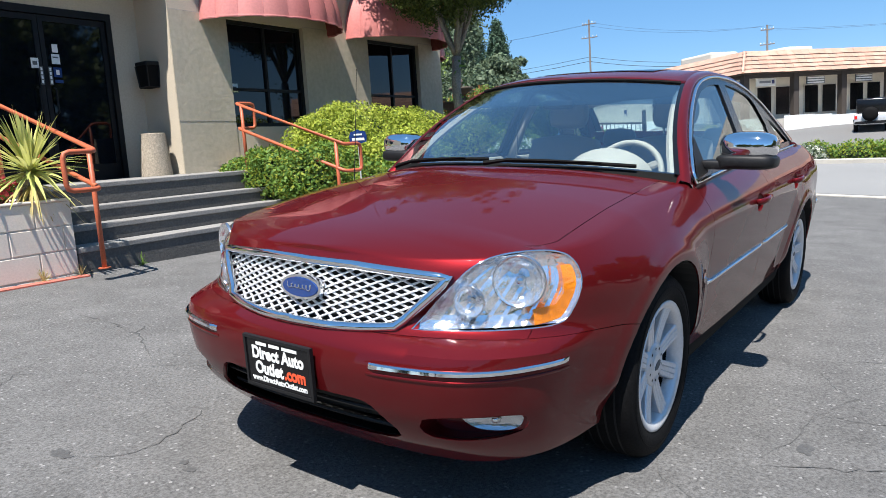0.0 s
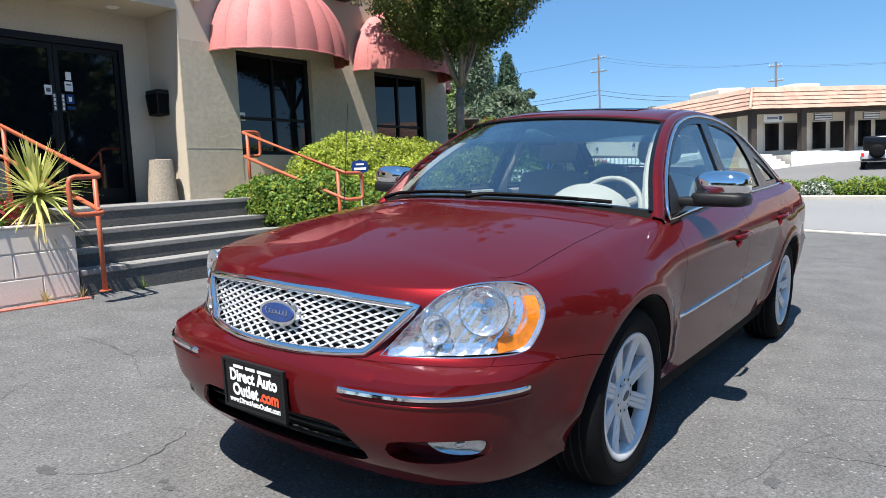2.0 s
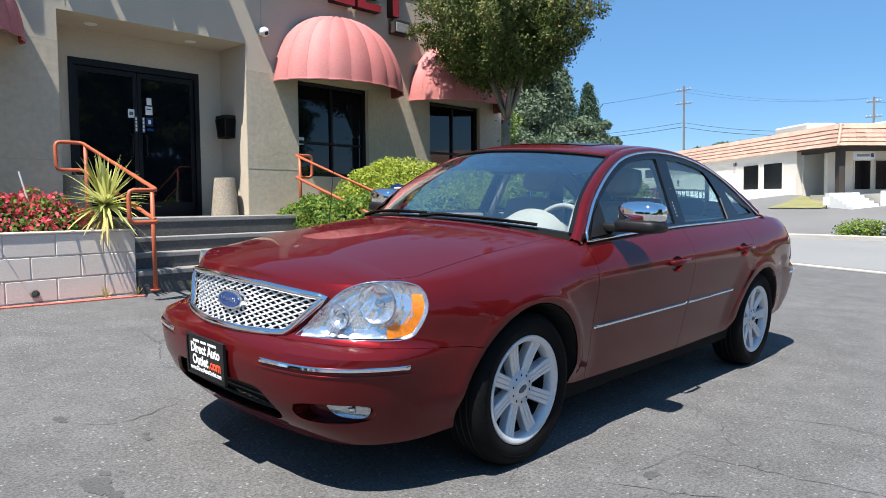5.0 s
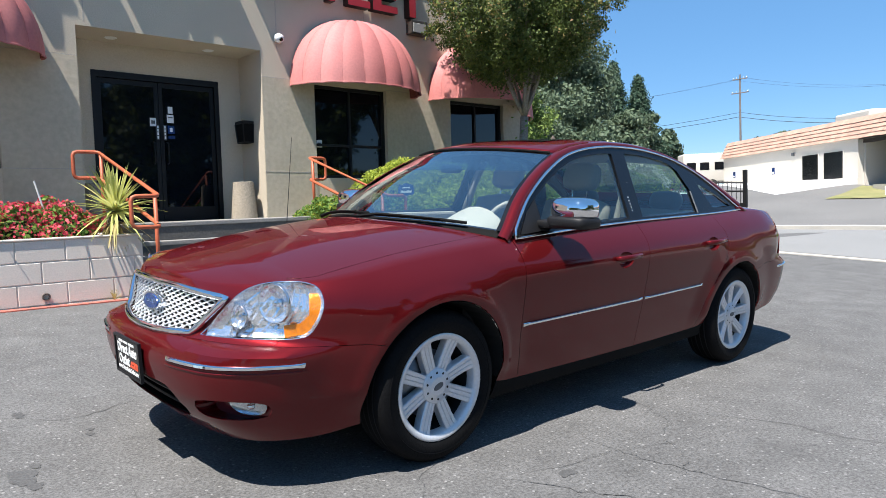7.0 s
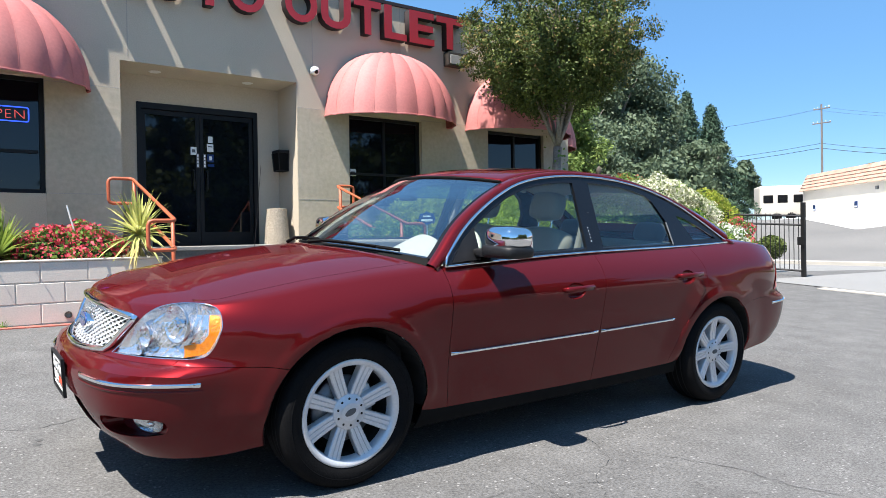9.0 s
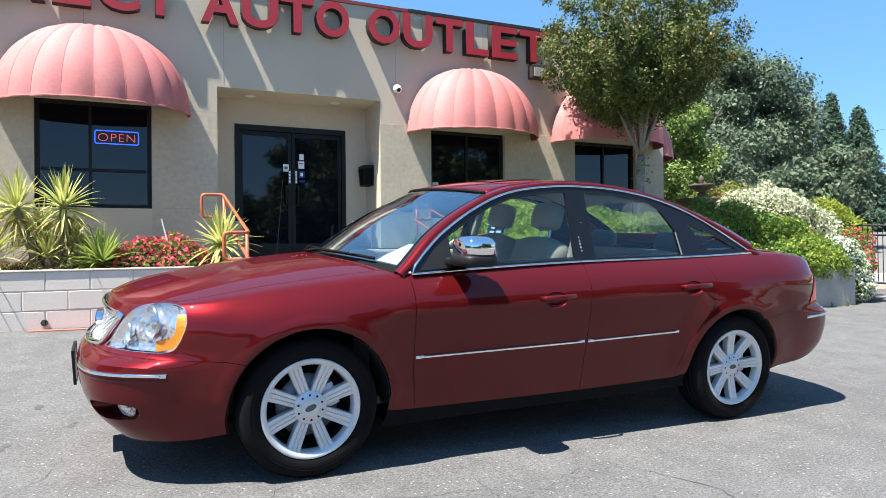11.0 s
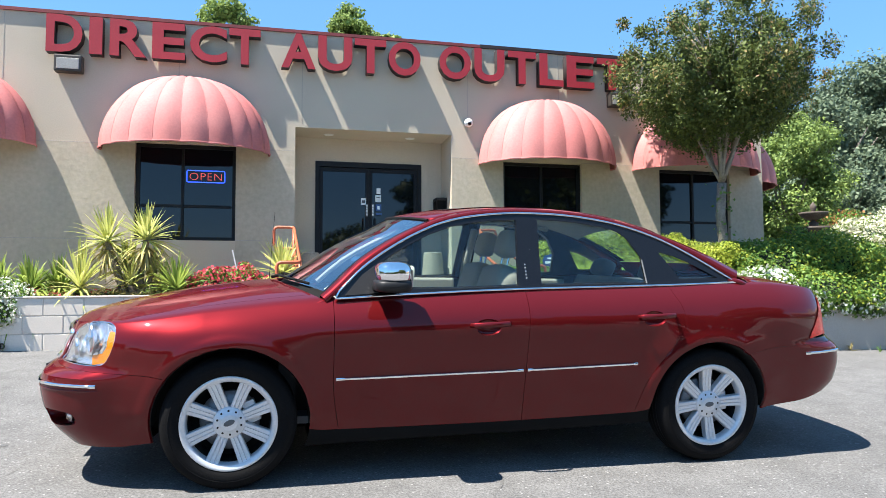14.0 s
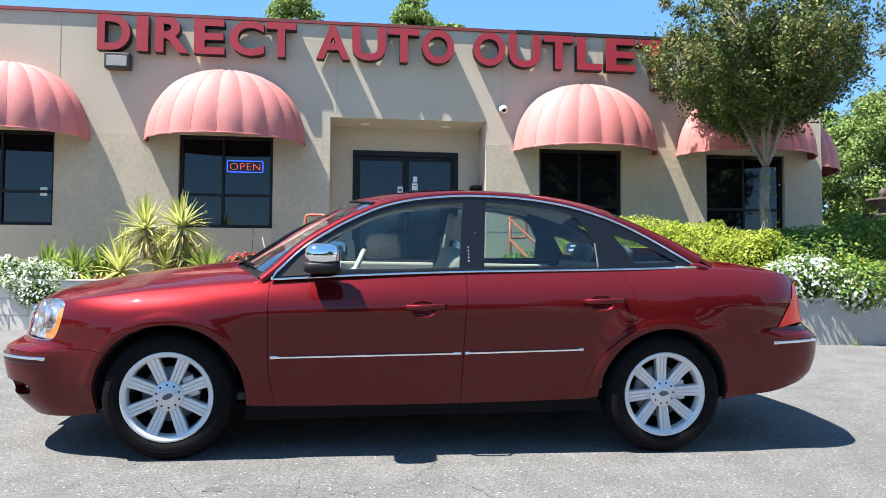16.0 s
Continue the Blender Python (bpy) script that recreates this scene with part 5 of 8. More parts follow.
for fam in (-1, 1):
    for k in range(-36, 37):
        run = []
        for s in range(0, 61):
            z = 0.615 + 0.21 * s / 60
            y = k * 0.057 + fam * (z - 0.72) * 2.45
            if abs(y) < 0.56 and in_grille(y, z):
                run.append(Vector((grille_x(y, z) + 0.012 + (0.004 if fam > 0 else 0), y, z)))
        if len(run) > 4:
            part("mesh_bar", tube([run[0]] + run[4:-4:6] + [run[-1]], 0.0040, 5, flat=(1.35, 0.95)), M_SILVER, gr)
eb = Matrix.Translation((grille_x(0, 0.725) - 0.018, 0, 0.728)) @ Matrix.Rotation(radians(-90), 4, "Y") @ Matrix.Rotation(radians(6), 4, "Y")


def oval(a, b, z0, z1, m, rim=0.85):
    bm = bmesh.new()
    top = [bm.verts.new(m @ Vector((b * rim * math.sin(2 * math.pi * k / 40), a * rim * math.cos(2 * math.pi * k / 40), z1))) for k in range(40)]
    bot = [bm.verts.new(m @ Vector((b * math.sin(2 * math.pi * k / 40), a * math.cos(2 * math.pi * k / 40), z0))) for k in range(40)]
    bm.faces.new(top)
    for k in range(40):
        bm.faces.new((bot[k], bot[(k + 1) % 40], top[(k + 1) % 40], top[k]))
    bmesh.ops.recalc_face_normals(bm, faces=bm.faces[:])
    return bm


badge = part("badge", oval(0.098, 0.042, -0.03, 0.0, eb, 0.97), M_CHROME, gr, "blue oval badge with chrome rim")
part("enamel", oval(0.086, 0.034, -0.002, 0.004, eb, 0.94), M_BLUE, badge)
scr = bmesh.new()
add_tube(scr, [eb @ Vector((0.002 + 0.0105 * math.sin(k * 0.75) * (0.5 + 0.9 * math.exp(-k / 9) + 0.7 * math.exp((k - 53) / 5)), -0.056 + 0.0021 * k + 0.006 * math.cos(k * 0.75), 0.0052)) for k in range(54)], 0.0014, 5)
part("badge_mark", scr, M_CHROME, badge)

# lower intake
ob = surface_fill("intake_backing", [(-UF, 0.43)] + [p for p in INTAKE[1:-1]] + [(-UF, 0.27)], M_DARK, -0.06, car, scale=1.0)
mirrored(ob)
for z in (0.32, 0.375):
    pts = [skin(u_of_y_front(abs(y), z), z) for y in np.linspace(0.0, 0.40, 12)]
    run = [Vector((p.x + 0.045, -p.y, p.z)) for p in pts[::-1]] + [Vector((p.x + 0.045, p.y, p.z)) for p in pts[1:]]
    part("intake_bar", tube(run, 0.007, 6), M_BLACK, car)

# number plate card
pl = new("licence_plate")
pl.parent = car
pl["label"] = "black dealer plate card with white and orange lettering"
pl.matrix_basis = Matrix.Translation((-1.074, 0.005, 0.480)) @ Matrix.Rotation(radians(-90), 4, "Z") @ Matrix.Rotation(radians(90 + 4), 4, "X")
part("card", box(-0.155, 0.155, -0.086, 0.086, -0.008, 0.0, 0.003, 1), M_GLOSSBLACK, pl)
rim = bmesh.new()
for a in ((-0.160, 0.160, 0.080, 0.090), (-0.160, 0.160, -0.090, -0.080), (-0.160, -0.150, -0.08, 0.08), (0.150, 0.160, -0.08, 0.08)):
    add_box(rim, a[0], a[1], a[2], a[3], -0.010, 0.004)
part("plate_frame", rim, M_BLACK, pl)
for body, size, x, y, mat in (("Direct Auto", 0.058, 0.0, 0.014, M_WHITE), ("Outlet", 0.058, -0.045, -0.038, M_WHITE), (".com", 0.058, 0.078, -0.038, M_ORANGE), ("www.DirectAutoOutlet.com", 0.026, 0.0, -0.066, M_WHITE)):
    me = words(body, size, 0.0004, offset=0.0027 * size / 0.058)
    me.transform(Matrix.Translation((x, y, 0.001)) @ Matrix.Diagonal((0.86, 1.0, 1, 1)))
    me.materials.clear()
    me.materials.append(mat)
    o = new("lettering", me)
    o.parent = pl
for x0, x1, y0, y1 in ((-0.10, -0.048, 0.060, 0.071), (-0.036, 0.014, 0.060, 0.071), (0.026, 0.096, 0.060, 0.071)):
    part("printed_bar", box(x0, x1, y0, y1, 0.0, 0.0012), M_WHITE, pl)

# door handles, mirrors
for x0, x1, z in ((1.30, 1.535, 0.858), (2.345, 2.59, 0.900)):
    zc = z + 0.006
    base = skin((x0 + x1) / 2 - X0, zc).y
    pts = [(x0 + 0.0, base - 0.002, zc - 0.003), (x0 + 0.02, base - 0.028, zc - 0.001), ((x0 + x1) / 2, base - 0.036, zc + 0.003), (x1 - 0.02, base - 0.030, zc + 0.007), (x1, base - 0.002, zc + 0.008)]
    for sgn in (1, -1):
        par = door_parts["front_door" if x0 < 2 else "rear_door", 0 if sgn > 0 else 1]
        h = part("door_handle", tube([(p[0], p[1] * sgn, p[2]) for p in pts], [0.012, 0.015, 0.015, 0.015, 0.012], 10, flat=(0.75, 1.1)), M_PAINT, par, "body-coloured pull handle", True)
for poly, nm in zip(GRIPS, ("front_door", "rear_door")):
    o = surface_fill("handle_recess", poly, M_PAINT, 0, door_parts[nm, 0], "", 16, 14, 1.04, lambda a, b: -0.003 - 0.024 * (1 - (2 * a - 1) ** 4) * (1 - (2 * b - 1) ** 4))
    t = mirrored(o)
    t.parent = door_parts[nm, 1]

for sgn in (1, -1):
    mir = new("side_mirror")
    mir.parent = car
    mir["label"] = "side mirror with chrome cap and black base"
    if sgn < 0:
        mir.scale = (1, -1, 1)

    def shellp(x0, x1, y0, y1, z0, z1, power, cut_z0=None):
        """A rounded housing: a superellipsoid squeezed into a box."""
        bm = bmesh.new()
        nu_, nv_ = 24, 14
        rings = []
        for a in range(nv_ + 1):
            ph = -math.pi / 2 + math.pi * a / nv_
            ring = []
            for b in range(nu_):
                th = 2 * math.pi * b / nu_

                def sp(v, e):
                    return math.copysign(abs(v) ** e, v)
                x = sp(math.cos(ph), power) * sp(math.cos(th), power)
                y = sp(math.cos(ph), power) * sp(math.sin(th), power)
                z = sp(math.sin(ph), power)
                ring.append(bm.verts.new(((x0 + x1) / 2 + x * (x1 - x0) / 2, (y0 + y1) / 2 + y * (y1 - y0) / 2, (z0 + z1) / 2 + z * (z1 - z0) / 2)))
            rings.append(ring)
        for a, b in zip(rings, rings[1:]):
            for k in range(nu_):
                bm.faces.new((a[k], a[(k + 1) % nu_], b[(k + 1) % nu_], b[k]))
        return bm
    part("cap", shellp(0.742, 0.938, -1.11, -0.868, 1.090, 1.218, 0.66), M_CHROME, mir, "polished chrome cap", True)
    part("housing", shellp(0.738, 0.940, -1.112, -0.858, 1.052, 1.122, 0.50), M_BLACK, mir, "black lower housing", True)
    part("foot", shellp(0.752, 0.890, -0.95, -0.790, 1.050, 1.094, 0.40), M_BLACK, mir, "flat black mounting foot", True)
    part("mirror_glass", box(0.926, 0.938, -1.068, -0.905, 1.085, 1.175, 0.002, 1), M_CHROME, mir, "mirror glass")
    bm = bmesh.new()
    tri = [on_side(0.60, belt(0.60) + 0.01, 0.004), on_side(0.795, belt(0.795) + 0.012, 0.004), on_side(0.795, upper(0.795) - 0.04, 0.004), on_side(0.70, upper(0.70) - 0.035, 0.004)]
    bm.faces.new([bm.verts.new(p) for p in tri])
    part("sail", bm, M_BLACK, mir, "black sail panel")
    foot = lathe([(0.0, -1.0), (0.5, -0.87), (0.87, -0.5), (1.0, 0.0), (0.87, 0.5), (0.5, 0.87), (0.0, 1.0)], 24, Matrix.Translation((0.455, -0.79 * sgn * -1, 0.968)) @ Matrix.Rotation(radians(-18), 4, "Y") @ Matrix.Diagonal((0.11, 0.055, 0.030, 1)))
    part("pillar_foot", foot, M_PAINT, car, "", True)
    foot = lathe([(0.0, -1.0), (0.5, -0.87), (0.87, -0.5), (1.0, 0.0), (0.87, 0.5), (0.5, 0.87), (0.0, 1.0)], 24, Matrix.Translation((3.135, -0.745 * sgn * -1, 1.104)) @ Matrix.Rotation(radians(14), 4, "Y") @ Matrix.Diagonal((0.10, 0.075, 0.030, 1)))
    part("pillar_foot", foot, M_PAINT, car, "", True)
# keypad on the pillar
for sgn in (1,):
    for k in range(5):
        p = on_side(1.685, 1.125 + 0.02 * k, 0.002)
        part("keypad_button", box(p.x - 0.004, p.x + 0.004, p.y - 0.001, p.y + 0.003, p.z - 0.004, p.z + 0.004), M_ALLOY, car)

# cowl and wipers
verts = []
for k in range(21):
    t = -1 + 2 * k / 20
    e = skin(*UV[i_cowl, NR - 1])
    hx = e.x - 0.24 * smoothstep(-0.25, 0.5, e.x) * (1 - t * t)
    h = Vector((hx, -e.y * t * 1.0, e.z + (max(c_hood(hx), e.z) - e.z) * (1 - abs(t) ** 2.3)))
    w = roof_point(1, t)
    verts += [h + Vector((-0.03, 0, -0.022)), h.lerp(w, 0.5) + Vector((0, 0, -0.03)), w + Vector((0.02, 0, 0.0))]
faces = [(a * 3 + j, a * 3 + j + 1, a * 3 + j + 4, a * 3 + j + 3) for a in range(20) for j in range(2)]
mesh_part("cowl", verts, faces, M_SILL, car, "black plastic cowl", True)
# painted panel between the rear window's foot and the trunk lid
verts = []
e = skin(*UV[i_deck, NR - 1])
for k in range(25):
    t = -0.985 + 1.97 * k / 24
    xx = e.x + 0.26 * (1 - smoothstep(3.2, 3.75, e.x)) * (1 - t * t)
    h = Vector((xx + 0.02, -e.y * t, e.z + (max(c_deck(xx), e.z) - e.z) * (1 - abs(t) ** 2.3) - 0.005))
    w = roof_point(NQ - 2, t) + Vector((-0.012, 0, -0.008))
    verts += [w, w.lerp(h, 0.5) + Vector((0, 0, -0.008)), h]
faces = [(a * 3 + j, a * 3 + j + 1, a * 3 + j + 4, a * 3 + j + 3) for a in range(24) for j in range(2)]
mesh_part("deck_panel", verts, faces, M_PAINT, car, "", True)


def glass_at(q, y):
    """A point of the windshield: q steps up from its foot, y across."""
    a, b = int(q), min(int(q) + 1, NQ)
    t = y / 0.74
    return roof_point(a, t).lerp(roof_point(b, t), q - a)


for y0, y1 in ((0.02, -0.56), (0.60, 0.06)):
    wp = new("wiper")
    wp.parent = car
    wp["label"] = "black wiper arm and blade"
    piv = glass_at(0.0, y0) + Vector((-0.04, 0, 0.012))
    arm = [piv] + [glass_at(0.25 + 0.5 * k / 5, y0 + (y1 - y0) * k / 6) + Vector((-0.012, 0, 0.022)) for k in range(1, 6)]
    part("arm", tube(arm, [0.012, 0.009, 0.008, 0.007, 0.006, 0.005], 6), M_SILL, wp)
    bl = [glass_at(0.75 + 0.35 * k / 7, y0 + (y1 - y0) * (0.05 + k / 7)) + Vector((-0.006, 0, 0.012)) for k in range(8)]
    part("blade", tube(bl, 0.006, 5, flat=(0.8, 1.5)), M_SILL, wp)


# ---- wheels ----
def make_wheel():
    """One wheel about its own axle: y points outboard, away from the car."""
    w = new("wheel")
    prof = [(0.225, -0.105), (0.250, -0.112), (0.318, -0.110), (0.345, -0.090), (0.3525, -0.06), (0.353, 0.0), (0.3525, 0.06), (0.346, 0.086), (0.328, 0.108), (0.292, 0.113), (0.256, 0.106), (0.246, 0.094)]
    turn = Matrix.Rotation(radians(-90), 4, "X")
    tyre = part("tyre", lathe(prof, 72, turn), M_TYRE, w, "black road tyre", True)
    for rr in (-0.055, -0.018, 0.018, 0.055):
        part("tread_groove", lathe([(0.3542, rr - 0.004), (0.3545, rr), (0.3542, rr + 0.004)], 60, turn), M_DARK, tyre)
    part("sidewall_rib", lathe([(0.300, 0.1115), (0.3025, 0.1145), (0.305, 0.112)], 60, turn), M_TYRE, tyre, "", True)
    rim = part("rim", lathe([(0.244, 0.092), (0.251, 0.101), (0.249, 0.106), (0.240, 0.106), (0.224, 0.098), (0.218, 0.086), (0.214, 0.05), (0.214, -0.06), (0.235, -0.10)], 72, turn), M_ALLOY, w, "silver eight-spoke alloy rim", True)
    part("hub", lathe([(0.086, 0.03), (0.084, 0.070), (0.078, 0.077), (0.050, 0.078), (0.046, 0.083), (0.040, 0.085), (0.0, 0.086)], 40, turn), M_ALLOY, rim, "", True)
    part("badge", lathe([(0.030, 0.0855), (0.028, 0.088), (0.0, 0.0885)], 24, turn @ Matrix.Diagonal((1, 0.5, 1, 1))), M_GREYTRIM, rim)
    for k in range(10):
        q = 2 * math.pi * k / 10
        part("lug_hole", lathe([(0.006, 0.0785), (0.0, 0.0788)], 10, turn @ Matrix.Translation((0.063 * math.cos(q), 0.063 * math.sin(q), 0))), M_DARK, rim)
    for k in range(8):
        q = 2 * math.pi * k / 8
        bm = bmesh.new()
        sec = []
        for r, wd, h in ((0.070, 0.0275, 0.070), (0.12, 0.0305, 0.074), (0.17, 0.032, 0.080), (0.21, 0.034, 0.088), (0.232, 0.038, 0.098)):
            g = 0.0045
            ring = [(-wd, h - 0.045), (-wd, h - 0.005), (-wd * 0.86, h), (-wd * 0.42, h), (-wd * 0.33, h - g), (-wd * 0.24, h), (wd * 0.24, h), (wd * 0.33, h - g), (wd * 0.42, h), (wd * 0.86, h), (wd, h - 0.005), (wd, h - 0.045)]
            sec.append([bm.verts.new(turn @ Vector((r * math.cos(q) - a * math.sin(q), r * math.sin(q) + a * math.cos(q), b))) for a, b in ring])
        for s0, s1 in zip(sec, sec[1:]):
            for j in range(12):
                bm.faces.new((s0[j], s0[(j + 1) % 12], s1[(j + 1) % 12], s1[j]))
        bmesh.ops.recalc_face_normals(bm, faces=bm.faces[:])
        part("spoke", bm, M_ALLOY, rim)
    disc = part("brake_disc", lathe([(0.07, 0.012), (0.155, 0.012), (0.157, 0.0), (0.157, -0.012), (0.07, -0.012)], 48, turn), M_ALLOY_DARK, w, "brake disc behind the spokes", True)
    part("caliper", box(-0.155, -0.085, -0.02, 0.035, -0.06, 0.06, 0.01, 2), M_ALLOY, w, "brake caliper")
    part("barrel", lathe([(0.213, 0.05), (0.210, -0.08), (0.0, -0.085)], 48, turn), M_DARK, w)
    return w


wheel = make_wheel()
wheel.parent = car
wheel["label"] = "silver eight-spoke alloy wheel with black tyre"
first = True
for x, y, spin in ((0.0, -0.807, 22.5), (2.867, -0.807, 5), (0.0, 0.807, 0), (2.867, 0.807, 30)):
    m = Matrix.Translation((x, y, 0.352)) @ Matrix.Rotation(radians(180 if y < 0 else 0), 4, "Z") @ Matrix.Rotation(radians(spin), 4, "Y")
    if first:
        wheel.matrix_basis = m
        first = False
    else:
        copy_thing(wheel, m)

# ---- cabin ----
part("cabin_floor", box(0.35, 3.2, -0.75, 0.75, 0.30, 0.34), M_GREYTRIM, car)
part("firewall", box(0.25, 0.34, -0.78, 0.78, 0.30, 0.98), M_DARK, car)
dash = []
for k in range(25):
    t = -1 + 2 * k / 24
    y = 0.76 * t
    bow = 0.16 * (1 - t * t)
    dash += [(0.50 - bow, y, 0.965 - 0.02 * t * t), (0.66 - bow * 0.6, y, 0.985 - 0.02 * t * t), (0.84 - bow * 0.3, y, 0.995 - 0.025 * t * t), (0.90, y, 0.96 - 0.025 * t * t), (0.93, y, 0.84), (0.88, y, 0.55)]
mesh_part("dashboard", dash, [(a * 6 + j, a * 6 + j + 1, a * 6 + j + 7, a * 6 + j + 6) for a in range(24) for j in range(5)], M_GREYTRIM, car, "dark grey dashboard", True)
hood_pts = []
for a in range(9):
    for b in range(17):
        q = math.pi * b / 16
        k = 0.55 + 0.45 * (a / 8) ** 0.5
        hood_pts.append((0.47 + 0.28 * a / 8, -0.36 - 0.245 * math.cos(q) * k, 0.965 + 0.18 * math.sin(q) * (a / 8) ** 0.6))
mesh_part("instrument_hood", hood_pts, [(a * 17 + b, a * 17 + b + 1, (a + 1) * 17 + b + 1, (a + 1) * 17 + b) for a in range(8) for b in range(16)], M_BEIGE_LIGHT, car, "pale beige instrument binnacle", True)
sw = new("steering_wheel")
sw.parent = car
sw.matrix_basis = Matrix.Translation((0.99, -0.36, 0.995)) @ Matrix.Rotation(radians(-66), 4, "Y")
part("wheel_rim", tube([(0.185 * math.cos(2 * math.pi * k / 40), 0.185 * math.sin(2 * math.pi * k / 40), 0) for k in range(40)], 0.016, 8, closed=True), M_BEIGE_LIGHT, sw, "", True)
part("wheel_hub", lathe([(0.0, 0.03), (0.05, 0.028), (0.075, 0.01), (0.07, -0.05), (0.0, -0.06)], 24), M_BEIGE, sw, "", True)
for q in (0, 115, 245):
    part("wheel_spoke", tube([(0.06 * math.cos(radians(q + 180)), 0.06 * math.sin(radians(q + 180)), 0), (0.18 * math.cos(radians(q + 180)), 0.18 * math.sin(radians(q + 180)), 0)], 0.014, 6, flat=(1.5, 0.6)), M_BEIGE, sw)


def cushion(w, d, h, bulge=0.35):
    """A padded block with rounded edges, centred on its base."""
    bm = bmesh.new()
    bmesh.ops.create_cube(bm, size=1.0)
    bmesh.ops.subdivide_edges(bm, edges=bm.edges[:], cuts=5, use_grid_fill=True)
    for v in bm.verts:
        p = v.co * 2
        q = Vector((p.x * math.sqrt(max(0, 1 - p.y**2 / 2 - p.z**2 / 2 + p.y**2 * p.z**2 / 3)), p.y * math.sqrt(max(0, 1 - p.x**2 / 2 - p.z**2 / 2 + p.x**2 * p.z**2 / 3)), p.z * math.sqrt(max(0, 1 - p.y**2 / 2 - p.x**2 / 2 + p.y**2 * p.x**2 / 3))))
        v.co = p.lerp(q, bulge)
        v.co = Vector((v.co.x * d / 2, v.co.y * w / 2, (v.co.z + 1) * h / 2))
    return bm


def moved(bm, m):
    bmesh.ops.transform(bm, matrix=m, verts=bm.verts[:])
    return bm


def seat(y, x):
    st = new("front_seat")
    st.parent = car
    st["label"] = "beige leather bucket seat with headrest"
    part("seat_cushion", moved(cushion(0.52, 0.54, 0.20), Matrix.Translation((x - 0.15, y, 0.42))), M_BEIGE, st, "", True)
    back = Matrix.Translation((x + 0.07, y, 0.60)) @ Matrix.Rotation(radians(17), 4, "Y")
    part("backrest", moved(cushion(0.50, 0.17, 0.62), back), M_BEIGE, st, "", True)
    for s in (-0.06, 0.06):
        part("post", tube([back @ Vector((0, s, 0.58)), back @ Vector((-0.01, s, 0.72))], 0.007, 6), M_CHROME, st)
    part("headrest", moved(cushion(0.27, 0.12, 0.19, 0.6), back @ Matrix.Translation((-0.02, 0, 0.66))), M_BEIGE, st, "", True)


seat(-0.38, 1.43)
seat(0.34, 1.50)
rs = new("rear_seat")
rs.parent = car
rs["label"] = "beige leather rear bench with headrests"
part("seat_cushion", moved(cushion(1.32, 0.52, 0.20, 0.2), Matrix.Translation((2.25, 0, 0.44))), M_BEIGE, rs, "", True)
rb = Matrix.Translation((2.50, 0, 0.58)) @ Matrix.Rotation(radians(24), 4, "Y")
part("backrest", moved(cushion(1.34, 0.16, 0.56, 0.2), rb), M_BEIGE, rs, "", True)
for y in (-0.38, 0.38):
    part("headrest", moved(cushion(0.26, 0.12, 0.15, 0.6), rb @ Matrix.Translation((0.0, y, 0.56))), M_GREYTRIM, rs, "", True)
part("parcel_shelf", box(2.70, 3.30, -0.68, 0.68, 1.055, 1.075), M_GREYTRIM, car)
part("seat_wall", box(2.68, 2.72, -0.74, 0.74, 0.34, 1.06), M_GREYTRIM, car)
for sgn in (-1, 1):
    for x0, x1 in ((0.72, 1.64), (1.68, 2.60)):
        dp = bmesh.new()
        add_box(dp, x0, x1, sgn * 0.775 - 0.02, sgn * 0.775 + 0.02, 0.36, 1.055, 0.018)
        add_box(dp, x0 + 0.1, x1 - 0.08, sgn * 0.735 - 0.03, sgn * 0.735 + 0.03, 0.80, 0.86, 0.015)
        part("door_trim", dp, M_BEIGE_LIGHT, car, "beige inner door panel")
    part("pillar_trim", tube([(1.70, sgn * 0.745, 1.02), (1.735, sgn * 0.66, 1.28), (1.75, sgn * 0.575, 1.44)], 0.03, 8), M_BEIGE_LIGHT, car, "", True)
    part("seat_belt", tube([(1.715, sgn * 0.70, 1.30), (1.68, sgn * 0.68, 1.10), (1.60, sgn * 0.66, 0.70)], 0.02, 4, flat=(0.15, 1.0)), M_BEIGE, car)
    part("roof_trim", tube([(R[q].x + 0.02, sgn * (abs(R[q].y) - 0.035), R[q].z - 0.045) for q in range(2, q_bl - 6, 3)], 0.02, 6), M_BEIGE_LIGHT, car)
mm = roof_point(q_ws - 4, 0.0)
part("rear_view_mirror", moved(cushion(0.18, 0.04, 0.05, 0.5), Matrix.Translation((mm.x + 0.05, -0.04, mm.z - 0.065))), M_BLACK, car, "", True)
part("antenna", tube([(0.18, 0.80, 0.97), (0.20, 0.80, 1.25), (0.22, 0.80, 1.55)], [0.003, 0.002, 0.0015], 5), M_BLACK, car, "thin whip antenna")

# ---- steps, planters, rails ----
STEP_Z = (0.56, 0.725, 0.885, LAND)
STEP_Y = (4.45, 4.75, 5.05, 5.35)
stairs = thing("entrance_steps", "grey concrete entrance steps with risers darker than the treads", "steps", kind="structure")
for k in range(4):
    y1 = STEP_Y[k + 1] if k < 3 else RB + 0.02
    z0 = 0.1
    part("tread", box(0.545, 3.62, STEP_Y[k] - 0.012, y1 - 0.012 if k < 3 else y1, STEP_Z[k] - 0.05, STEP_Z[k], 0.008, 2), M_STEP, stairs, "worn concrete tread")
    part("riser", box(0.545, 3.62, STEP_Y[k], (y1 + 0.02) if k < 3 else y1, z0, STEP_Z[k] - 0.05), M_RISER, stairs, "riser darker than the treads")


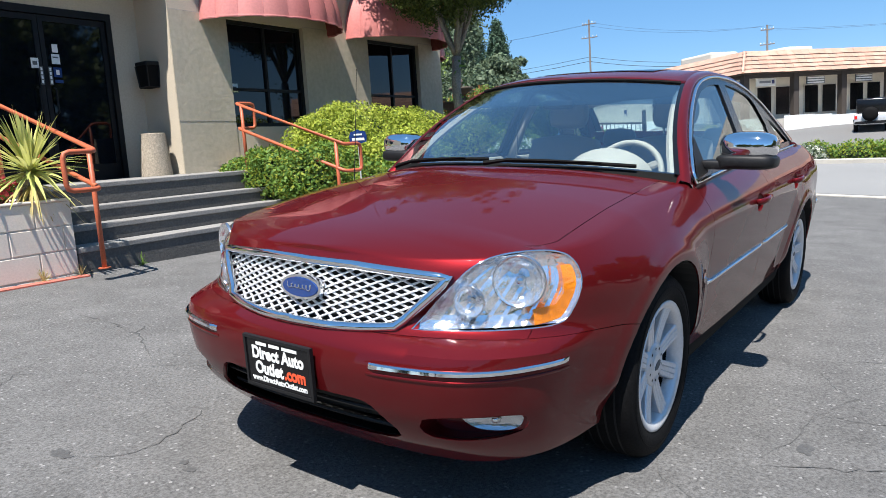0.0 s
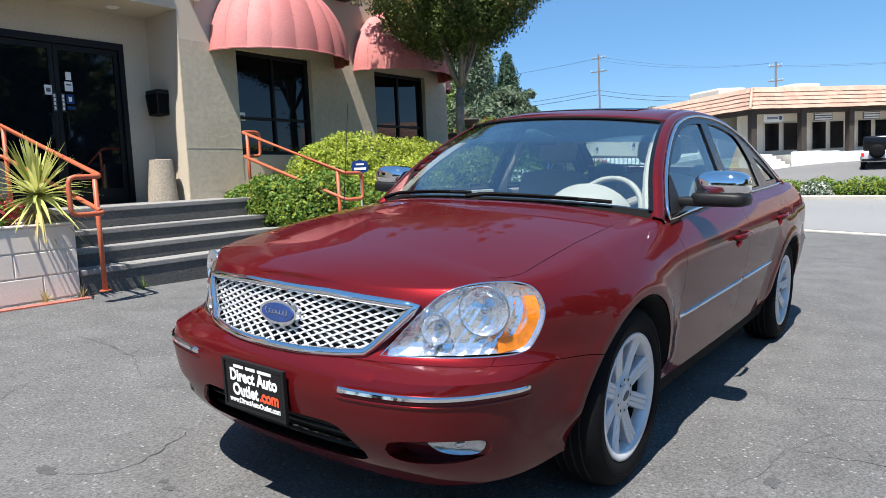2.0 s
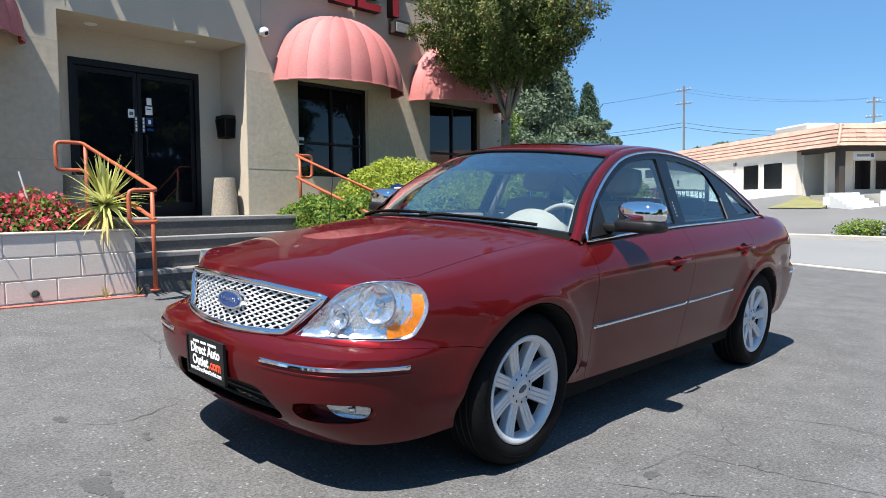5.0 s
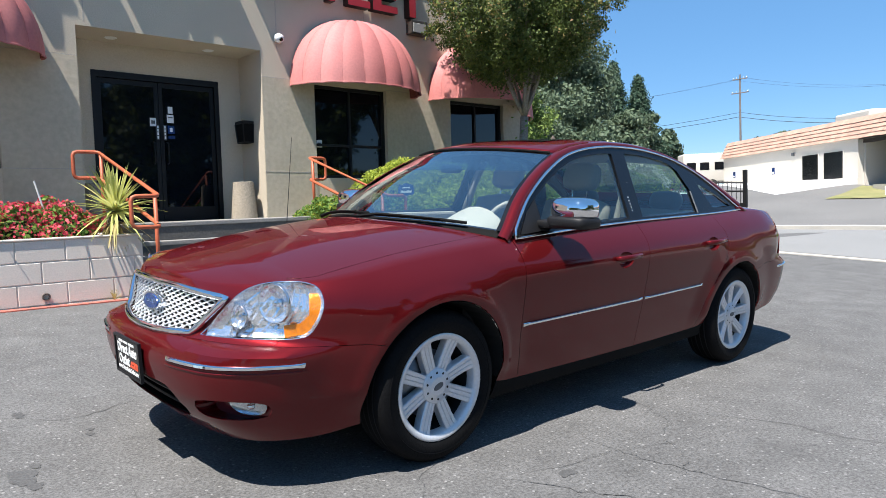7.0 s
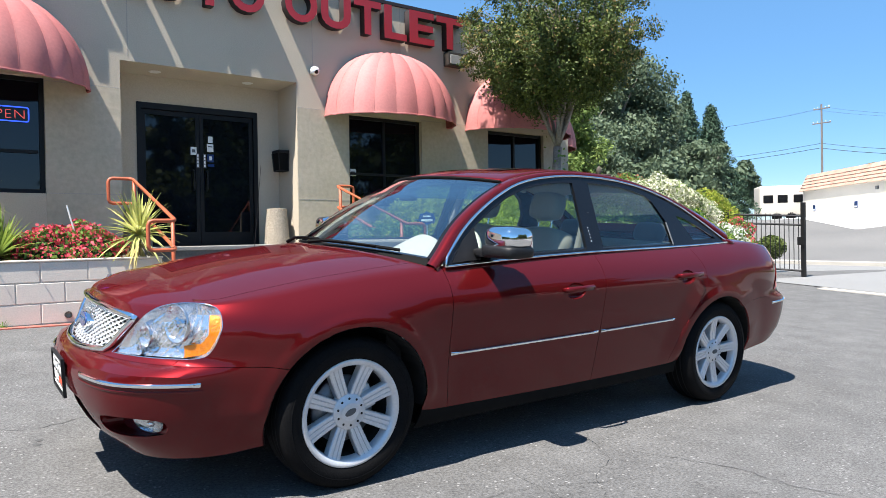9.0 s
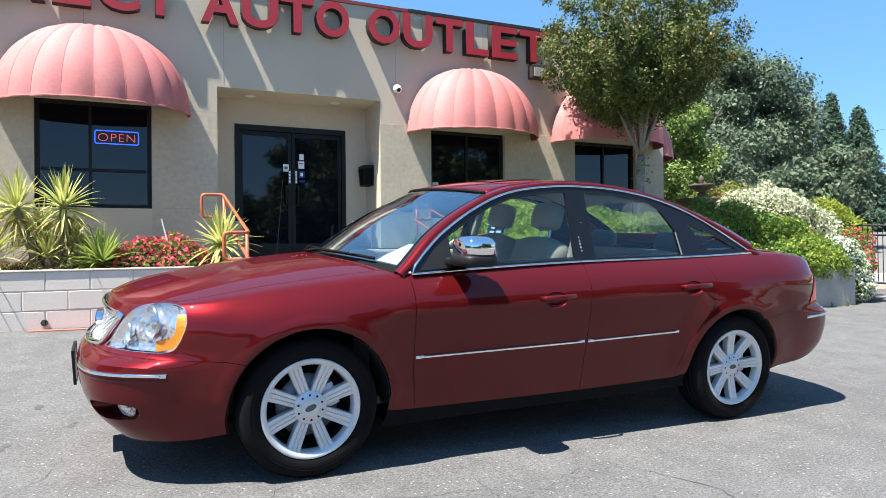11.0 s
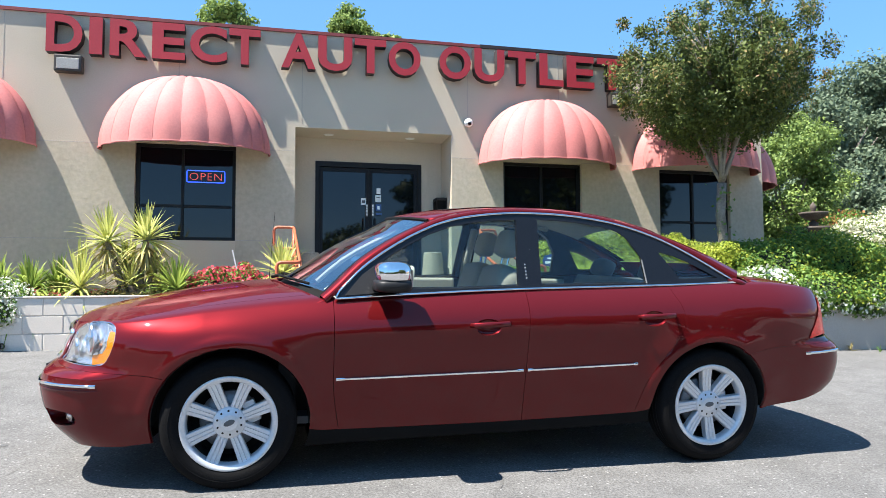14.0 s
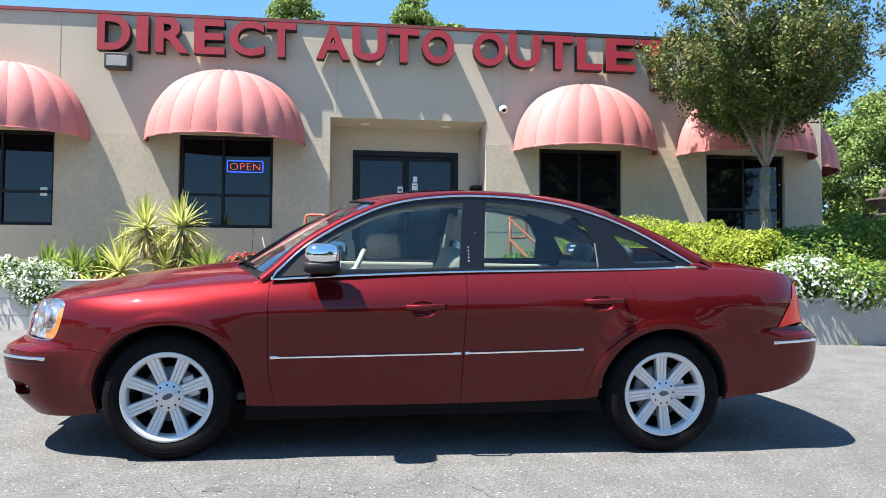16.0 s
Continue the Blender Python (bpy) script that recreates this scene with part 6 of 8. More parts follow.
def block_wall(name, label, x0, x1, y, top, block=(0.44, 0.213), cap=0.02, thick=0.20):
    """A low wall of painted concrete blocks in running bond, with recessed joints and a cap."""
    w = thing(name, label, "planter wall", kind="structure")
    part("core", box(x0, x1, y + 0.006, y + thick, 0.0, top - cap), M_JOINT, w)
    bl, bh = block
    rows = 4
    z = top - cap
    big = box(0, bl - 0.010, 0, 0.03, 0, bh - 0.010, 0.006, 1)
    base = part("block", big, M_BLOCK, w)
    me = base.data
    first = True
    for r in range(rows):
        z -= bh
        off = -bl / 2 if r % 2 else 0.0
        x = x0 + off
        while x < x1:
            xa, xb = max(x, x0), min(x + bl, x1)
            if xb - xa > 0.05:
                o = base if first else new("block", me)
                first = False
                o.parent = w
                o.matrix_basis = Matrix.Translation((xa + 0.004, y + random.uniform(-0.0015, 0.0015), z + 0.005)) @ Matrix.Diagonal(((xb - xa - 0.008) / (bl - 0.010), 1, 1, 1))
            x += bl
    part("cap", box(x0 - 0.01, x1 + 0.01, y - 0.012, y + thick + 0.01, top - cap, top, 0.006, 1), M_BLOCK, w, "painted cap course")
    return w


block_wall("planter_wall_front", "cream-painted concrete block planter wall", -9.02, 0.53, 4.44, 1.005)
end = thing("planter_wall_side", "cream-painted block end of the planter beside the steps", "planter wall", kind="structure")
part("wall", box(0.34, 0.53, 4.64, FY - 0.02, 0.1, 1.005, 0.006, 1), M_BLOCK, end)


def soil_height(x, y):
    return 0.90 + 0.05 * noise.noise((x * 1.3, y * 1.3, 0.3)) + 0.05 * smoothstep(4.6, 6.4, y)


sheet("planting_bed", steps_between([(-9, 0), (0.4, 0.3)]), steps_between([(4.6, 0), (6.49, 0.3)]), soil_height, M_SOIL, None, "dry brown soil and mulch in the planter")
for x in (-2.85, -1.55, -0.42):
    d = thing("drain_pipe", "short dark drain pipe end in the planter wall", "drain pipe", Matrix.Translation((x, 4.45, 0.43)))
    part("pipe", lathe([(0.026, 0.0), (0.036, 0.0), (0.036, 0.045), (0.026, 0.045), (0.026, 0.0)], 20, Matrix.Rotation(radians(90), 4, "X")), M_STONE, d)
    part("bore", lathe([(0.0, 0.006), (0.027, 0.006)], 20, Matrix.Rotation(radians(90), 4, "X")), M_DARK, d)


def east_soil(x, y):
    return 0.66 + 0.50 * smoothstep(3.6, 6.4, y) + 0.05 * noise.noise((x, y, 1.1)) - 0.30 * smoothstep(9.2, 11.0, x) * (1 - smoothstep(4.5, 7, y))


sheet("planting_bank", steps_between([(3.66, 0), (11.6, 0.35)]), steps_between([(3.5, 0), (11, 0.35)]), east_soil, M_SOIL, None, "planted soil bank beside the building")
ret = thing("retaining_wall", "low pale rendered concrete retaining wall", "retaining wall", kind="structure")
rv = []
for x, y, top in ((3.64, 4.42, 0.80), (3.64, 3.42, 0.78), (5.0, 3.36, 0.76), (7.0, 3.34, 0.75), (9.0, 3.32, 0.74), (10.33, 3.36, 0.73), (10.48, 4.60, 0.72)):
    rv.append((x, y, top))
verts = []
for i, (x, y, top) in enumerate(rv):
    dx, dy = (0.14, 0.0) if i < 1 else ((0.14, 0.14) if i == 1 else ((-0.16, 0.0) if i == 6 else ((-0.14, 0.16) if i == 5 else (0.0, 0.16))))
    verts += [(x, y, -0.1), (x, y + 0.0, top), (x + dx, y + dy, top), (x + dx, y + dy, -0.1)]
faces = [(i * 4 + j, (i + 1) * 4 + j, (i + 1) * 4 + j + 1, i * 4 + j + 1) for i in range(len(rv) - 1) for j in range(3)]
faces += [(0, 1, 2, 3), tuple(len(verts) - 4 + k for k in (3, 2, 1, 0))]
mesh_part("wall", verts, faces, M_CONCRETE, ret)


def handrail(top, low, side, foot_z, label):
    """A painted pipe rail: two sloping bars joined at both ends by loops that turn sideways, on two posts."""
    h = thing("handrail", label, "handrail")
    tp, lo, sd, dn = Vector(top), Vector(low), Vector((side, 0, 0)), Vector((0, 0, -0.31))
    loop = [tp, tp + sd, tp + sd + dn, tp + dn, lo + dn, lo + dn + sd, lo + sd, lo]
    pts = []
    for i, p in enumerate(loop):
        a, b = (loop[i - 1] - p).normalized() * 0.05, (loop[(i + 1) % 8] - p).normalized() * 0.05
        pts += [p + a, p + (a + b) * 0.45, p + (a + b) * 0.28, p + (a + b) * 0.45 * 0.99, p + b]
        del pts[-2], pts[-3]
    part("bar", tube(pts, 0.021, 10, closed=True), M_RAIL, h, "", True)
    d = (lo - tp).normalized()
    for p, fz in ((tp + d * 0.10, foot_z[0]), (lo - d * 0.12, foot_z[1])):
        part("post", tube([Vector((p.x, p.y, fz)), Vector((p.x, p.y, p.z - 0.005))], 0.021, 10), M_RAIL, h, "", True)
        part("flange", lathe([(0.05, 0.0), (0.05, 0.008), (0.0, 0.008)], 16, Matrix.Translation((p.x, p.y, fz))), M_RAIL, h)
    return h


handrail((0.52, 5.74, 1.97), (0.55, 3.93, 1.385), -0.28, (0.985, 0.40), "orange-red painted pipe handrail beside the steps")
handrail((3.30, 5.56, 1.94), (3.44, 3.90, 1.335), 0.28, (LAND, 0.40), "orange-red painted pipe handrail half hidden in the shrub")


def ash_bin(x, y):
    b = thing("concrete_planter_bin", "tapered exposed-aggregate concrete bin by the doors", "litter bin", Matrix.Translation((x, y, LAND)), "aggregate bins")
    part("body", lathe([(0.0, 0.0), (0.195, 0.0), (0.195, 0.03), (0.155, 0.545), (0.148, 0.552), (0.115, 0.552), (0.11, 0.50), (0.0, 0.50)], 28), M_AGGREGATE, b)
    return b


ash_bin(2.84, 6.72)
ash_bin(0.80, 6.80)


# ---- wall fittings ----
lan = thing("wall_lantern", "black iron wall lantern in the entrance recess", "wall lamp", Matrix.Translation((RX1, 6.94, 2.57)) @ Matrix.Diagonal((0.95, 1.25, 1.0, 1)))
part("cap", box(-0.20, 0.0, -0.11, 0.11, -0.02, 0.03, 0.01, 1), M_IRON, lan)
bm = bmesh.new()
cage = [(-0.195, -0.105, -0.02), (-0.01, -0.105, -0.02), (-0.01, 0.105, -0.02), (-0.195, 0.105, -0.02), (-0.175, -0.085, -0.30), (-0.015, -0.085, -0.30), (-0.015, 0.085, -0.30), (-0.175, 0.085, -0.30)]
for a, b in ((0, 4), (1, 5), (2, 6), (3, 7), (4, 5), (5, 6), (6, 7), (7, 4)):
    add_tube(bm, [cage[a], cage[b]], 0.010, 5)
part("cage", bm, M_IRON, lan)
mesh_part("glazing", [(x * 0.96 - 0.004, y * 0.92, z) for x, y, z in cage], [(0, 1, 5, 4), (1, 2, 6, 5), (2, 3, 7, 6), (3, 0, 4, 7), (4, 5, 6, 7)], M_SILL, lan, "blackened lantern sides")

for x in (-2.72, 6.15):
    fl = thing("floodlight", "bronze wall floodlight under the sign letters", "floodlight", TILT_B @ Matrix.Translation((x, FY, 4.40)), "wall floodlights")
    part("housing", box(-0.19, 0.19, -0.17, -0.01, -0.15, 0.10, 0.02, 2), M_BRONZE, fl)
    part("lens", box(-0.150, 0.150, -0.178, -0.168, -0.115, 0.045, 0.004, 1), M_FROST, fl, "frosted grey lens")
    part("bracket", box(-0.03, 0.03, -0.02, 0.0, -0.05, 0.05), M_GREYTRIM, fl)
cctv = thing("security_camera", "small white dome security camera on the wall", "security camera", TILT_B @ Matrix.Translation((3.40, FY, 3.84)) @ Matrix.Scale(1.4, 4))
part("mount", box(-0.035, 0.035, -0.05, 0.0, -0.035, 0.035, 0.01, 2), M_WHITE, cctv)
part("dome", lathe([(0.05, 0.0), (0.05, 0.03), (0.035, 0.055), (0.0, 0.065)], 20, Matrix.Translation((0, -0.045, 0.0)) @ Matrix.Rotation(radians(115), 4, "X")), M_WHITE, cctv, "", True)
part("eye", lathe([(0.022, 0.066), (0.0, 0.072)], 16, Matrix.Translation((0, -0.045, 0.0)) @ Matrix.Rotation(radians(115), 4, "X")), M_GLOSSBLACK, cctv)


def sticker(x0, x1, z0, z1, y, mat, label, bars=()):
    s = thing("notice_sticker", label, "sticker", TILT_B)
    part("sheet", box(x0, x1, y - 0.002, y, z0, z1), mat, s)
    for a, b, c, d, m in bars:
        part("printed_bar", box(x0 + (x1 - x0) * a, x0 + (x1 - x0) * b, y - 0.0035, y - 0.0015, z0 + (z1 - z0) * c, z0 + (z1 - z0) * d), m, s)
    return s


yg = RB + 0.022
sticker(1.70, 1.79, 2.50, 2.62, yg, M_WHITE, "white notice sticker on the door glass", ((0.2, 0.8, 0.3, 0.7, M_GREYTRIM),))
sticker(1.95, 2.05, 2.56, 2.68, yg, M_WHITE, "white notice sheet on the door glass", ((0.15, 0.85, 0.6, 0.75, M_GREYTRIM),))
sticker(1.955, 2.055, 2.40, 2.52, yg, M_BLUE, "blue accessible entrance sticker on the door glass", ((0.3, 0.7, 0.25, 0.75, M_WHITE),))
sticker(1.97, 2.04, 2.70, 2.80, yg, M_WHITE, "small white label on the door glass")
sticker(1.96, 2.06, 2.33, 2.37, yg, M_BLUE, "narrow blue label on the door glass")
for x in (1.80, 1.905):
    op = sticker(x - 0.022, x + 0.022, 2.30, 2.52, yg - 0.025, M_GREYTRIM, "upright push label beside the door handle", ((0.25, 0.75, 0.08, 0.25, M_WHITE), (0.25, 0.75, 0.32, 0.5, M_WHITE), (0.25, 0.75, 0.56, 0.72, M_WHITE), (0.25, 0.75, 0.78, 0.94, M_WHITE)))
sticker(4.10, 4.21, 2.22, 2.34, FY + 0.108, M_WHITE, "white notice sticker on the window", ((0.2, 0.8, 0.35, 0.65, M_GREYTRIM),))
sticker(-3.90, -3.79, 2.27, 2.40, FY + 0.108, M_WHITE, "white notice sticker on the window", ((0.2, 0.8, 0.35, 0.65, M_GREYTRIM),))

M_NEONRED = material("neon_red", (0.6, 0.1, 0.06), 0.4, emission=(1.0, 0.10, 0.09, 0.30))
M_NEONBLUE = material("neon_blue", (0.05, 0.12, 0.7), 0.4, emission=(0.03, 0.09, 1.0, 0.8))
neon = thing("open_sign", "lit neon open sign hanging inside the window", "neon sign", TILT_B @ Matrix.Translation((-0.79, FY + 0.095, 2.80)))
pts = []
for cx, cz, a0 in ((0.255, 0.065, 0), (-0.255, 0.065, 90), (-0.255, -0.065, 180), (0.255, -0.065, 270)):
    pts += [(cx + 0.025 * math.cos(radians(a0 + q)), 0, cz + 0.025 * math.sin(radians(a0 + q))) for q in (0, 30, 60, 90)]
part("border_tube", tube(pts, 0.008, 6, closed=True), M_NEONBLUE, neon, "blue neon border")
me = words("OPEN", 0.165, 0.004, spacing=1.08, offset=-0.0035)
me.transform(Matrix.Translation((0, 0, -0.058)) @ Matrix.Rotation(radians(90), 4, "X") @ Matrix.Diagonal((1.12, 1, 1, 1)))
me.materials.clear()
me.materials.append(M_NEONRED)
o = new("lettering", me)
o.parent = neon
part("backing", box(-0.29, 0.29, 0.006, 0.010, -0.10, 0.10), M_GLOSSBLACK, neon)


# ---- plants ----
RNG = np.random.default_rng(7)


def leaf_mesh(name, pos, nrm, size, mat, parent=None, label="", slim=0.5, jitter=0.7, roll=True):
    """Many small folded leaves at points, facing roughly along the normals."""
    n = len(pos)
    pos, nrm = np.asarray(pos, float), np.asarray(nrm, float)
    d = nrm + RNG.normal(0, jitter, (n, 3))
    d /= np.linalg.norm(d, axis=1, keepdims=True) + 1e-9
    a = np.cross(d, RNG.normal(0, 1, (n, 3)))
    a /= np.linalg.norm(a, axis=1, keepdims=True) + 1e-9
    b = np.cross(d, a)
    s = size * RNG.uniform(0.65, 1.3, (n, 1))
    tip, tail = pos + a * s, pos - a * s
    l, r = pos + b * s * slim + d * s * 0.18, pos - b * s * slim + d * s * 0.18
    verts = np.stack([tail, r, tip, l], 1).reshape(-1, 3)
    me = bpy.data.meshes.new(name)
    me.vertices.add(4 * n)
    me.vertices.foreach_set("co", verts.ravel())
    me.loops.add(4 * n)
    me.loops.foreach_set("vertex_index", np.arange(4 * n, dtype=np.int32))
    me.polygons.add(n)
    me.polygons.foreach_set("loop_start", np.arange(0, 4 * n, 4, dtype=np.int32))
    me.materials.append(mat)
    me.update(calc_edges=True)
    ob = new(name, me)
    if parent:
        ob.parent = parent
    if label:
        ob["label"] = label
    return ob


def blob_points(blobs, n, inner=0.75, flat_bottom=None):
    """Points in the outer part of a heap of ellipsoids (x, y, z, rx, ry, rz), with outward directions."""
    vol = np.array([(b[3] * b[4] + b[3] * b[5] + b[4] * b[5]) for b in blobs])
    pick = RNG.choice(len(blobs), n, p=vol / vol.sum())
    d = RNG.normal(0, 1, (n, 3))
    d /= np.linalg.norm(d, axis=1, keepdims=True)
    B = np.array(blobs)[pick]
    rad = RNG.uniform(inner, 1.06, (n, 1))
    p = B[:, :3] + d * B[:, 3:] * rad
    nrm = d / B[:, 3:]
    nrm /= np.linalg.norm(nrm, axis=1, keepdims=True)
    keep = np.ones(n, bool)
    for b in blobs:
        q = (p - np.array(b[:3])) / np.array(b[3:])
        keep &= (q**2).sum(1) > 0.42
    if flat_bottom is not None:
        keep &= p[:, 2] > flat_bottom
    return p[keep], nrm[keep]


def shrub(name, label, blobs, n, size, mat, low, second=None, share=0.0, slim=0.5, stem=True, lumps=26):
    """A shrub: a heap of leafy lumps with an uneven outline over a core coloured as dark as the shade inside."""
    s = thing(name, label, "shrub")
    more = list(blobs)
    for b in blobs:
        for _ in range(lumps // max(1, len(blobs)) + 2):
            d = RNG.normal(0, 1, 3)
            d[2] = abs(d[2]) * 0.8 - 0.1
            d /= np.linalg.norm(d)
            k = RNG.uniform(0.16, 0.34)
            c = np.array(b[:3]) + d * np.array(b[3:]) * RNG.uniform(0.82, 0.98)
            more.append((*c, *(np.array(b[3:]).mean() * k * RNG.uniform(0.7, 1.3, 3))))
    p, nr = blob_points(more, n, 0.7, low)
    m = int(len(p) * (1 - share))
    leaf_mesh("foliage", p[:m], nr[:m], size, mat, s, "", slim)
    if second is not None:
        leaf_mesh("blossom" if share < 0.45 else "pale_foliage", p[m:] + nr[m:] * size * 0.7, nr[m:], size * 0.8, second, s, "", 0.8)
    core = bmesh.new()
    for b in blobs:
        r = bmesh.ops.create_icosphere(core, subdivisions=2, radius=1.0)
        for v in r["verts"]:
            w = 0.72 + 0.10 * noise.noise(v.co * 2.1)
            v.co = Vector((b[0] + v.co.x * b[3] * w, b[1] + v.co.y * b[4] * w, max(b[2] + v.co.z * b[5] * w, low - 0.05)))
    tagged(part("core", core, M_SHADE, s, "dark core standing in for the shade inside the shrub"), "dark core standing in for the shade inside the shrub", "", "", "stuff") if len(blobs) > 1 else part("core", core, M_SHADE, s)
    return s


# near-black green: the shade between leaves, put into the core's colour
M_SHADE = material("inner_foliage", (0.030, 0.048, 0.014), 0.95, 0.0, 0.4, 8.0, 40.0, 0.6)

shrub("yellow_green_shrub", "rounded bright yellow-green shrub beside the steps",
      [(4.65, 5.25, 1.22, 0.80, 0.65, 0.58), (5.2, 5.3, 1.38, 1.0, 0.75, 0.55), (6.05, 5.05, 1.32, 0.95, 0.75, 0.50), (5.1, 4.35, 1.05, 0.8, 0.5, 0.45), (6.6, 4.5, 1.25, 0.7, 0.6, 0.42)],
      80000, 0.024, L_BRIGHT, 0.70, L_LIME, 0.45, 0.5)
shrub("green_shrub", "dense mid-green shrub at the foot of the handrail",
      [(3.78, 5.75, 0.98, 0.50, 0.45, 0.32), (3.48, 5.08, 1.00, 0.42, 0.42, 0.37), (3.52, 4.52, 0.92, 0.46, 0.40, 0.40), (4.05, 4.9, 0.95, 0.5, 0.5, 0.42), (4.62, 4.20, 0.82, 0.72, 0.42, 0.36)],
      50000, 0.025, L_LIME, 0.62, L_MID, 0.55, 0.5)
shrub("ground_cover_hedge", "dark green spreading hedge draping over the wall",
      [(7.5, 4.5, 1.22, 1.0, 0.9, 0.52), (8.5, 4.5, 1.32, 1.0, 0.9, 0.53), (9.2, 4.4, 1.20, 0.8, 0.8, 0.48), (7.6, 3.58, 0.90, 0.9, 0.40, 0.34), (8.6, 3.58, 0.86, 0.8, 0.40, 0.34), (8.0, 5.3, 1.30, 1.4, 0.7, 0.45)],
      62000, 0.027, L_MID, 0.42, L_LIME, 0.25, 0.55)
shrub("bright_ground_cover", "sunny yellow-green ground cover spilling over the wall's end",
      [(9.55, 4.1, 1.02, 0.70, 0.65, 0.46), (10.0, 3.95, 0.86, 0.50, 0.55, 0.40), (9.5, 3.6, 0.80, 0.65, 0.38, 0.34), (10.05, 3.6, 0.72, 0.35, 0.32, 0.30)],
      30000, 0.026, L_LIME, 0.45, L_MID, 0.35, 0.55)
shrub("white_flower_vine", "trailing white-flowered vine over the retaining wall",
      [(6.75, 3.55, 0.95, 0.55, 0.30, 0.34), (7.35, 3.38, 0.78, 0.35, 0.16, 0.22), (8.3, 3.34, 0.72, 0.6, 0.12, 0.14)],
      6000, 0.034, L_MID, 0.16, L_WHITE, 0.44, 0.6, lumps=14)
shrub("white_flower_cascade", "white-flowered vine falling past the end of the wall",
      [(10.50, 3.80, 1.0, 0.32, 0.34, 0.26), (10.75, 3.75, 0.70, 0.32, 0.30, 0.30), (10.85, 3.68, 0.38, 0.30, 0.26, 0.28)],
      9000, 0.024, L_MID, 0.08, L_WHITE, 0.58, 0.65, lumps=14)
shrub("white_blossom_shrub", "large mounded shrub covered in white blossom",
      [(11.6, 6.3, 1.76, 1.05, 0.85, 0.60), (12.4, 6.1, 1.48, 0.9, 0.75, 0.50)],
      30000, 0.028, L_CREAM, 0.5, L_FARLIGHT, 0.30, 0.6)
shrub("olive_shrub", "olive-yellow shrub behind the iron gate", [(13.6, 6.6, 1.45, 1.0, 0.9, 0.70), (14.7, 7.0, 1.35, 0.9, 0.8, 0.6)], 16000, 0.035, L_LIME, 0.3, L_BRONZE, 0.03)
shrub("orange_bloom_shrub", "low shrub with orange-red blooms near the gate", [(11.85, 4.5, 0.98, 0.45, 0.4, 0.40), (11.4, 4.2, 0.72, 0.4, 0.4, 0.35)], 6000, 0.028, L_MID, 0.1, L_RED, 0.3)
shrub("flame_top_shrub", "tall shrub with reddish tips behind the blossom", [(11.6, 7.3, 1.9, 0.9, 0.7, 0.55)], 6000, 0.035, L_MID, 0.6, L_BRONZE, 0.3)
shrub("red_flower_shrub", "low shrub thick with red flowers in the planter", [(-0.52, 4.95, 1.06, 0.38, 0.32, 0.26), (-0.10, 4.85, 1.05, 0.32, 0.28, 0.26), (-0.32, 5.25, 1.10, 0.44, 0.3, 0.26)], 9000, 0.026, L_MID, 0.90, L_RED, 0.52, 0.65, lumps=22)
shrub("white_flower_shrub", "white-flowered trailing shrub on the planter edge", [(-3.05, 4.70, 0.98, 0.45, 0.34, 0.26), (-3.55, 4.75, 1.0, 0.5, 0.36, 0.28), (-2.95, 4.45, 0.82, 0.28, 0.16, 0.20)], 9000, 0.022, L_MID, 0.62, L_WHITE, 0.55, 0.65, lumps=14)
shrub("low_mixed_plants", "low dry mixed plants along the planter bed", [(-1.9, 5.3, 0.98, 0.5, 0.3, 0.10), (-2.6, 5.0, 0.97, 0.4, 0.3, 0.10), (0.1, 5.6, 1.0, 0.25, 0.3, 0.12), (-1.2, 5.1, 0.97, 0.4, 0.25, 0.10)], 5000, 0.024, L_DRY, 0.9, L_RED, 0.12, 0.4, lumps=10)


def rosette(parent, center, n, length, width, low=-25, high=88, mat=L_YUCCA, lean=(0, 0, 0), droop=0.25, name="blade_burst"):
    """A burst of sword leaves, each a tapering folded strip that droops towards its tip."""
    verts, faces = [], []
    for _ in range(n):
        az = RNG.uniform(0, 2 * math.pi)
        el = math.radians(low + (high - low) * RNG.uniform(0, 1) ** 0.8)
        L = length * RNG.uniform(0.7, 1.12)
        d = Vector((math.cos(az) * math.cos(el), math.sin(az) * math.cos(el), math.sin(el)))
        d = (d + Vector(lean)).normalized()
        side = d.cross(Vector((0, 0, 1)))
        side = side.normalized() if side.length > 0.05 else Vector((1, 0, 0))
        up = side.cross(d)
        i0 = len(verts)
        for k in range(6):
            t = k / 5
            c = Vector(center) + d * (L * t) - Vector((0, 0, 1)) * droop * L * t**2.4 * max(0.15, math.cos(el))
            w = width * (0.55 + 0.75 * t - 1.25 * t * t) if k < 5 else 0.001
            w = max(w, 0.0015)
            verts += [c - side * w, c - up * w * 0.35, c + side * w]
        for k in range(5):
            a = i0 + k * 3
            faces += [(a, a + 1, a + 4, a + 3), (a + 1, a + 2, a + 5, a + 4)]
    return mesh_part(name, verts, faces, mat, parent)


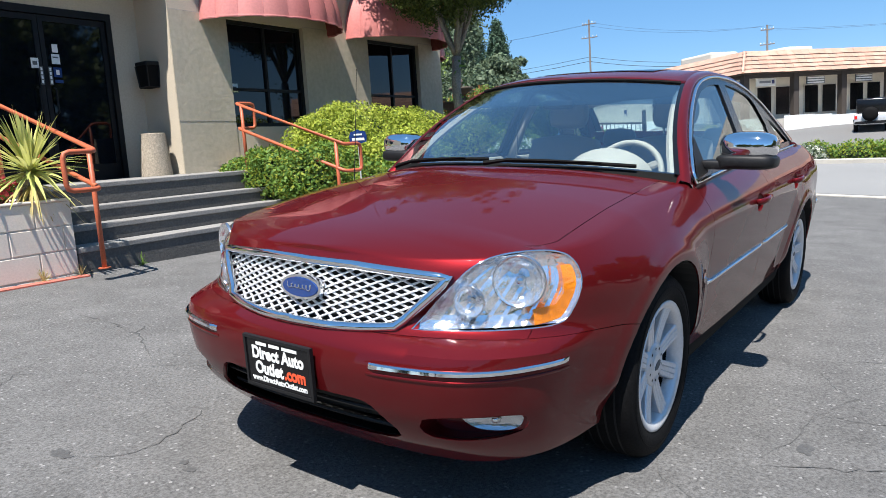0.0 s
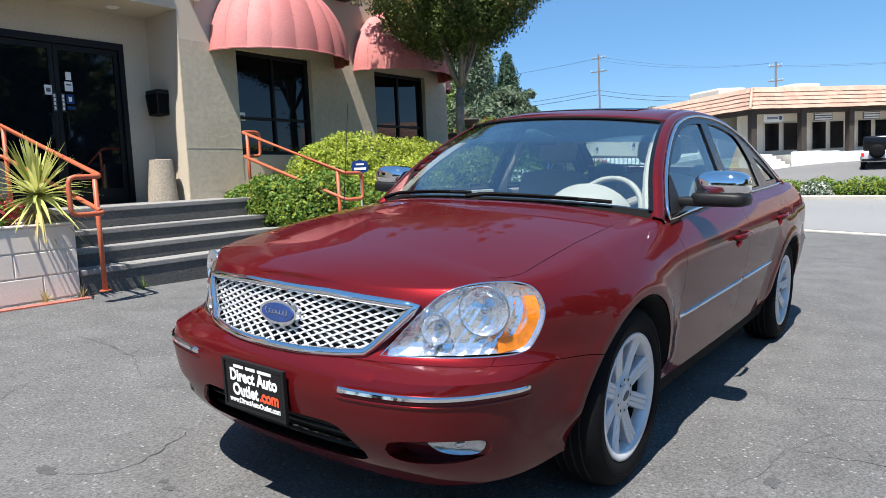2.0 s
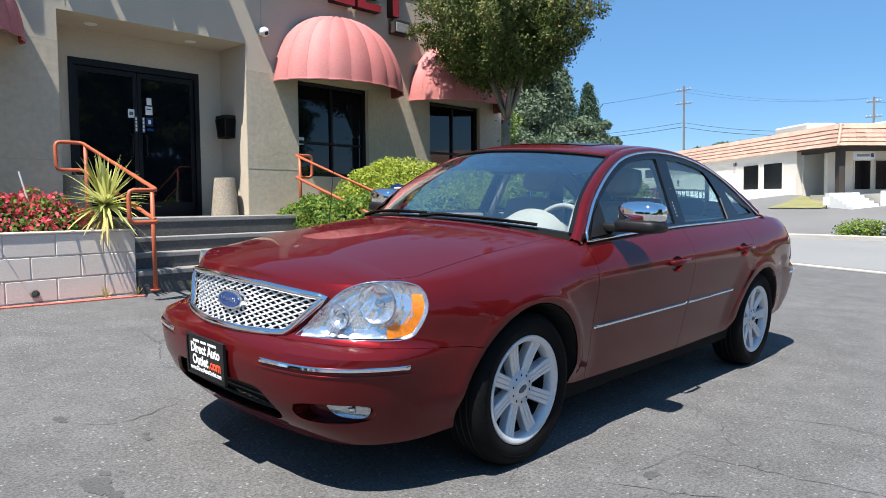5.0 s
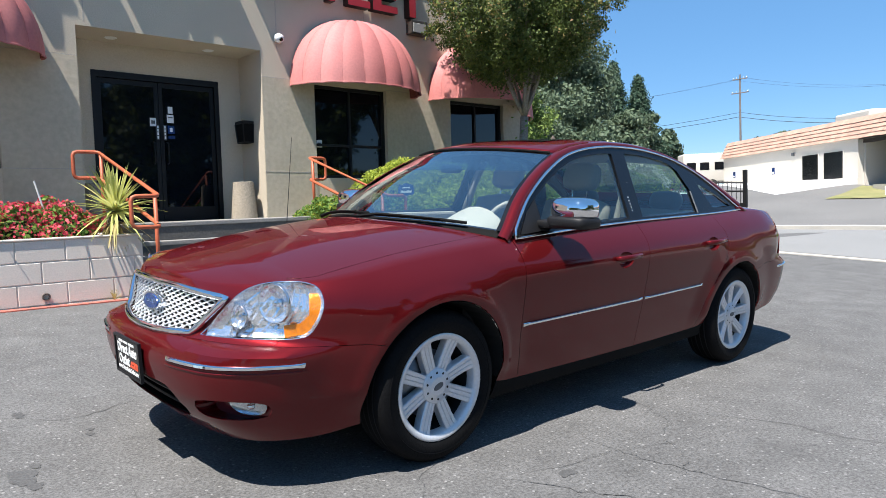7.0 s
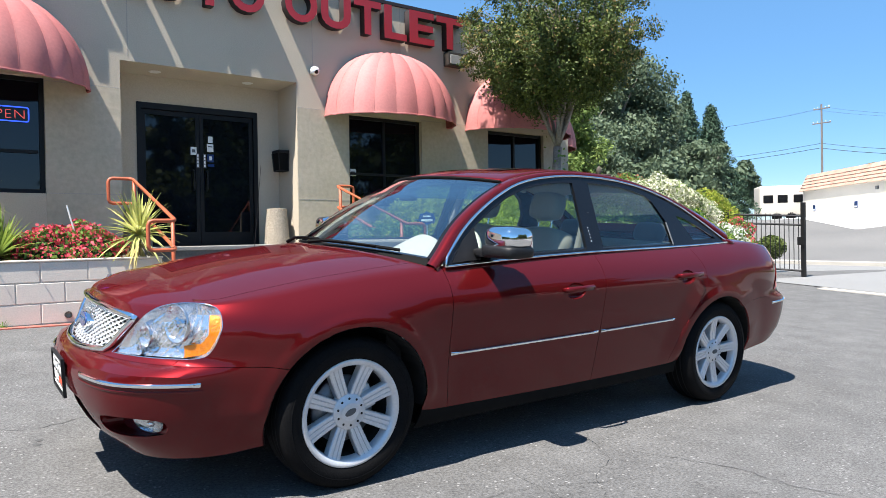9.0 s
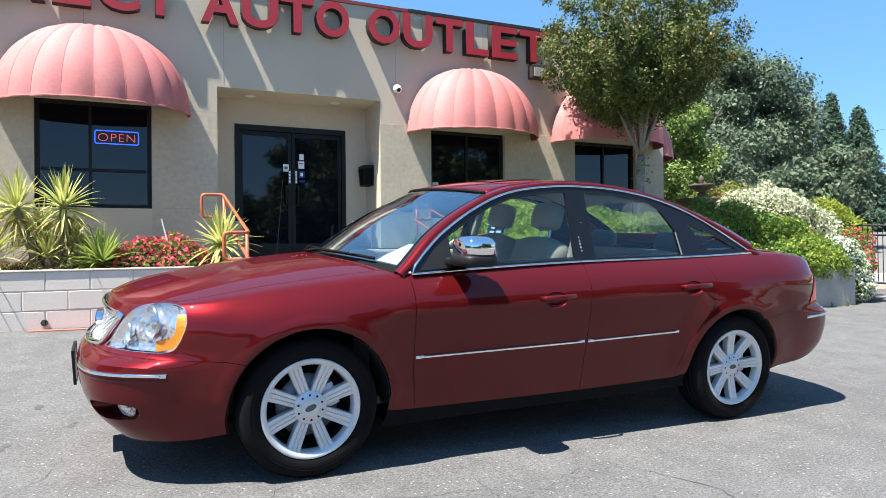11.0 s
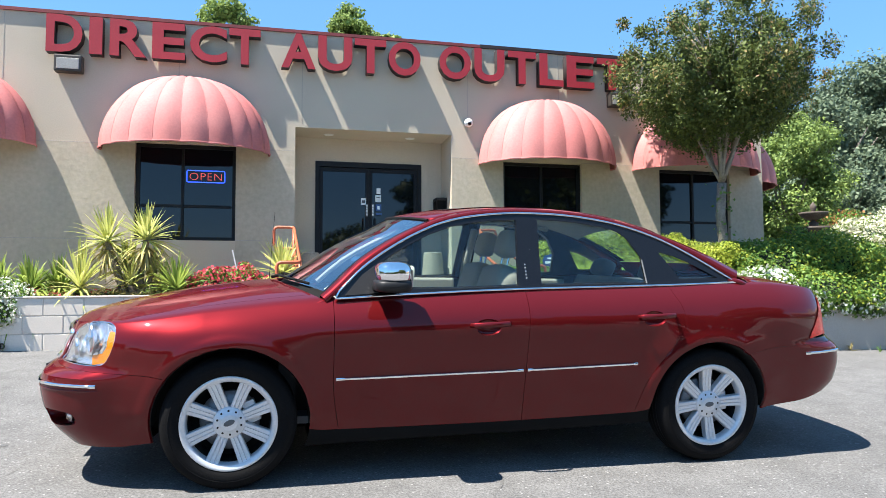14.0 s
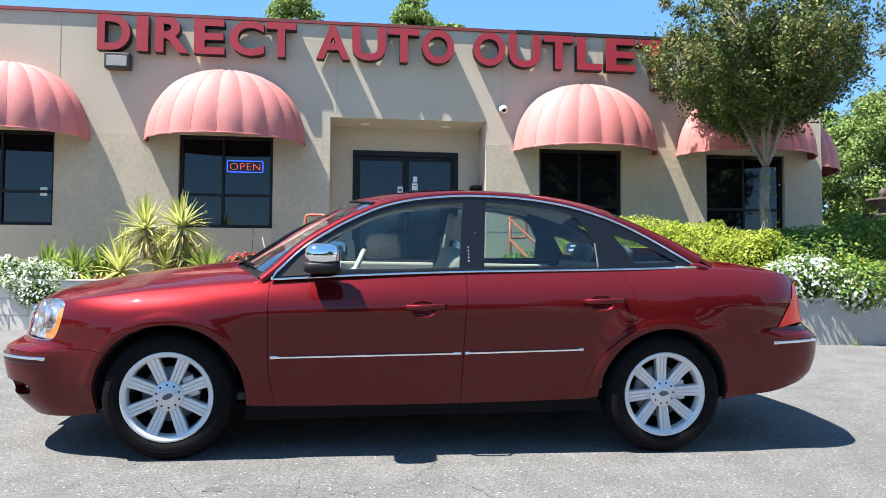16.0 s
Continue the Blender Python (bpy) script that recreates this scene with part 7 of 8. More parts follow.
def yucca(base, heads, trunk_r=0.05, label="spiky variegated yucca on bare stems in the planter", mat=L_YUCCA, skirt=0.8):
    y = thing("yucca_plant", label, "yucca", Matrix.Identity(4), "yuccas in the planter")
    for hx, hy, hz, n, L in heads:
        b = Vector((base[0] + (hx - base[0]) * 0.15, base[1] + (hy - base[1]) * 0.15, base[2] - 0.05))
        h = Vector((hx, hy, hz))
        mid = b.lerp(h, 0.5) + Vector((RNG.uniform(-0.04, 0.04), RNG.uniform(-0.03, 0.03), 0))
        if hz - base[2] > 0.18:
            part("stem", tube([b, mid, h], [trunk_r * 1.2, trunk_r, trunk_r * 0.8], 8), M_BARK, y)
            rosette(y, h - Vector((0, 0, 0.10)), int(n * skirt), L * 0.85, 0.018, -78, 5, L_DRY, droop=0.4, name="dead_skirt")
        rosette(y, h, int(n * 1.15), L * 1.08, 0.028, mat=mat)
    return y


yucca((-1.55, 5.05, 0.95), [(-1.86, 5.05, 1.70, 80, 0.46), (-1.38, 5.0, 1.72, 85, 0.48), (-1.64, 5.15, 1.36, 60, 0.46), (-1.32, 5.08, 1.28, 60, 0.44), (-1.55, 4.95, 1.14, 50, 0.42), (-1.16, 5.02, 1.06, 40, 0.36)])
yucca((-2.15, 4.95, 0.95), [(-2.15, 4.95, 1.10, 60, 0.58)], label="low spreading yucca in the planter")
yucca((0.24, 4.72, 0.95), [(0.34, 4.66, 1.25, 95, 0.50)], 0.05, "single-headed yucca beside the handrail", skirt=0.5)
yucca((-1.05, 4.85, 0.95), [(-0.98, 4.82, 1.06, 95, 0.46)], label="green yucca beside the red flowers", mat=L_STRAP)
ag = thing("agapanthus_clump", "strappy dark green clump with drooping leaves", "plant")
for cx, cy in ((-2.75, 5.05), (-3.15, 5.15), (-2.45, 5.2)):
    rosette(ag, (cx, cy, 0.98), 210, 0.66, 0.030, 8, 84, L_STRAP, droop=1.05)
stub = thing("white_stake", "thin white plastic stake leaning in the planter", "stake")
part("stake", tube([(-0.16, 5.10, 0.95), (-0.31, 5.12, 1.60)], 0.009, 8), M_WHITE, stub)
wd = thing("pavement_weeds", "small dry weeds at the foot of the wall", "weeds", kind="stuff")
for x, y, n in ((0.20, 4.40, 26), (0.52, 4.40, 20), (1.1, 4.40, 12), (-1.0, 4.41, 12), (7.9, 3.28, 30), (8.6, 3.28, 24), (9.2, 3.28, 16), (8.2, 3.10, 12), (9.6, 3.26, 14), (10.0, 3.25, 13), (7.3, 3.29, 12), (6.4, 3.30, 10)):
    rosette(wd, (x, y, lot(x, y)), n, 0.13, 0.006, 5, 85, L_DRY if n > 14 else L_MID)

# small shield sign in the shrub
sg = thing("alarm_sign", "small blue shield-shaped alarm sign on a stake in the shrub", "sign", Matrix.Translation((3.86, 4.05, 1.40)) @ Matrix.Rotation(radians(-35), 4, "Z"))
shape = [(-0.11, 0.02), (-0.09, 0.075), (-0.03, 0.085), (0, 0.105), (0.03, 0.085), (0.09, 0.075), (0.11, 0.02), (0.10, -0.05), (0.0, -0.075), (-0.10, -0.05)]
bm = bmesh.new()
f = bm.faces.new([bm.verts.new((x, 0, z)) for x, z in shape])
g = bmesh.ops.extrude_face_region(bm, geom=[f])
bmesh.ops.translate(bm, verts=[v for v in g["geom"] if isinstance(v, bmesh.types.BMVert)], vec=(0, 0.006, 0))
part("panel", bm, M_BLUE, sg)
part("printed_bar", box(-0.075, 0.075, -0.003, 0.0, -0.03, 0.0), M_WHITE, sg)
part("printed_bar", box(-0.05, 0.05, -0.003, 0.0, 0.03, 0.05), M_WHITE, sg)
part("stake", tube([(0, 0.012, -0.07), (0, 0.012, -0.75)], 0.008, 6), M_ALLOY, sg)


# ---- trees ----
def branch(bm, start, direction, length, radius, depth, tips, wild=0.5, kids=3):
    """A tapering limb that forks; collects the ends of the twigs."""
    pts, p, d = [start], Vector(start), Vector(direction).normalized()
    n = 4
    for k in range(n):
        d = (d + Vector(RNG.normal(0, 0.12 * wild, 3)) + Vector((0, 0, 0.06))).normalized()
        p = p + d * (length / n)
        pts.append(p.copy())
    add_tube(bm, pts, [radius * (1 - 0.45 * k / n) for k in range(n + 1)], 7 if depth > 1 else 5)
    if depth == 0:
        tips += [(pts[-1], d), (pts[-2], d)]
        return
    for k in range(kids):
        q = pts[-1] if k < 2 else pts[-2]
        s = d.cross(Vector((math.cos(k * 2.1 + RNG.uniform(0, 1)), math.sin(k * 2.1), 0.2))).normalized()
        nd = (d + s * RNG.uniform(0.45, 0.95) * wild).normalized()
        branch(bm, q, nd, length * RNG.uniform(0.62, 0.82), radius * 0.55, depth - 1, tips, wild, kids)
    tips.append((pts[-1], d))


def street_tree():
    t = thing("courtyard_tree", "multi-stemmed ornamental tree with dense small green leaves", "tree")
    bm, tips = bmesh.new(), []
    base = Vector((6.90, 4.62, 0.95))
    crotch = Vector((6.93, 4.62, 2.62))
    add_tube(bm, [base, base.lerp(crotch, 0.35) + Vector((0.03, 0.0, 0)), base.lerp(crotch, 0.7) + Vector((-0.02, 0.02, 0)), crotch], [0.095, 0.078, 0.072, 0.070], 9)
    for az, el in ((20, 60), (70, 66), (120, 58), (165, 64), (210, 60), (255, 66), (300, 60), (340, 68), (60, 82), (250, 80)):
        d = Vector((math.cos(radians(az)) * math.cos(radians(el)), math.sin(radians(az)) * math.cos(radians(el)), math.sin(radians(el))))
        branch(bm, crotch + d * 0.02, d, 1.10, 0.036, 2, tips, 0.75, 3)
    part("trunk", bm, M_BARK, t, "mottled grey-brown forked trunk", True)
    cen, rad = np.array((6.88, 4.62, 4.50)), np.array((1.50, 1.45, 1.85))
    pos, nrm = [], []
    for q, d in tips:
        m = 40
        o = RNG.normal(0, 0.14, (m, 3))
        pos.append(np.array(q) + o)
        nrm.append(o / 0.2 + np.array((0, 0, 0.5)))
    # upright sprays fan out of the fork, each a string of leafy clumps ending at its own height
    foot = np.array(crotch)
    for k in range(60):
        az, tilt = k * 2.39996 + RNG.uniform(-0.4, 0.4), radians(3 + 49 * math.sqrt((k + 0.5) / 60))
        d = np.array((math.cos(az) * math.sin(tilt), math.sin(az) * math.sin(tilt), math.cos(tilt)))
        f, g = d / rad, (foot - cen) / rad
        qa, qb, qc = f @ f, 2 * f @ g, g @ g - 1
        reach = (-qb + math.sqrt(max(qb * qb - 4 * qa * qc, 0.0))) / (2 * qa) * RNG.uniform(0.66, 1.18)
        for s in np.linspace(0.44, 1.0, 7):
            c = foot + d * reach * s + RNG.normal(0, 0.11, 3)
            wide = RNG.uniform(0.06, 0.135) * (1.3 - 0.55 * s)
            m = int(2600 * wide * RNG.uniform(0.7, 1.5))
            o = np.clip(RNG.normal(0, 1, (m, 3)), -1.8, 1.8) * wide
            pos.append(c + o)
            nrm.append((c - cen) / rad + o * 3 + np.array((0, 0, 0.3)))
    pos, nrm = np.concatenate(pos), np.concatenate(nrm)
    # the crown's underside opens over the forking limbs
    low = 2.95 + 0.62 * np.hypot(pos[:, 0] - 6.9, pos[:, 1] - 4.62) + RNG.normal(0, 0.10, len(pos))
    pos, nrm = pos[pos[:, 2] > low], nrm[pos[:, 2] > low]
    out = np.linalg.norm((pos - cen) / rad, axis=1)
    hot = (RNG.uniform(0, 1, len(pos)) < np.clip((out - 0.80) * 0.8, 0.02, 0.28))
    leaf_mesh("crown", pos[~hot], nrm[~hot], 0.027, L_TREE, t, "dense crown of small dark green leaves", 0.5, 0.9)
    leaf_mesh("seed_head", pos[hot], nrm[hot], 0.027, L_TREE_WARM, t, "bronze-green seed heads and new leaves", 0.5, 0.9)
    # a pale-leaved vine climbing the trunk
    vp = np.array([(6.90 + RNG.normal(0, 0.09), 4.55 + RNG.normal(0, 0.08), RNG.uniform(1.1, 2.6)) for _ in range(70)])
    leaf_mesh("vine", vp, np.tile((0, -1, 0.2), (len(vp), 1)), 0.03, L_MID, t, "thin vine on the trunk", 0.7)
    return t


street_tree()


def far_tree(name, label, base, height, spread, n, size, mat, clumps=60, low=0.25, trunk_r=0.3, fluff=1.5):
    """A broad-leaved tree: trunk, limbs, and a crown of leafy clumps with gaps."""
    t = thing(name, label, "tree")
    b = Vector(base)
    bm, tips = bmesh.new(), []
    add_tube(bm, [b, b + Vector((0.1, 0, height * 0.25)), b + Vector((0.0, 0.1, height * 0.5))], [trunk_r, trunk_r * 0.8, trunk_r * 0.55], 8)
    for k in range(6):
        a = k * 1.1 + RNG.uniform(0, 0.5)
        add_tube(bm, [b + Vector((0, 0, height * 0.35)), b + Vector((math.cos(a) * spread * 0.35, math.sin(a) * spread * 0.35, height * 0.55)), b + Vector((math.cos(a) * spread * 0.7, math.sin(a) * spread * 0.7, height * 0.75))], [trunk_r * 0.4, trunk_r * 0.22, trunk_r * 0.06], 6)
    part("trunk", bm, M_BARK, t)
    pos, nrm = [], []
    cen = np.array((b.x, b.y, b.z + height * (low + 1) / 2))
    rad = np.array((spread, spread, height * (1 - low) / 2))
    for _ in range(clumps):
        d = RNG.normal(0, 1, 3)
        d /= np.linalg.norm(d)
        c = cen + d * rad * RNG.uniform(0.30, 1.0) ** 0.45 * RNG.uniform(0.72, 0.98)
        m = n // clumps
        k = RNG.uniform(0.10, 0.24) * spread * fluff
        o = RNG.normal(0, 1, (m, 3))
        o = o / np.linalg.norm(o, axis=1, keepdims=True) * RNG.uniform(0.2, 1.0, (m, 1)) ** 0.6 * k * RNG.uniform(0.75, 1.25, (m, 1))
        o[:, 2] *= 0.7
        pos.append(c + o)
        nrm.append(o / k + np.array((0, 0, 0.35)))
    leaf_mesh("crown", np.concatenate(pos), np.concatenate(nrm), size, mat, t, "", 0.6, 0.6)
    return t


def conifer(label, base, height, spread, n, size):
    t = thing("conifer_tree", label, "tree")
    b = Vector(base)
    part("trunk", tube([b, b + Vector((0, 0, height * 0.96))], [0.28, 0.03], 8), M_BARK, t)
    pos, nrm = [], []
    for k in range(46):
        z = height * (0.08 + 0.92 * k / 46)
        r = spread * (1 - z / height) ** 1.02 + 0.10
        for j in range(7):
            a = j * 0.9 + k * 2.4 + RNG.uniform(-0.25, 0.25)
            L = r * RNG.uniform(0.72, 1.25)
            m = max(6, int(n / 46 / 7 * (0.4 + r / spread)))
            s = RNG.uniform(0.1, 1, m) ** 0.7
            p = np.stack([b.x + math.cos(a) * L * s, b.y + math.sin(a) * L * s, b.z + z - 0.30 * L * s + RNG.normal(0, 0.07, m)], 1) + RNG.normal(0, 0.10, (m, 3))
            pos.append(p)
            nrm.append(np.tile((math.cos(a) * 0.5, math.sin(a) * 0.5, 0.8), (m, 1)))
    leaf_mesh("crown", np.concatenate(pos), np.concatenate(nrm), size, L_CONIFER, t, "", 0.35, 0.6)
    return t


far_tree("oak_tree", "tall grey-green oak beyond the planting", (27.5, 22.0, 1.0), 10.6, 4.2, 72000, 0.095, L_FAR, 120, 0.12, 0.35)
far_tree("oak_tree", "broad grey-green oak beyond the planting", (31.8, 24.0, 1.0), 10.0, 3.6, 60000, 0.10, L_FAR, 120, 0.10, 0.35)
far_tree("oak_tree", "rounded grey-green oak beyond the planting", (22.5, 20.0, 1.0), 8.2, 3.4, 46000, 0.09, L_FAR, 100, 0.08, 0.3)
far_tree("maple_tree", "light green leafy tree behind the building's corner", (14.2, 12.0, 0.8), 5.4, 1.8, 52000, 0.05, L_FARLIGHT, 130, 0.02, 0.12)
far_tree("oak_tree", "low dark grey-green oak past the building's side", (18.2, 14.5, 0.8), 4.6, 2.0, 36000, 0.065, L_FAR, 100, 0.02, 0.12)
far_tree("olive_tree", "pale grey-green weeping tree beside the conifers", (29.8, 17.7, 1.0), 5.2, 1.9, 13000, 0.10, L_FAR, 50, 0.1, 0.2)
far_tree("olive_tree", "low grey-green tree in front of the oaks", (24.0, 15.8, 0.8), 3.8, 2.6, 10000, 0.11, L_FAR, 50, 0.02, 0.2)
conifer("tall dark conifer against the sky", (47.6, 30.45, 1.4), 11.0, 3.5, 34000, 0.13)
conifer("tall dark pointed conifer beside another", (43.9, 25.9, 1.4), 8.8, 3.3, 34000, 0.12)
conifer("dark conifer half hidden by an oak", (46.0, 32.5, 1.4), 9.4, 3.2, 22000, 0.13)
for x, y, z, s in ((-1.4, 21.0, 10.9, 1.0), (3.0, 21.0, 11.0, 0.9), (4.4, 21.5, 10.6, 0.7)):
    far_tree("tall_tree", "light green treetop rising behind the roof", (x, y, 1.0), z - 0.4, s * 1.15, 9000, 0.075, L_FARLIGHT, 60, 0.76, 0.08, 1.7)
for x, y, h in ((60, 13, 6), (66, 18, 6.5), (72, 24, 7), (64, 8.5, 5.0), (80, 30, 8), (58, 33, 7), (52, 40, 9), (45, 44, 10)):
    far_tree("distant_tree", "distant hazy tree beyond the far building", (x, y, 1.0), h, h * 0.42, 3500, 0.28, L_FAR, 26, 0.1, 0.2)

# a row of trees along the far side of the lot, seen mirrored in the windows
for k in range(13):
    x = -20 + k * 3.6 + RNG.uniform(-0.8, 0.8)
    y = -19.5 + RNG.uniform(-2.5, 1.5)
    far_tree("lot_edge_tree", "leafy green tree along the far edge of the lot", (x, y, lot(x, y) - 0.1), (RNG.uniform(9.5, 12.5) if 9 < x < 19.8 else RNG.uniform(4.6, 6.0) if 1 < x < 9 else RNG.uniform(2.9, 4.1)), RNG.uniform(2.3, 3.2), (17000 if 8.5 < x < 20 else 8000), 0.19, L_TREE, 60, 0.03, 0.2, 1.9)
for k in range(8):
    y = -16 + k * 3.4
    far_tree("lot_edge_tree", "leafy green tree along the end of the lot", (-24 + RNG.uniform(-1.5, 1.5), y, lot(-12, y) - 0.1), RNG.uniform(5.0, 8.5), RNG.uniform(2.1, 3.0), 6000, 0.18, L_TREE, 50, 0.03, 0.2, 1.9)

# ---- fountain ----
fo = thing("tiered_fountain", "weathered dark cast-stone tiered garden fountain", "fountain", Matrix.Translation((10.85, 7.2, 1.16)))
part("column", lathe([(0.0, 0.0), (0.30, 0.0), (0.30, 0.06), (0.14, 0.14), (0.11, 0.55), (0.14, 0.78), (0.09, 0.90), (0.09, 1.15), (0.0, 1.2)], 24), M_STONE, fo, "", True)
part("bowl", lathe([(0.10, 0.80), (0.30, 0.86), (0.52, 0.97), (0.55, 1.03), (0.52, 1.03), (0.30, 0.95), (0.0, 0.93)], 36), M_STONE, fo, "wide lower bowl", True)
part("bowl", lathe([(0.08, 1.18), (0.15, 1.22), (0.26, 1.30), (0.28, 1.345), (0.26, 1.345), (0.15, 1.30), (0.0, 1.28)], 32), M_STONE, fo, "small upper bowl", True)
part("finial", lathe([(0.055, 1.28), (0.035, 1.38), (0.065, 1.43), (0.055, 1.49), (0.02, 1.54), (0.0, 1.56)], 20), M_STONE, fo, "", True)

# ---- iron gate ----
gate = thing("iron_gate", "black iron picket gate standing open on a square post", "gate")
A, B = Vector((14.10, 4.20, 0.10)), Vector((13.75, 5.85, 0.25))
up = Vector((0, 0, 1))
part("post", box(A.x - 0.042, A.x + 0.042, A.y - 0.042, A.y + 0.042, A.z - 0.05, 1.76, 0.006, 1), M_IRON, gate, "square steel gate post")
part("post", box(B.x - 0.05, B.x + 0.05, B.y - 0.05, B.y + 0.05, B.z - 0.05, 1.66, 0.006, 1), M_IRON, gate, "square steel gate post")
for h in (0.14, 1.16, 1.36):
    part("rail", tube([A + up * h, B + up * (h - 0.05)], 0.022, 4), M_IRON, gate)
for k in range(1, 17):
    p = A.lerp(B, k / 17)
    part("picket", tube([p + up * 0.14, p + up * 1.38], 0.010, 4), M_IRON, gate)
part("latch", box(A.x - 0.08, A.x - 0.06, A.y - 0.05, A.y + 0.10, 0.82, 1.0, 0.004, 1), M_IRON, gate, "lock box")
hd = thing("clipped_shrub", "small clipped dark green shrub behind the gate", "shrub")
p, nr = blob_points([(16.0, 6.0, 0.72, 0.34, 0.34, 0.30)], 2600, 0.7)
leaf_mesh("foliage", p, nr, 0.035, L_TREE, hd)

# ---- across the street ----
hg = []
for k in range(16):
    y = 3.3 - k * 1.25
    hg.append((24.75 + RNG.uniform(-0.1, 0.1), y, 0.05, 0.62, 0.85, 0.46 + RNG.uniform(-0.05, 0.05)))
shrub("street_hedge", "low clipped yellow-green hedge along the street", hg, 36000, 0.05, L_LIME, -0.15, L_MID, 0.45, lumps=40)
shrub("lavender_shrub", "low grey-lavender shrub in the street hedge", [(24.2, 2.1, 0.05, 0.4, 0.5, 0.38)], 2500, 0.05, L_WHITE, -0.15, L_FAR, 0.6, lumps=6)

# plan axes of the plaza: x along the shopfronts, y along the side wall, origin at the outer roof corner
PLAZA_M = Matrix.Translation((37.26, 7.11, -0.2)) @ Matrix.Rotation(radians(-39), 4, "Z")
plaza = thing("shopping_plaza", "low cream commercial building with clay shake mansard roof", "building", PLAZA_M)
FRONT, SIDE, FLOOR = 12.8, 18.5, 1.5
part("wall", box(0.2, FRONT + 1.4, 1.2, 1.5, FLOOR - 0.7, 4.6), M_FARWALL, plaza, "cream shopfront wall under the overhang")
part("wall", box(-0.42, -0.12, 2.9, SIDE, 0.2, 4.3), M_FARWHITE, plaza, "white side wall")
part("wall", box(-0.12, 1.2, 2.75, 2.9, 0.2, 4.3), M_FARWHITE, plaza, "white wall end at the corner porch")
part("wall", box(1.2, 1.5, 1.5, 2.9, FLOOR - 0.7, 4.6), M_FARWALL, plaza, "cream shopfront wall at the corner")
part("wall", box(FRONT + 1.2, FRONT + 1.5, -26.0, 1.2, FLOOR - 0.7, 4.6), M_FARWALL, plaza, "cream shopfront wall of the second wing")
part("wall", box(-0.12, 13.0, SIDE - 0.3, SIDE, 0.2, 4.6), M_FARWHITE, plaza)
part("flat_roof", box(0.4, FRONT + 1.0, 0.4, SIDE, 4.70, 4.78), M_CONCRETE, plaza)
part("flat_roof", box(FRONT + 1.0, FRONT + 12.0, -26, SIDE, 4.70, 4.78), M_CONCRETE, plaza)
part("soffit", box(-0.4, FRONT + 1.3, -0.4, 1.3, 4.04, 4.12), M_DARKWOOD, plaza, "dark timber soffit")
part("soffit", box(-0.4, 1.3, 1.3, 2.9, 4.04, 4.12), M_DARKWOOD, plaza, "dark timber soffit")
part("soffit", box(FRONT - 0.4, FRONT + 1.3, -26, -0.4, 4.04, 4.12), M_DARKWOOD, plaza, "dark timber soffit")
part("beam", box(-0.2, FRONT, -0.15, 0.05, 3.86, 4.04), M_DARKWOOD, plaza, "dark timber beam")
part("beam", box(FRONT - 0.1, FRONT + 0.1, -26, -0.15, 3.86, 4.04), M_DARKWOOD, plaza, "dark timber beam")
part("beam", box(-0.15, 0.05, 0.05, 2.9, 3.86, 4.04), M_DARKWOOD, plaza, "dark timber beam")
# mansard courses of clay shakes, each course lapping over the one below
rs_ = random.Random(5)


def course_piece(xa, ya, xb, yb, k, nx, ny, name):
    """A piece of roof course k between two plan points; (nx, ny) points inwards."""
    z0, z1 = 4.10 + 0.222 * k, 4.10 + 0.222 * (k + 1) + 0.045
    i0, i1 = 0.11 * k - 0.06, 0.11 * (k + 1) + 0.02
    lift = rs_.uniform(-0.012, 0.012)
    q = [(xa + nx * i0, ya + ny * i0, z0 + lift), (xb + nx * i0, yb + ny * i0, z0 + lift), (xb + nx * i1, yb + ny * i1, z1), (xa + nx * i1, ya + ny * i1, z1)]
    q += [(x + nx * 0.05, y + ny * 0.05, z - 0.01) for x, y, z in q]
    return mesh_part(name, q, [(0, 1, 2, 3), (4, 7, 6, 5), (0, 4, 5, 1), (2, 6, 7, 3), (1, 5, 6, 2), (0, 3, 7, 4)], M_ROOFTILE, plaza)


def shake_run(x0, y0, dx, dy, length, k, nx, ny):
    a = 0.0
    while a < length - 0.05:
        w = min(rs_.uniform(0.42, 0.56), length - a)
        course_piece(x0 + dx * a, y0 + dy * a, x0 + dx * (a + w - 0.012), y0 + dy * (a + w - 0.012), k, nx, ny, "shake")
        a += w


for k in range(5):
    e = 0.11 * k
    shake_run(-0.55 + e, -0.55, 1, 0, FRONT - 0.0, k, 0, 1)
    shake_run(-0.55, -0.55 + e, 0, 1, SIDE + 0.8 - e, k, 1, 0)
    shake_run(FRONT - 0.55, -0.55 + e, 0, -1, 4.0, k, 1, 0)
    course_piece(FRONT - 0.55, -4.6, FRONT - 0.55, -26, k, 1, 0, "roof_course")
hip = tube([(-0.62, -0.62, 4.10), (-0.02, -0.02, 5.22)], 0.07, 6)
part("hip_cap", hip, M_ROOFTILE, plaza, "clay hip cap")
for x, y in ((-0.05, -0.05), (3.05, -0.05), (6.15, -0.05), (9.3, -0.05), (12.5, -0.05), (12.5, -3.4), (12.5, -6.8), (12.5, -10.2)):
    part("post", box(x - 0.16, x + 0.16, y - 0.16, y + 0.16, 1.3, 4.04), M_DARKWOOD, plaza, "dark timber post")


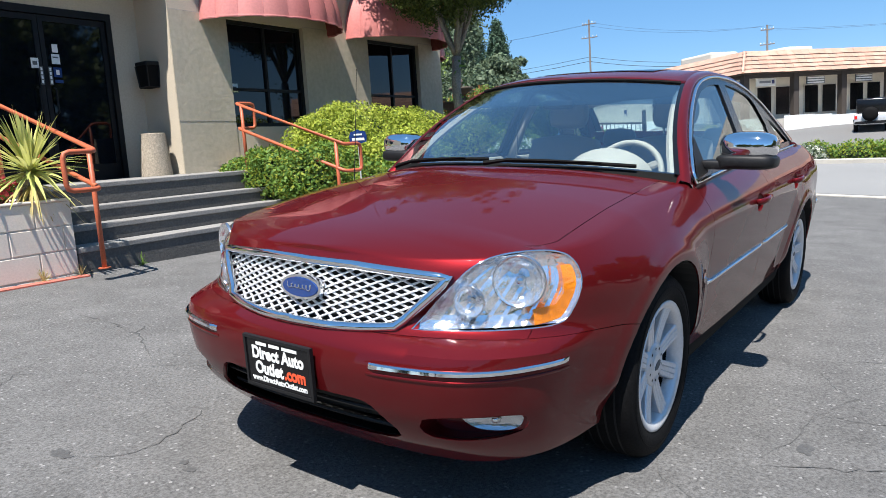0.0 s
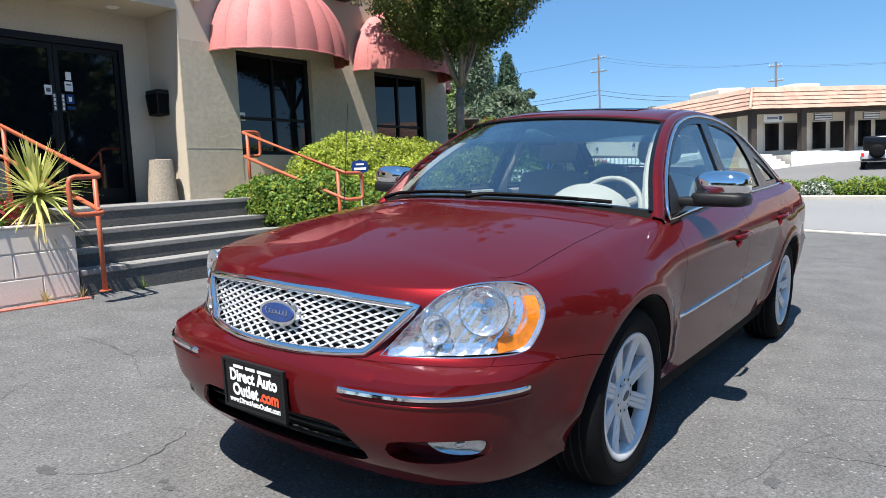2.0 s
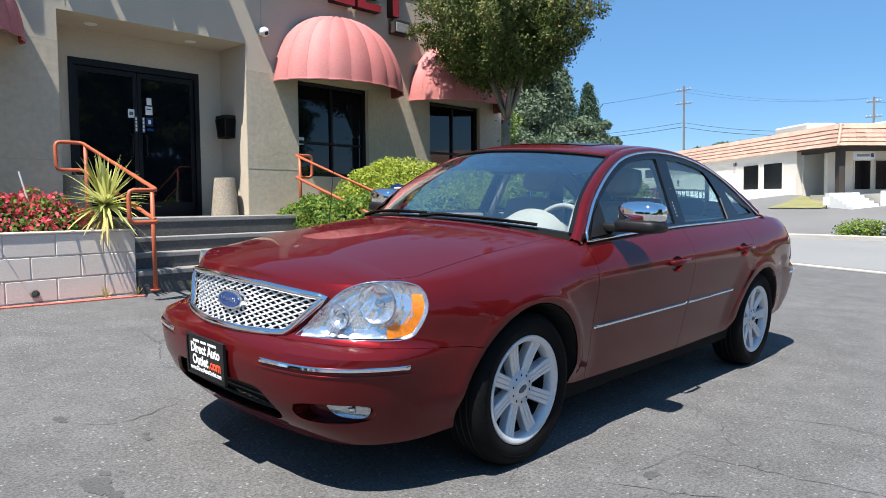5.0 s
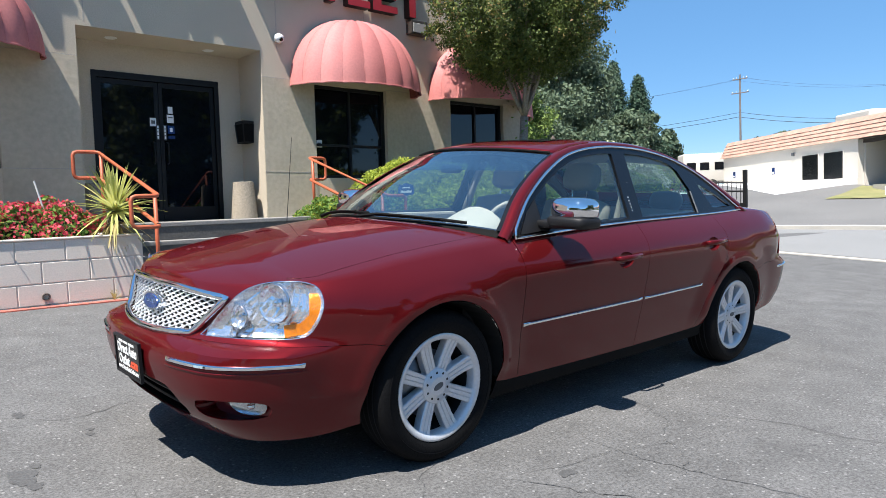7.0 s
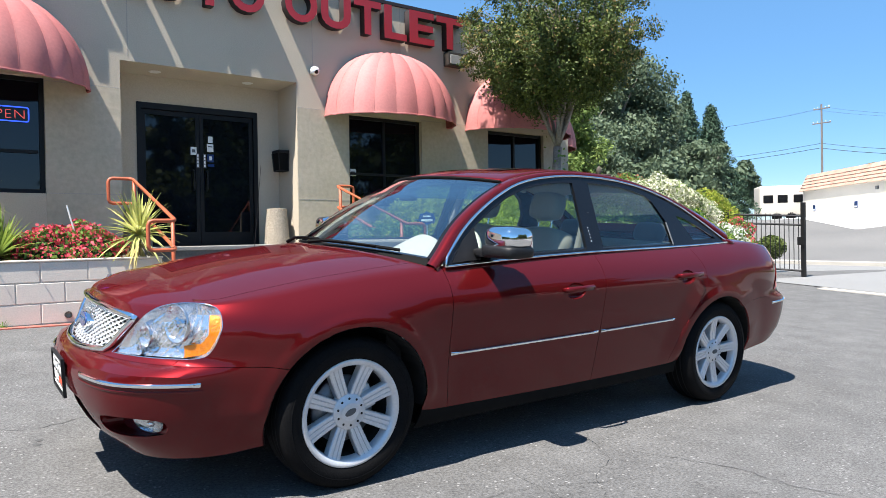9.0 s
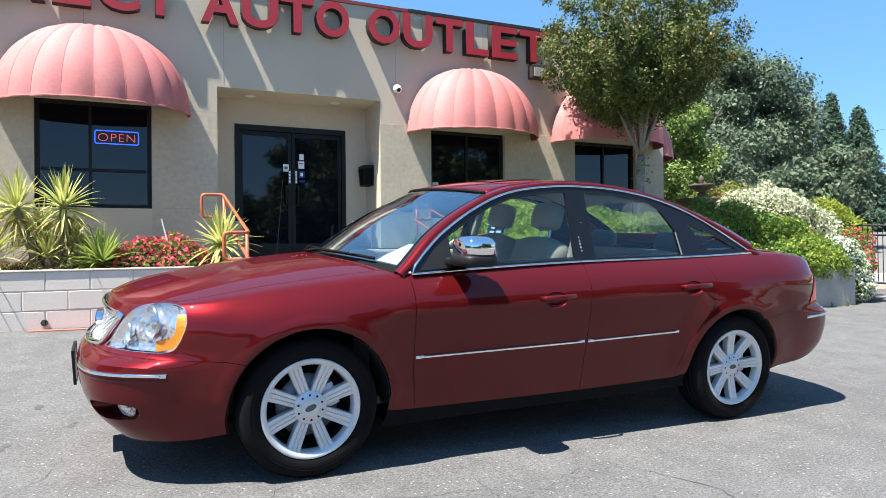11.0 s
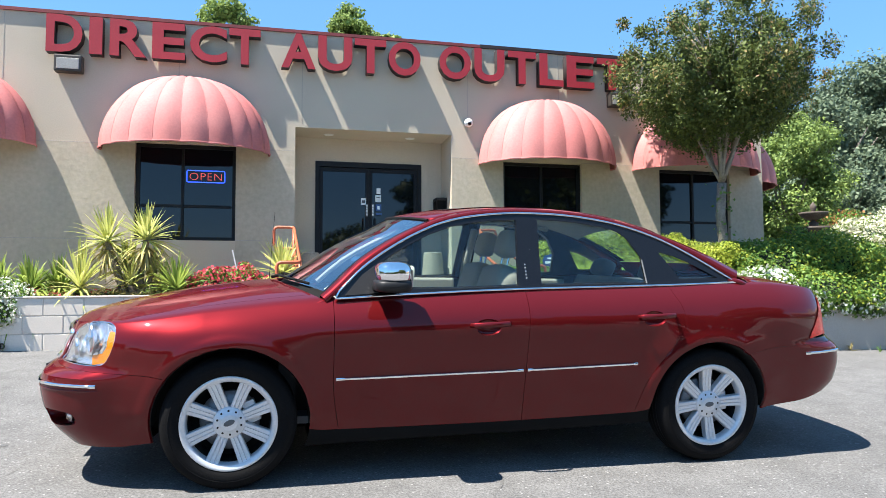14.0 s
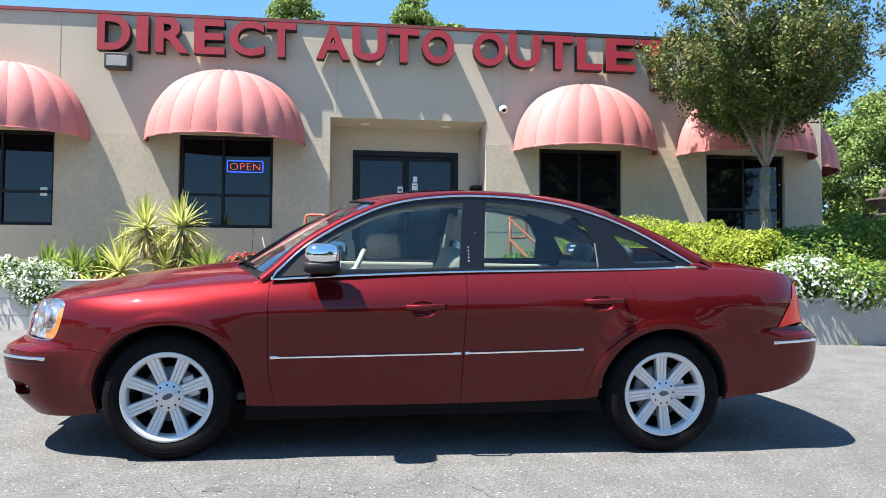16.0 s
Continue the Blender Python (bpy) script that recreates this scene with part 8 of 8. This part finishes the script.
def shop_window(x0, x1, y0, y1, z0, z1, name="shop_window"):
    wn = new(name)
    wn.parent = plaza
    part("frame", box(x0 - 0.06 if x1 - x0 > 0.3 else x0, x1 + 0.06 if x1 - x0 > 0.3 else x1, y0 - 0.06 if y1 - y0 > 0.3 else y0, y1 + 0.06 if y1 - y0 > 0.3 else y1, z0 - 0.06, z1 + 0.06), M_FARWHITE, wn)
    d = 0.02
    part("pane", box(x0 - (d if x1 - x0 < 0.3 else 0), x1, y0 - (d if y1 - y0 < 0.3 else 0), y1, z0, z1), M_GLOSSBLACK, wn)


for b in range(4):
    for x in (1.70 + 3.1 * b, 2.90 + 3.1 * b):
        shop_window(x, x + 0.88, 1.15, 1.2, 1.95, 3.43)
shop_window(1.15, 1.2, 1.75, 2.6, 1.95, 3.43)
for b in range(5):
    for y in (-2.0 - 3.1 * b, -0.8 - 3.1 * b):
        shop_window(FRONT + 1.15, FRONT + 1.2, y, y + 0.88, 1.95, 3.43)
for y0, y1 in ((4.15, 5.85), (6.45, 8.0)):
    shop_window(-0.46, -0.42, y0, y1, 2.08, 3.55, "dark_window")
for y in (11.4, 16.8):
    nt_ = new("wall_notice")
    nt_.parent = plaza
    part("sheet", box(-0.45, -0.42, y - 0.16, y + 0.16, 2.62, 3.05), M_BLUE, nt_, "small blue notice with white foot")
    part("printed_bar", box(-0.46, -0.45, y - 0.11, y + 0.11, 2.68, 2.78), M_WHITE, nt_)
part("wall_lamp", box(-0.55, -0.42, 8.9, 9.1, 3.62, 3.82, 0.02, 1), M_GREYTRIM, plaza)
for x0, x1, m, bars in ((0.9, 2.15, M_WHITE, 1), (4.1, 5.3, M_WHITE, 2), (7.35, 8.5, M_WHITE, 2)):
    sn = new("shop_sign")
    sn.parent = plaza
    part("board", box(x0, x1, 0.25, 0.31, 3.45, 3.85, 0.01, 1), m if bars == 1 else M_GREYTRIM, sn)
    if bars == 1:
        part("printed_bar", box(x0 + 0.2, x1 - 0.35, 0.235, 0.25, 3.60, 3.72), M_ALLOY_DARK, sn)
        part("printed_bar", box(x1 - 0.28, x1 - 0.12, 0.235, 0.25, 3.56, 3.76), M_BLUE, sn)
    else:
        for z in (3.48, 3.61, 3.74):
            part("printed_bar", box(x0 + 0.05, x1 - 0.05, 0.235, 0.25, z, z + 0.075), M_WHITE, sn)
sn = new("shop_sign")
sn.parent = plaza
part("board", box(12.66, 12.72, -2.3, -0.5, 3.42, 3.85, 0.01, 1), M_GLOSSBLACK, sn)
part("printed_bar", box(12.645, 12.66, -2.1, -0.7, 3.58, 3.70), M_ALLOY, sn)
for x, y, w in ((1.6, 5.2, 1.5), (5.6, 3.4, 1.0)):
    part("roof_unit", box(x - 0.9, x + 0.9, y - w, y + w, 4.78, 5.72, 0.12, 2), M_FARWHITE, plaza, "white rooftop air unit")
lw = thing("terrace_wall", "stepped white-painted low wall in front of the shops", "low wall", Matrix.Translation((0, 0, 0.17)) @ PLAZA_M, kind="structure")
for x0, x1, z in ((-0.9, 0.6, 1.62), (0.6, 1.6, 1.58), (1.6, 3.0, 1.52), (3.0, 6.0, 1.48), (6.0, 14.0, 1.84)):
    part("wall", box(x0, x1, -4.1, -3.85, 0.3, z), M_WHITE, lw)
part("terrace_floor", box(-0.8, 12.4, -3.85, 1.2, 0.4, FLOOR), M_CONCRETE, lw, "raised concrete walk")
for k in range(6):
    part("step", box(-2.5, -0.95, -4.1 + 0.3 * k, -3.8 + 0.3 * k, 0.3, 0.92 + 0.13 * k), M_WHITE, lw, "white concrete step")
tall = thing("metal_clad_building", "tall pale grey building with ribbed metal cladding", "building")
vs = [(x, y, z) for x in (52, 66) for y, z in ((-0.1, 0.5), (-0.1, 6.9), (-7.0, 11.0), (-14.0, 6.9), (-14.0, 0.5))]
mesh_part("wall", vs, [(0, 1, 2, 3, 4), (5, 9, 8, 7, 6), (0, 5, 6, 1), (1, 6, 7, 2), (2, 7, 8, 3), (3, 8, 9, 4)], M_CONCRETE, tall)
for k in range(26):
    z = 1.0 + 0.36 * k
    half = 0.0 if z + 0.2 <= 6.9 else (z + 0.2 - 6.9) / 4.1 * 7.0
    part("rib", box(51.985, 52.0, -14.0 + half, -0.1 - half, z, z + 0.20), M_CONCRETE, tall)
bank = sheet("grass_bank", steps_between([(33.0, 0), (38.0, 1.0)]), steps_between([(6.8, 0), (9.2, 0.4)]), lambda x, y: lot(x, y) + 0.06, M_GRASS, None, "patch of dry green grass by the plaza")
ls = thing("lawn_sign", "small white sign on a short post by the grass", "sign", Matrix.Translation((33.0, 6.6, lot(33.0, 6.6))))
part("post", box(-0.02, 0.02, -0.02, 0.02, -0.05, 0.35), M_IRON, ls)
part("panel", box(-0.03, -0.02, -0.14, 0.14, 0.18, 0.56, 0.004, 1), M_WHITE, ls)
tv = thing("parked_trailer", "white travel trailer parked beyond the gate", "trailer", Matrix.Translation((51.2, 24.8, lot(51.2, 24.8))) @ Matrix.Rotation(radians(40), 4, "Z"))
part("body", box(-1.2, 1.2, -1.7, 1.7, 0.45, 2.7, 0.12, 3), M_FARWHITE, tv, "", True)
for y in (-1.0, 0.1, 1.1):
    part("window", box(-1.22, -1.19, y - 0.35, y + 0.35, 1.4, 2.0, 0.02, 1), M_GLOSSBLACK, tv)
for y in (-0.5, 0.5):
    part("wheel", lathe([(0.0, -0.1), (0.34, -0.1), (0.34, 0.1), (0.0, 0.1)], 20, Matrix.Translation((-1.1, y, 0.34)) @ Matrix.Rotation(radians(90), 4, "Y")), M_TYRE, tv)

# ---- parked off-roader across the street ----
suv = thing("off_road_car", "dark parked off-road vehicle with a spare wheel on its back door", "car", Matrix.Translation((32.0, 1.0, lot(32.0, 1.0))) @ Matrix.Rotation(radians(4), 4, "Z") @ Matrix.Scale(0.8, 4))
part("body", box(0.0, 3.9, -0.78, 0.78, 0.45, 1.02, 0.08, 2), M_ALLOY, suv, "pale silver lower body", True)
part("roof", box(0.08, 2.6, -0.70, 0.70, 1.02, 1.78, 0.10, 2), M_GLOSSBLACK, suv, "black hard top", True)
part("spare_wheel", lathe([(0.0, 0.0), (0.20, 0.0), (0.35, -0.04), (0.37, -0.12), (0.34, -0.2), (0.0, -0.2)], 24, Matrix.Translation((-0.24, 0.05, 0.98)) @ Matrix.Rotation(radians(-90), 4, "Y")), M_TYRE, suv, "spare wheel in a dark cover", True)
part("bumper", box(-0.12, 0.02, -0.75, 0.75, 0.48, 0.62, 0.02, 1), M_BLACK, suv)
for y in (-0.70, 0.70):
    part("taillight", box(-0.02, 0.03, y - 0.06, y + 0.06, 0.74, 0.92, 0.01, 1), M_TAILRED, suv)
    part("fender_flare", box(0.2, 1.2, y - 0.12, y + 0.12, 0.55, 0.75, 0.05, 2), M_BLACK, suv)
    for x in (0.7, 3.1):
        part("wheel", lathe([(0.0, -0.11), (0.20, -0.11), (0.36, -0.10), (0.38, 0.0), (0.36, 0.10), (0.20, 0.11), (0.0, 0.11)], 24, Matrix.Translation((x, y, 0.38)) @ Matrix.Rotation(radians(90), 4, "X")), M_TYRE, suv, "", True)


# ---- poles and wires ----
def utility_pole(x, y, top, label, arm=1.3):
    u = thing("utility_pole", label, "utility pole", Matrix.Translation((x, y, 0)), "utility poles")
    part("pole", tube([(0, 0, 0.5), (0, 0, top)], [0.10, 0.065], 10), M_WOODPOLE, u)
    for dz, w in ((0.35, 1.0), (1.45, 1.15)):
        part("crossarm", box(-0.06, 0.06, -arm * w, arm * w, top - dz - 0.035, top - dz + 0.035), M_WOODPOLE, u)
        for k in (-1, -0.5, 0.5, 1):
            part("insulator", lathe([(0.03, 0.0), (0.035, 0.05), (0.0, 0.10)], 8, Matrix.Translation((0, k * arm * w * 0.92, top - dz + 0.07))), M_ALLOY, u)
    return u


utility_pole(54.0, 23.0, 10.8, "weathered wooden utility pole with crossarms and wires", 0.6)
utility_pole(57.0, 9.9, 8.7, "wooden utility pole behind the plaza roof", 0.45)
wires = thing("overhead_wires", "thin dark overhead wires between the poles", "wires")


def wire(a, b, sag, r=0.022):
    a, b = Vector(a), Vector(b)
    return tube([a.lerp(b, k / 10) - Vector((0, 0, sag * 4 * (k / 10) * (1 - k / 10))) for k in range(11)], r, 4)


for dz, dy, r in ((0.35, 0.5, 0.006), (0.35, -0.5, 0.006), (3.0, 0.0, 0.014), (3.35, 0.1, 0.018)):
    part("wire", wire((54.0, 23.0 + dy, 10.8 - dz), (57.0, 9.9 + dy, 8.9 - dz * 0.8), 0.5, r), M_IRON, wires)
    part("wire", wire((54.0, 23.0 + dy, 10.8 - dz), (50.0, 52.0 + dy, 11.4 - dz), 0.8, r), M_IRON, wires)
    part("wire", wire((57.0, 9.9 + dy, 8.7 - dz), (60.0, -20.0 + dy, 8.4 - dz), 0.8, r), M_IRON, wires)

# ---- cracks and stains of the lot ----
def crack_run(points, wide, wander=0.035):
    """A hairline crack: a thin uneven strip that wanders along points just above the asphalt."""
    fine = []
    for (x0, y0), (x1, y1) in zip(points, points[1:]):
        n = max(2, int(math.hypot(x1 - x0, y1 - y0) / 0.045))
        for i in range(n):
            k = i / n
            fine.append((x0 + (x1 - x0) * k + wander * noise.noise((x0 + k * 9, y0, 3.1)), y0 + (y1 - y0) * k + wander * noise.noise((x0, y0 + k * 9, 7.7))))
    fine.append(points[-1])
    verts, faces = [], []
    for i, (x, y) in enumerate(fine):
        a, b = fine[max(i - 1, 0)], fine[min(i + 1, len(fine) - 1)]
        d = Vector((b[0] - a[0], b[1] - a[1])).normalized()
        w = wide * (0.35 + 0.9 * abs(noise.noise((x * 6, y * 6, 0.5)))) * min(1, (i + 1) / 5, (len(fine) - i) / 5)
        for s in (-1, 1):
            px, py = x - d.y * w * s, y + d.x * w * s
            verts.append((px, py, lot(px, py) + 0.003))
    faces = [(i * 2, i * 2 + 1, i * 2 + 3, i * 2 + 2) for i in range(len(fine) - 1)]
    return verts, faces


cr_v, cr_f = [], []


def add_crack(points, wide):
    v, f = crack_run(points, wide)
    n = len(cr_v)
    cr_v.extend(v)
    cr_f.extend([tuple(k + n for k in q) for q in f])


for run in ([(-0.19, 3.18), (-0.18, 2.66), (-0.24, 2.27), (-0.5, 1.7)], [(-1.33, 0.97), (-1.22, 0.82), (-1.06, 0.79), (-0.7, 0.94)], [(0.76, -1.09), (0.74, -1.33), (0.77, -1.6), (0.8, -1.74), (1.0, -2.4)],
            [(0.08, -1.16), (0.21, -1.44), (0.34, -1.65), (0.5, -1.89), (0.6, -2.5)], [(1.5, -1.2), (1.61, -1.37), (1.8, -1.72), (1.81, -2.01), (2.2, -2.8)]):
    add_crack(run, 0.0034)
rc = random.Random(31)
for _ in range(90):
    x, y = rc.uniform(-2.4, 7.5), rc.uniform(-3.2, 4.0)
    a = rc.choice((0.15, 1.25, 2.0, 2.7)) + rc.uniform(-0.4, 0.4)
    run = [(x, y)]
    for _ in range(rc.randint(2, 6)):
        a += rc.uniform(-0.7, 0.7)
        x, y = x + 0.28 * math.cos(a), y + 0.28 * math.sin(a)
        run.append((x, y))
    add_crack(run, rc.uniform(0.0012, 0.0026))
tagged(mesh_part("asphalt_cracks", cr_v, cr_f, M_CRACK), "fine dark cracks in the weathered asphalt", "cracks", "", "stuff")


def stain(x, y, rx, ry, label="dark oil stain on the asphalt"):
    """A ragged flat spot that follows the ground."""
    ring = []
    for k in range(40):
        q = 2 * math.pi * k / 40
        r = 1 + 0.45 * noise.noise((math.cos(q) * 1.6 + x * 5, math.sin(q) * 1.6, y)) + 0.18 * noise.noise((math.cos(q) * 5, math.sin(q) * 5, x))
        px, py = x + rx * r * math.cos(q), y + ry * r * math.sin(q)
        ring.append((px, py, lot(px, py) + 0.002))
    ring.append((x, y, lot(x, y) + 0.002))
    return tagged(mesh_part("oil_stain", ring, [(k, (k + 1) % 40, 40) for k in range(40)], M_STAIN), label, "stain", "asphalt stains", "structure")


for x, y, rx, ry in ((-1.49, 0.12, 0.055, 0.10), (-1.42, 0.22, 0.022, 0.03), (-1.47, -0.01, 0.03, 0.04), (-1.12, 0.49, 0.02, 0.025), (-1.10, 0.56, 0.018, 0.02), (-1.33, 1.02, 0.03, 0.06), (0.35, -1.35, 0.05, 0.03)):
    stain(x, y, rx, ry)
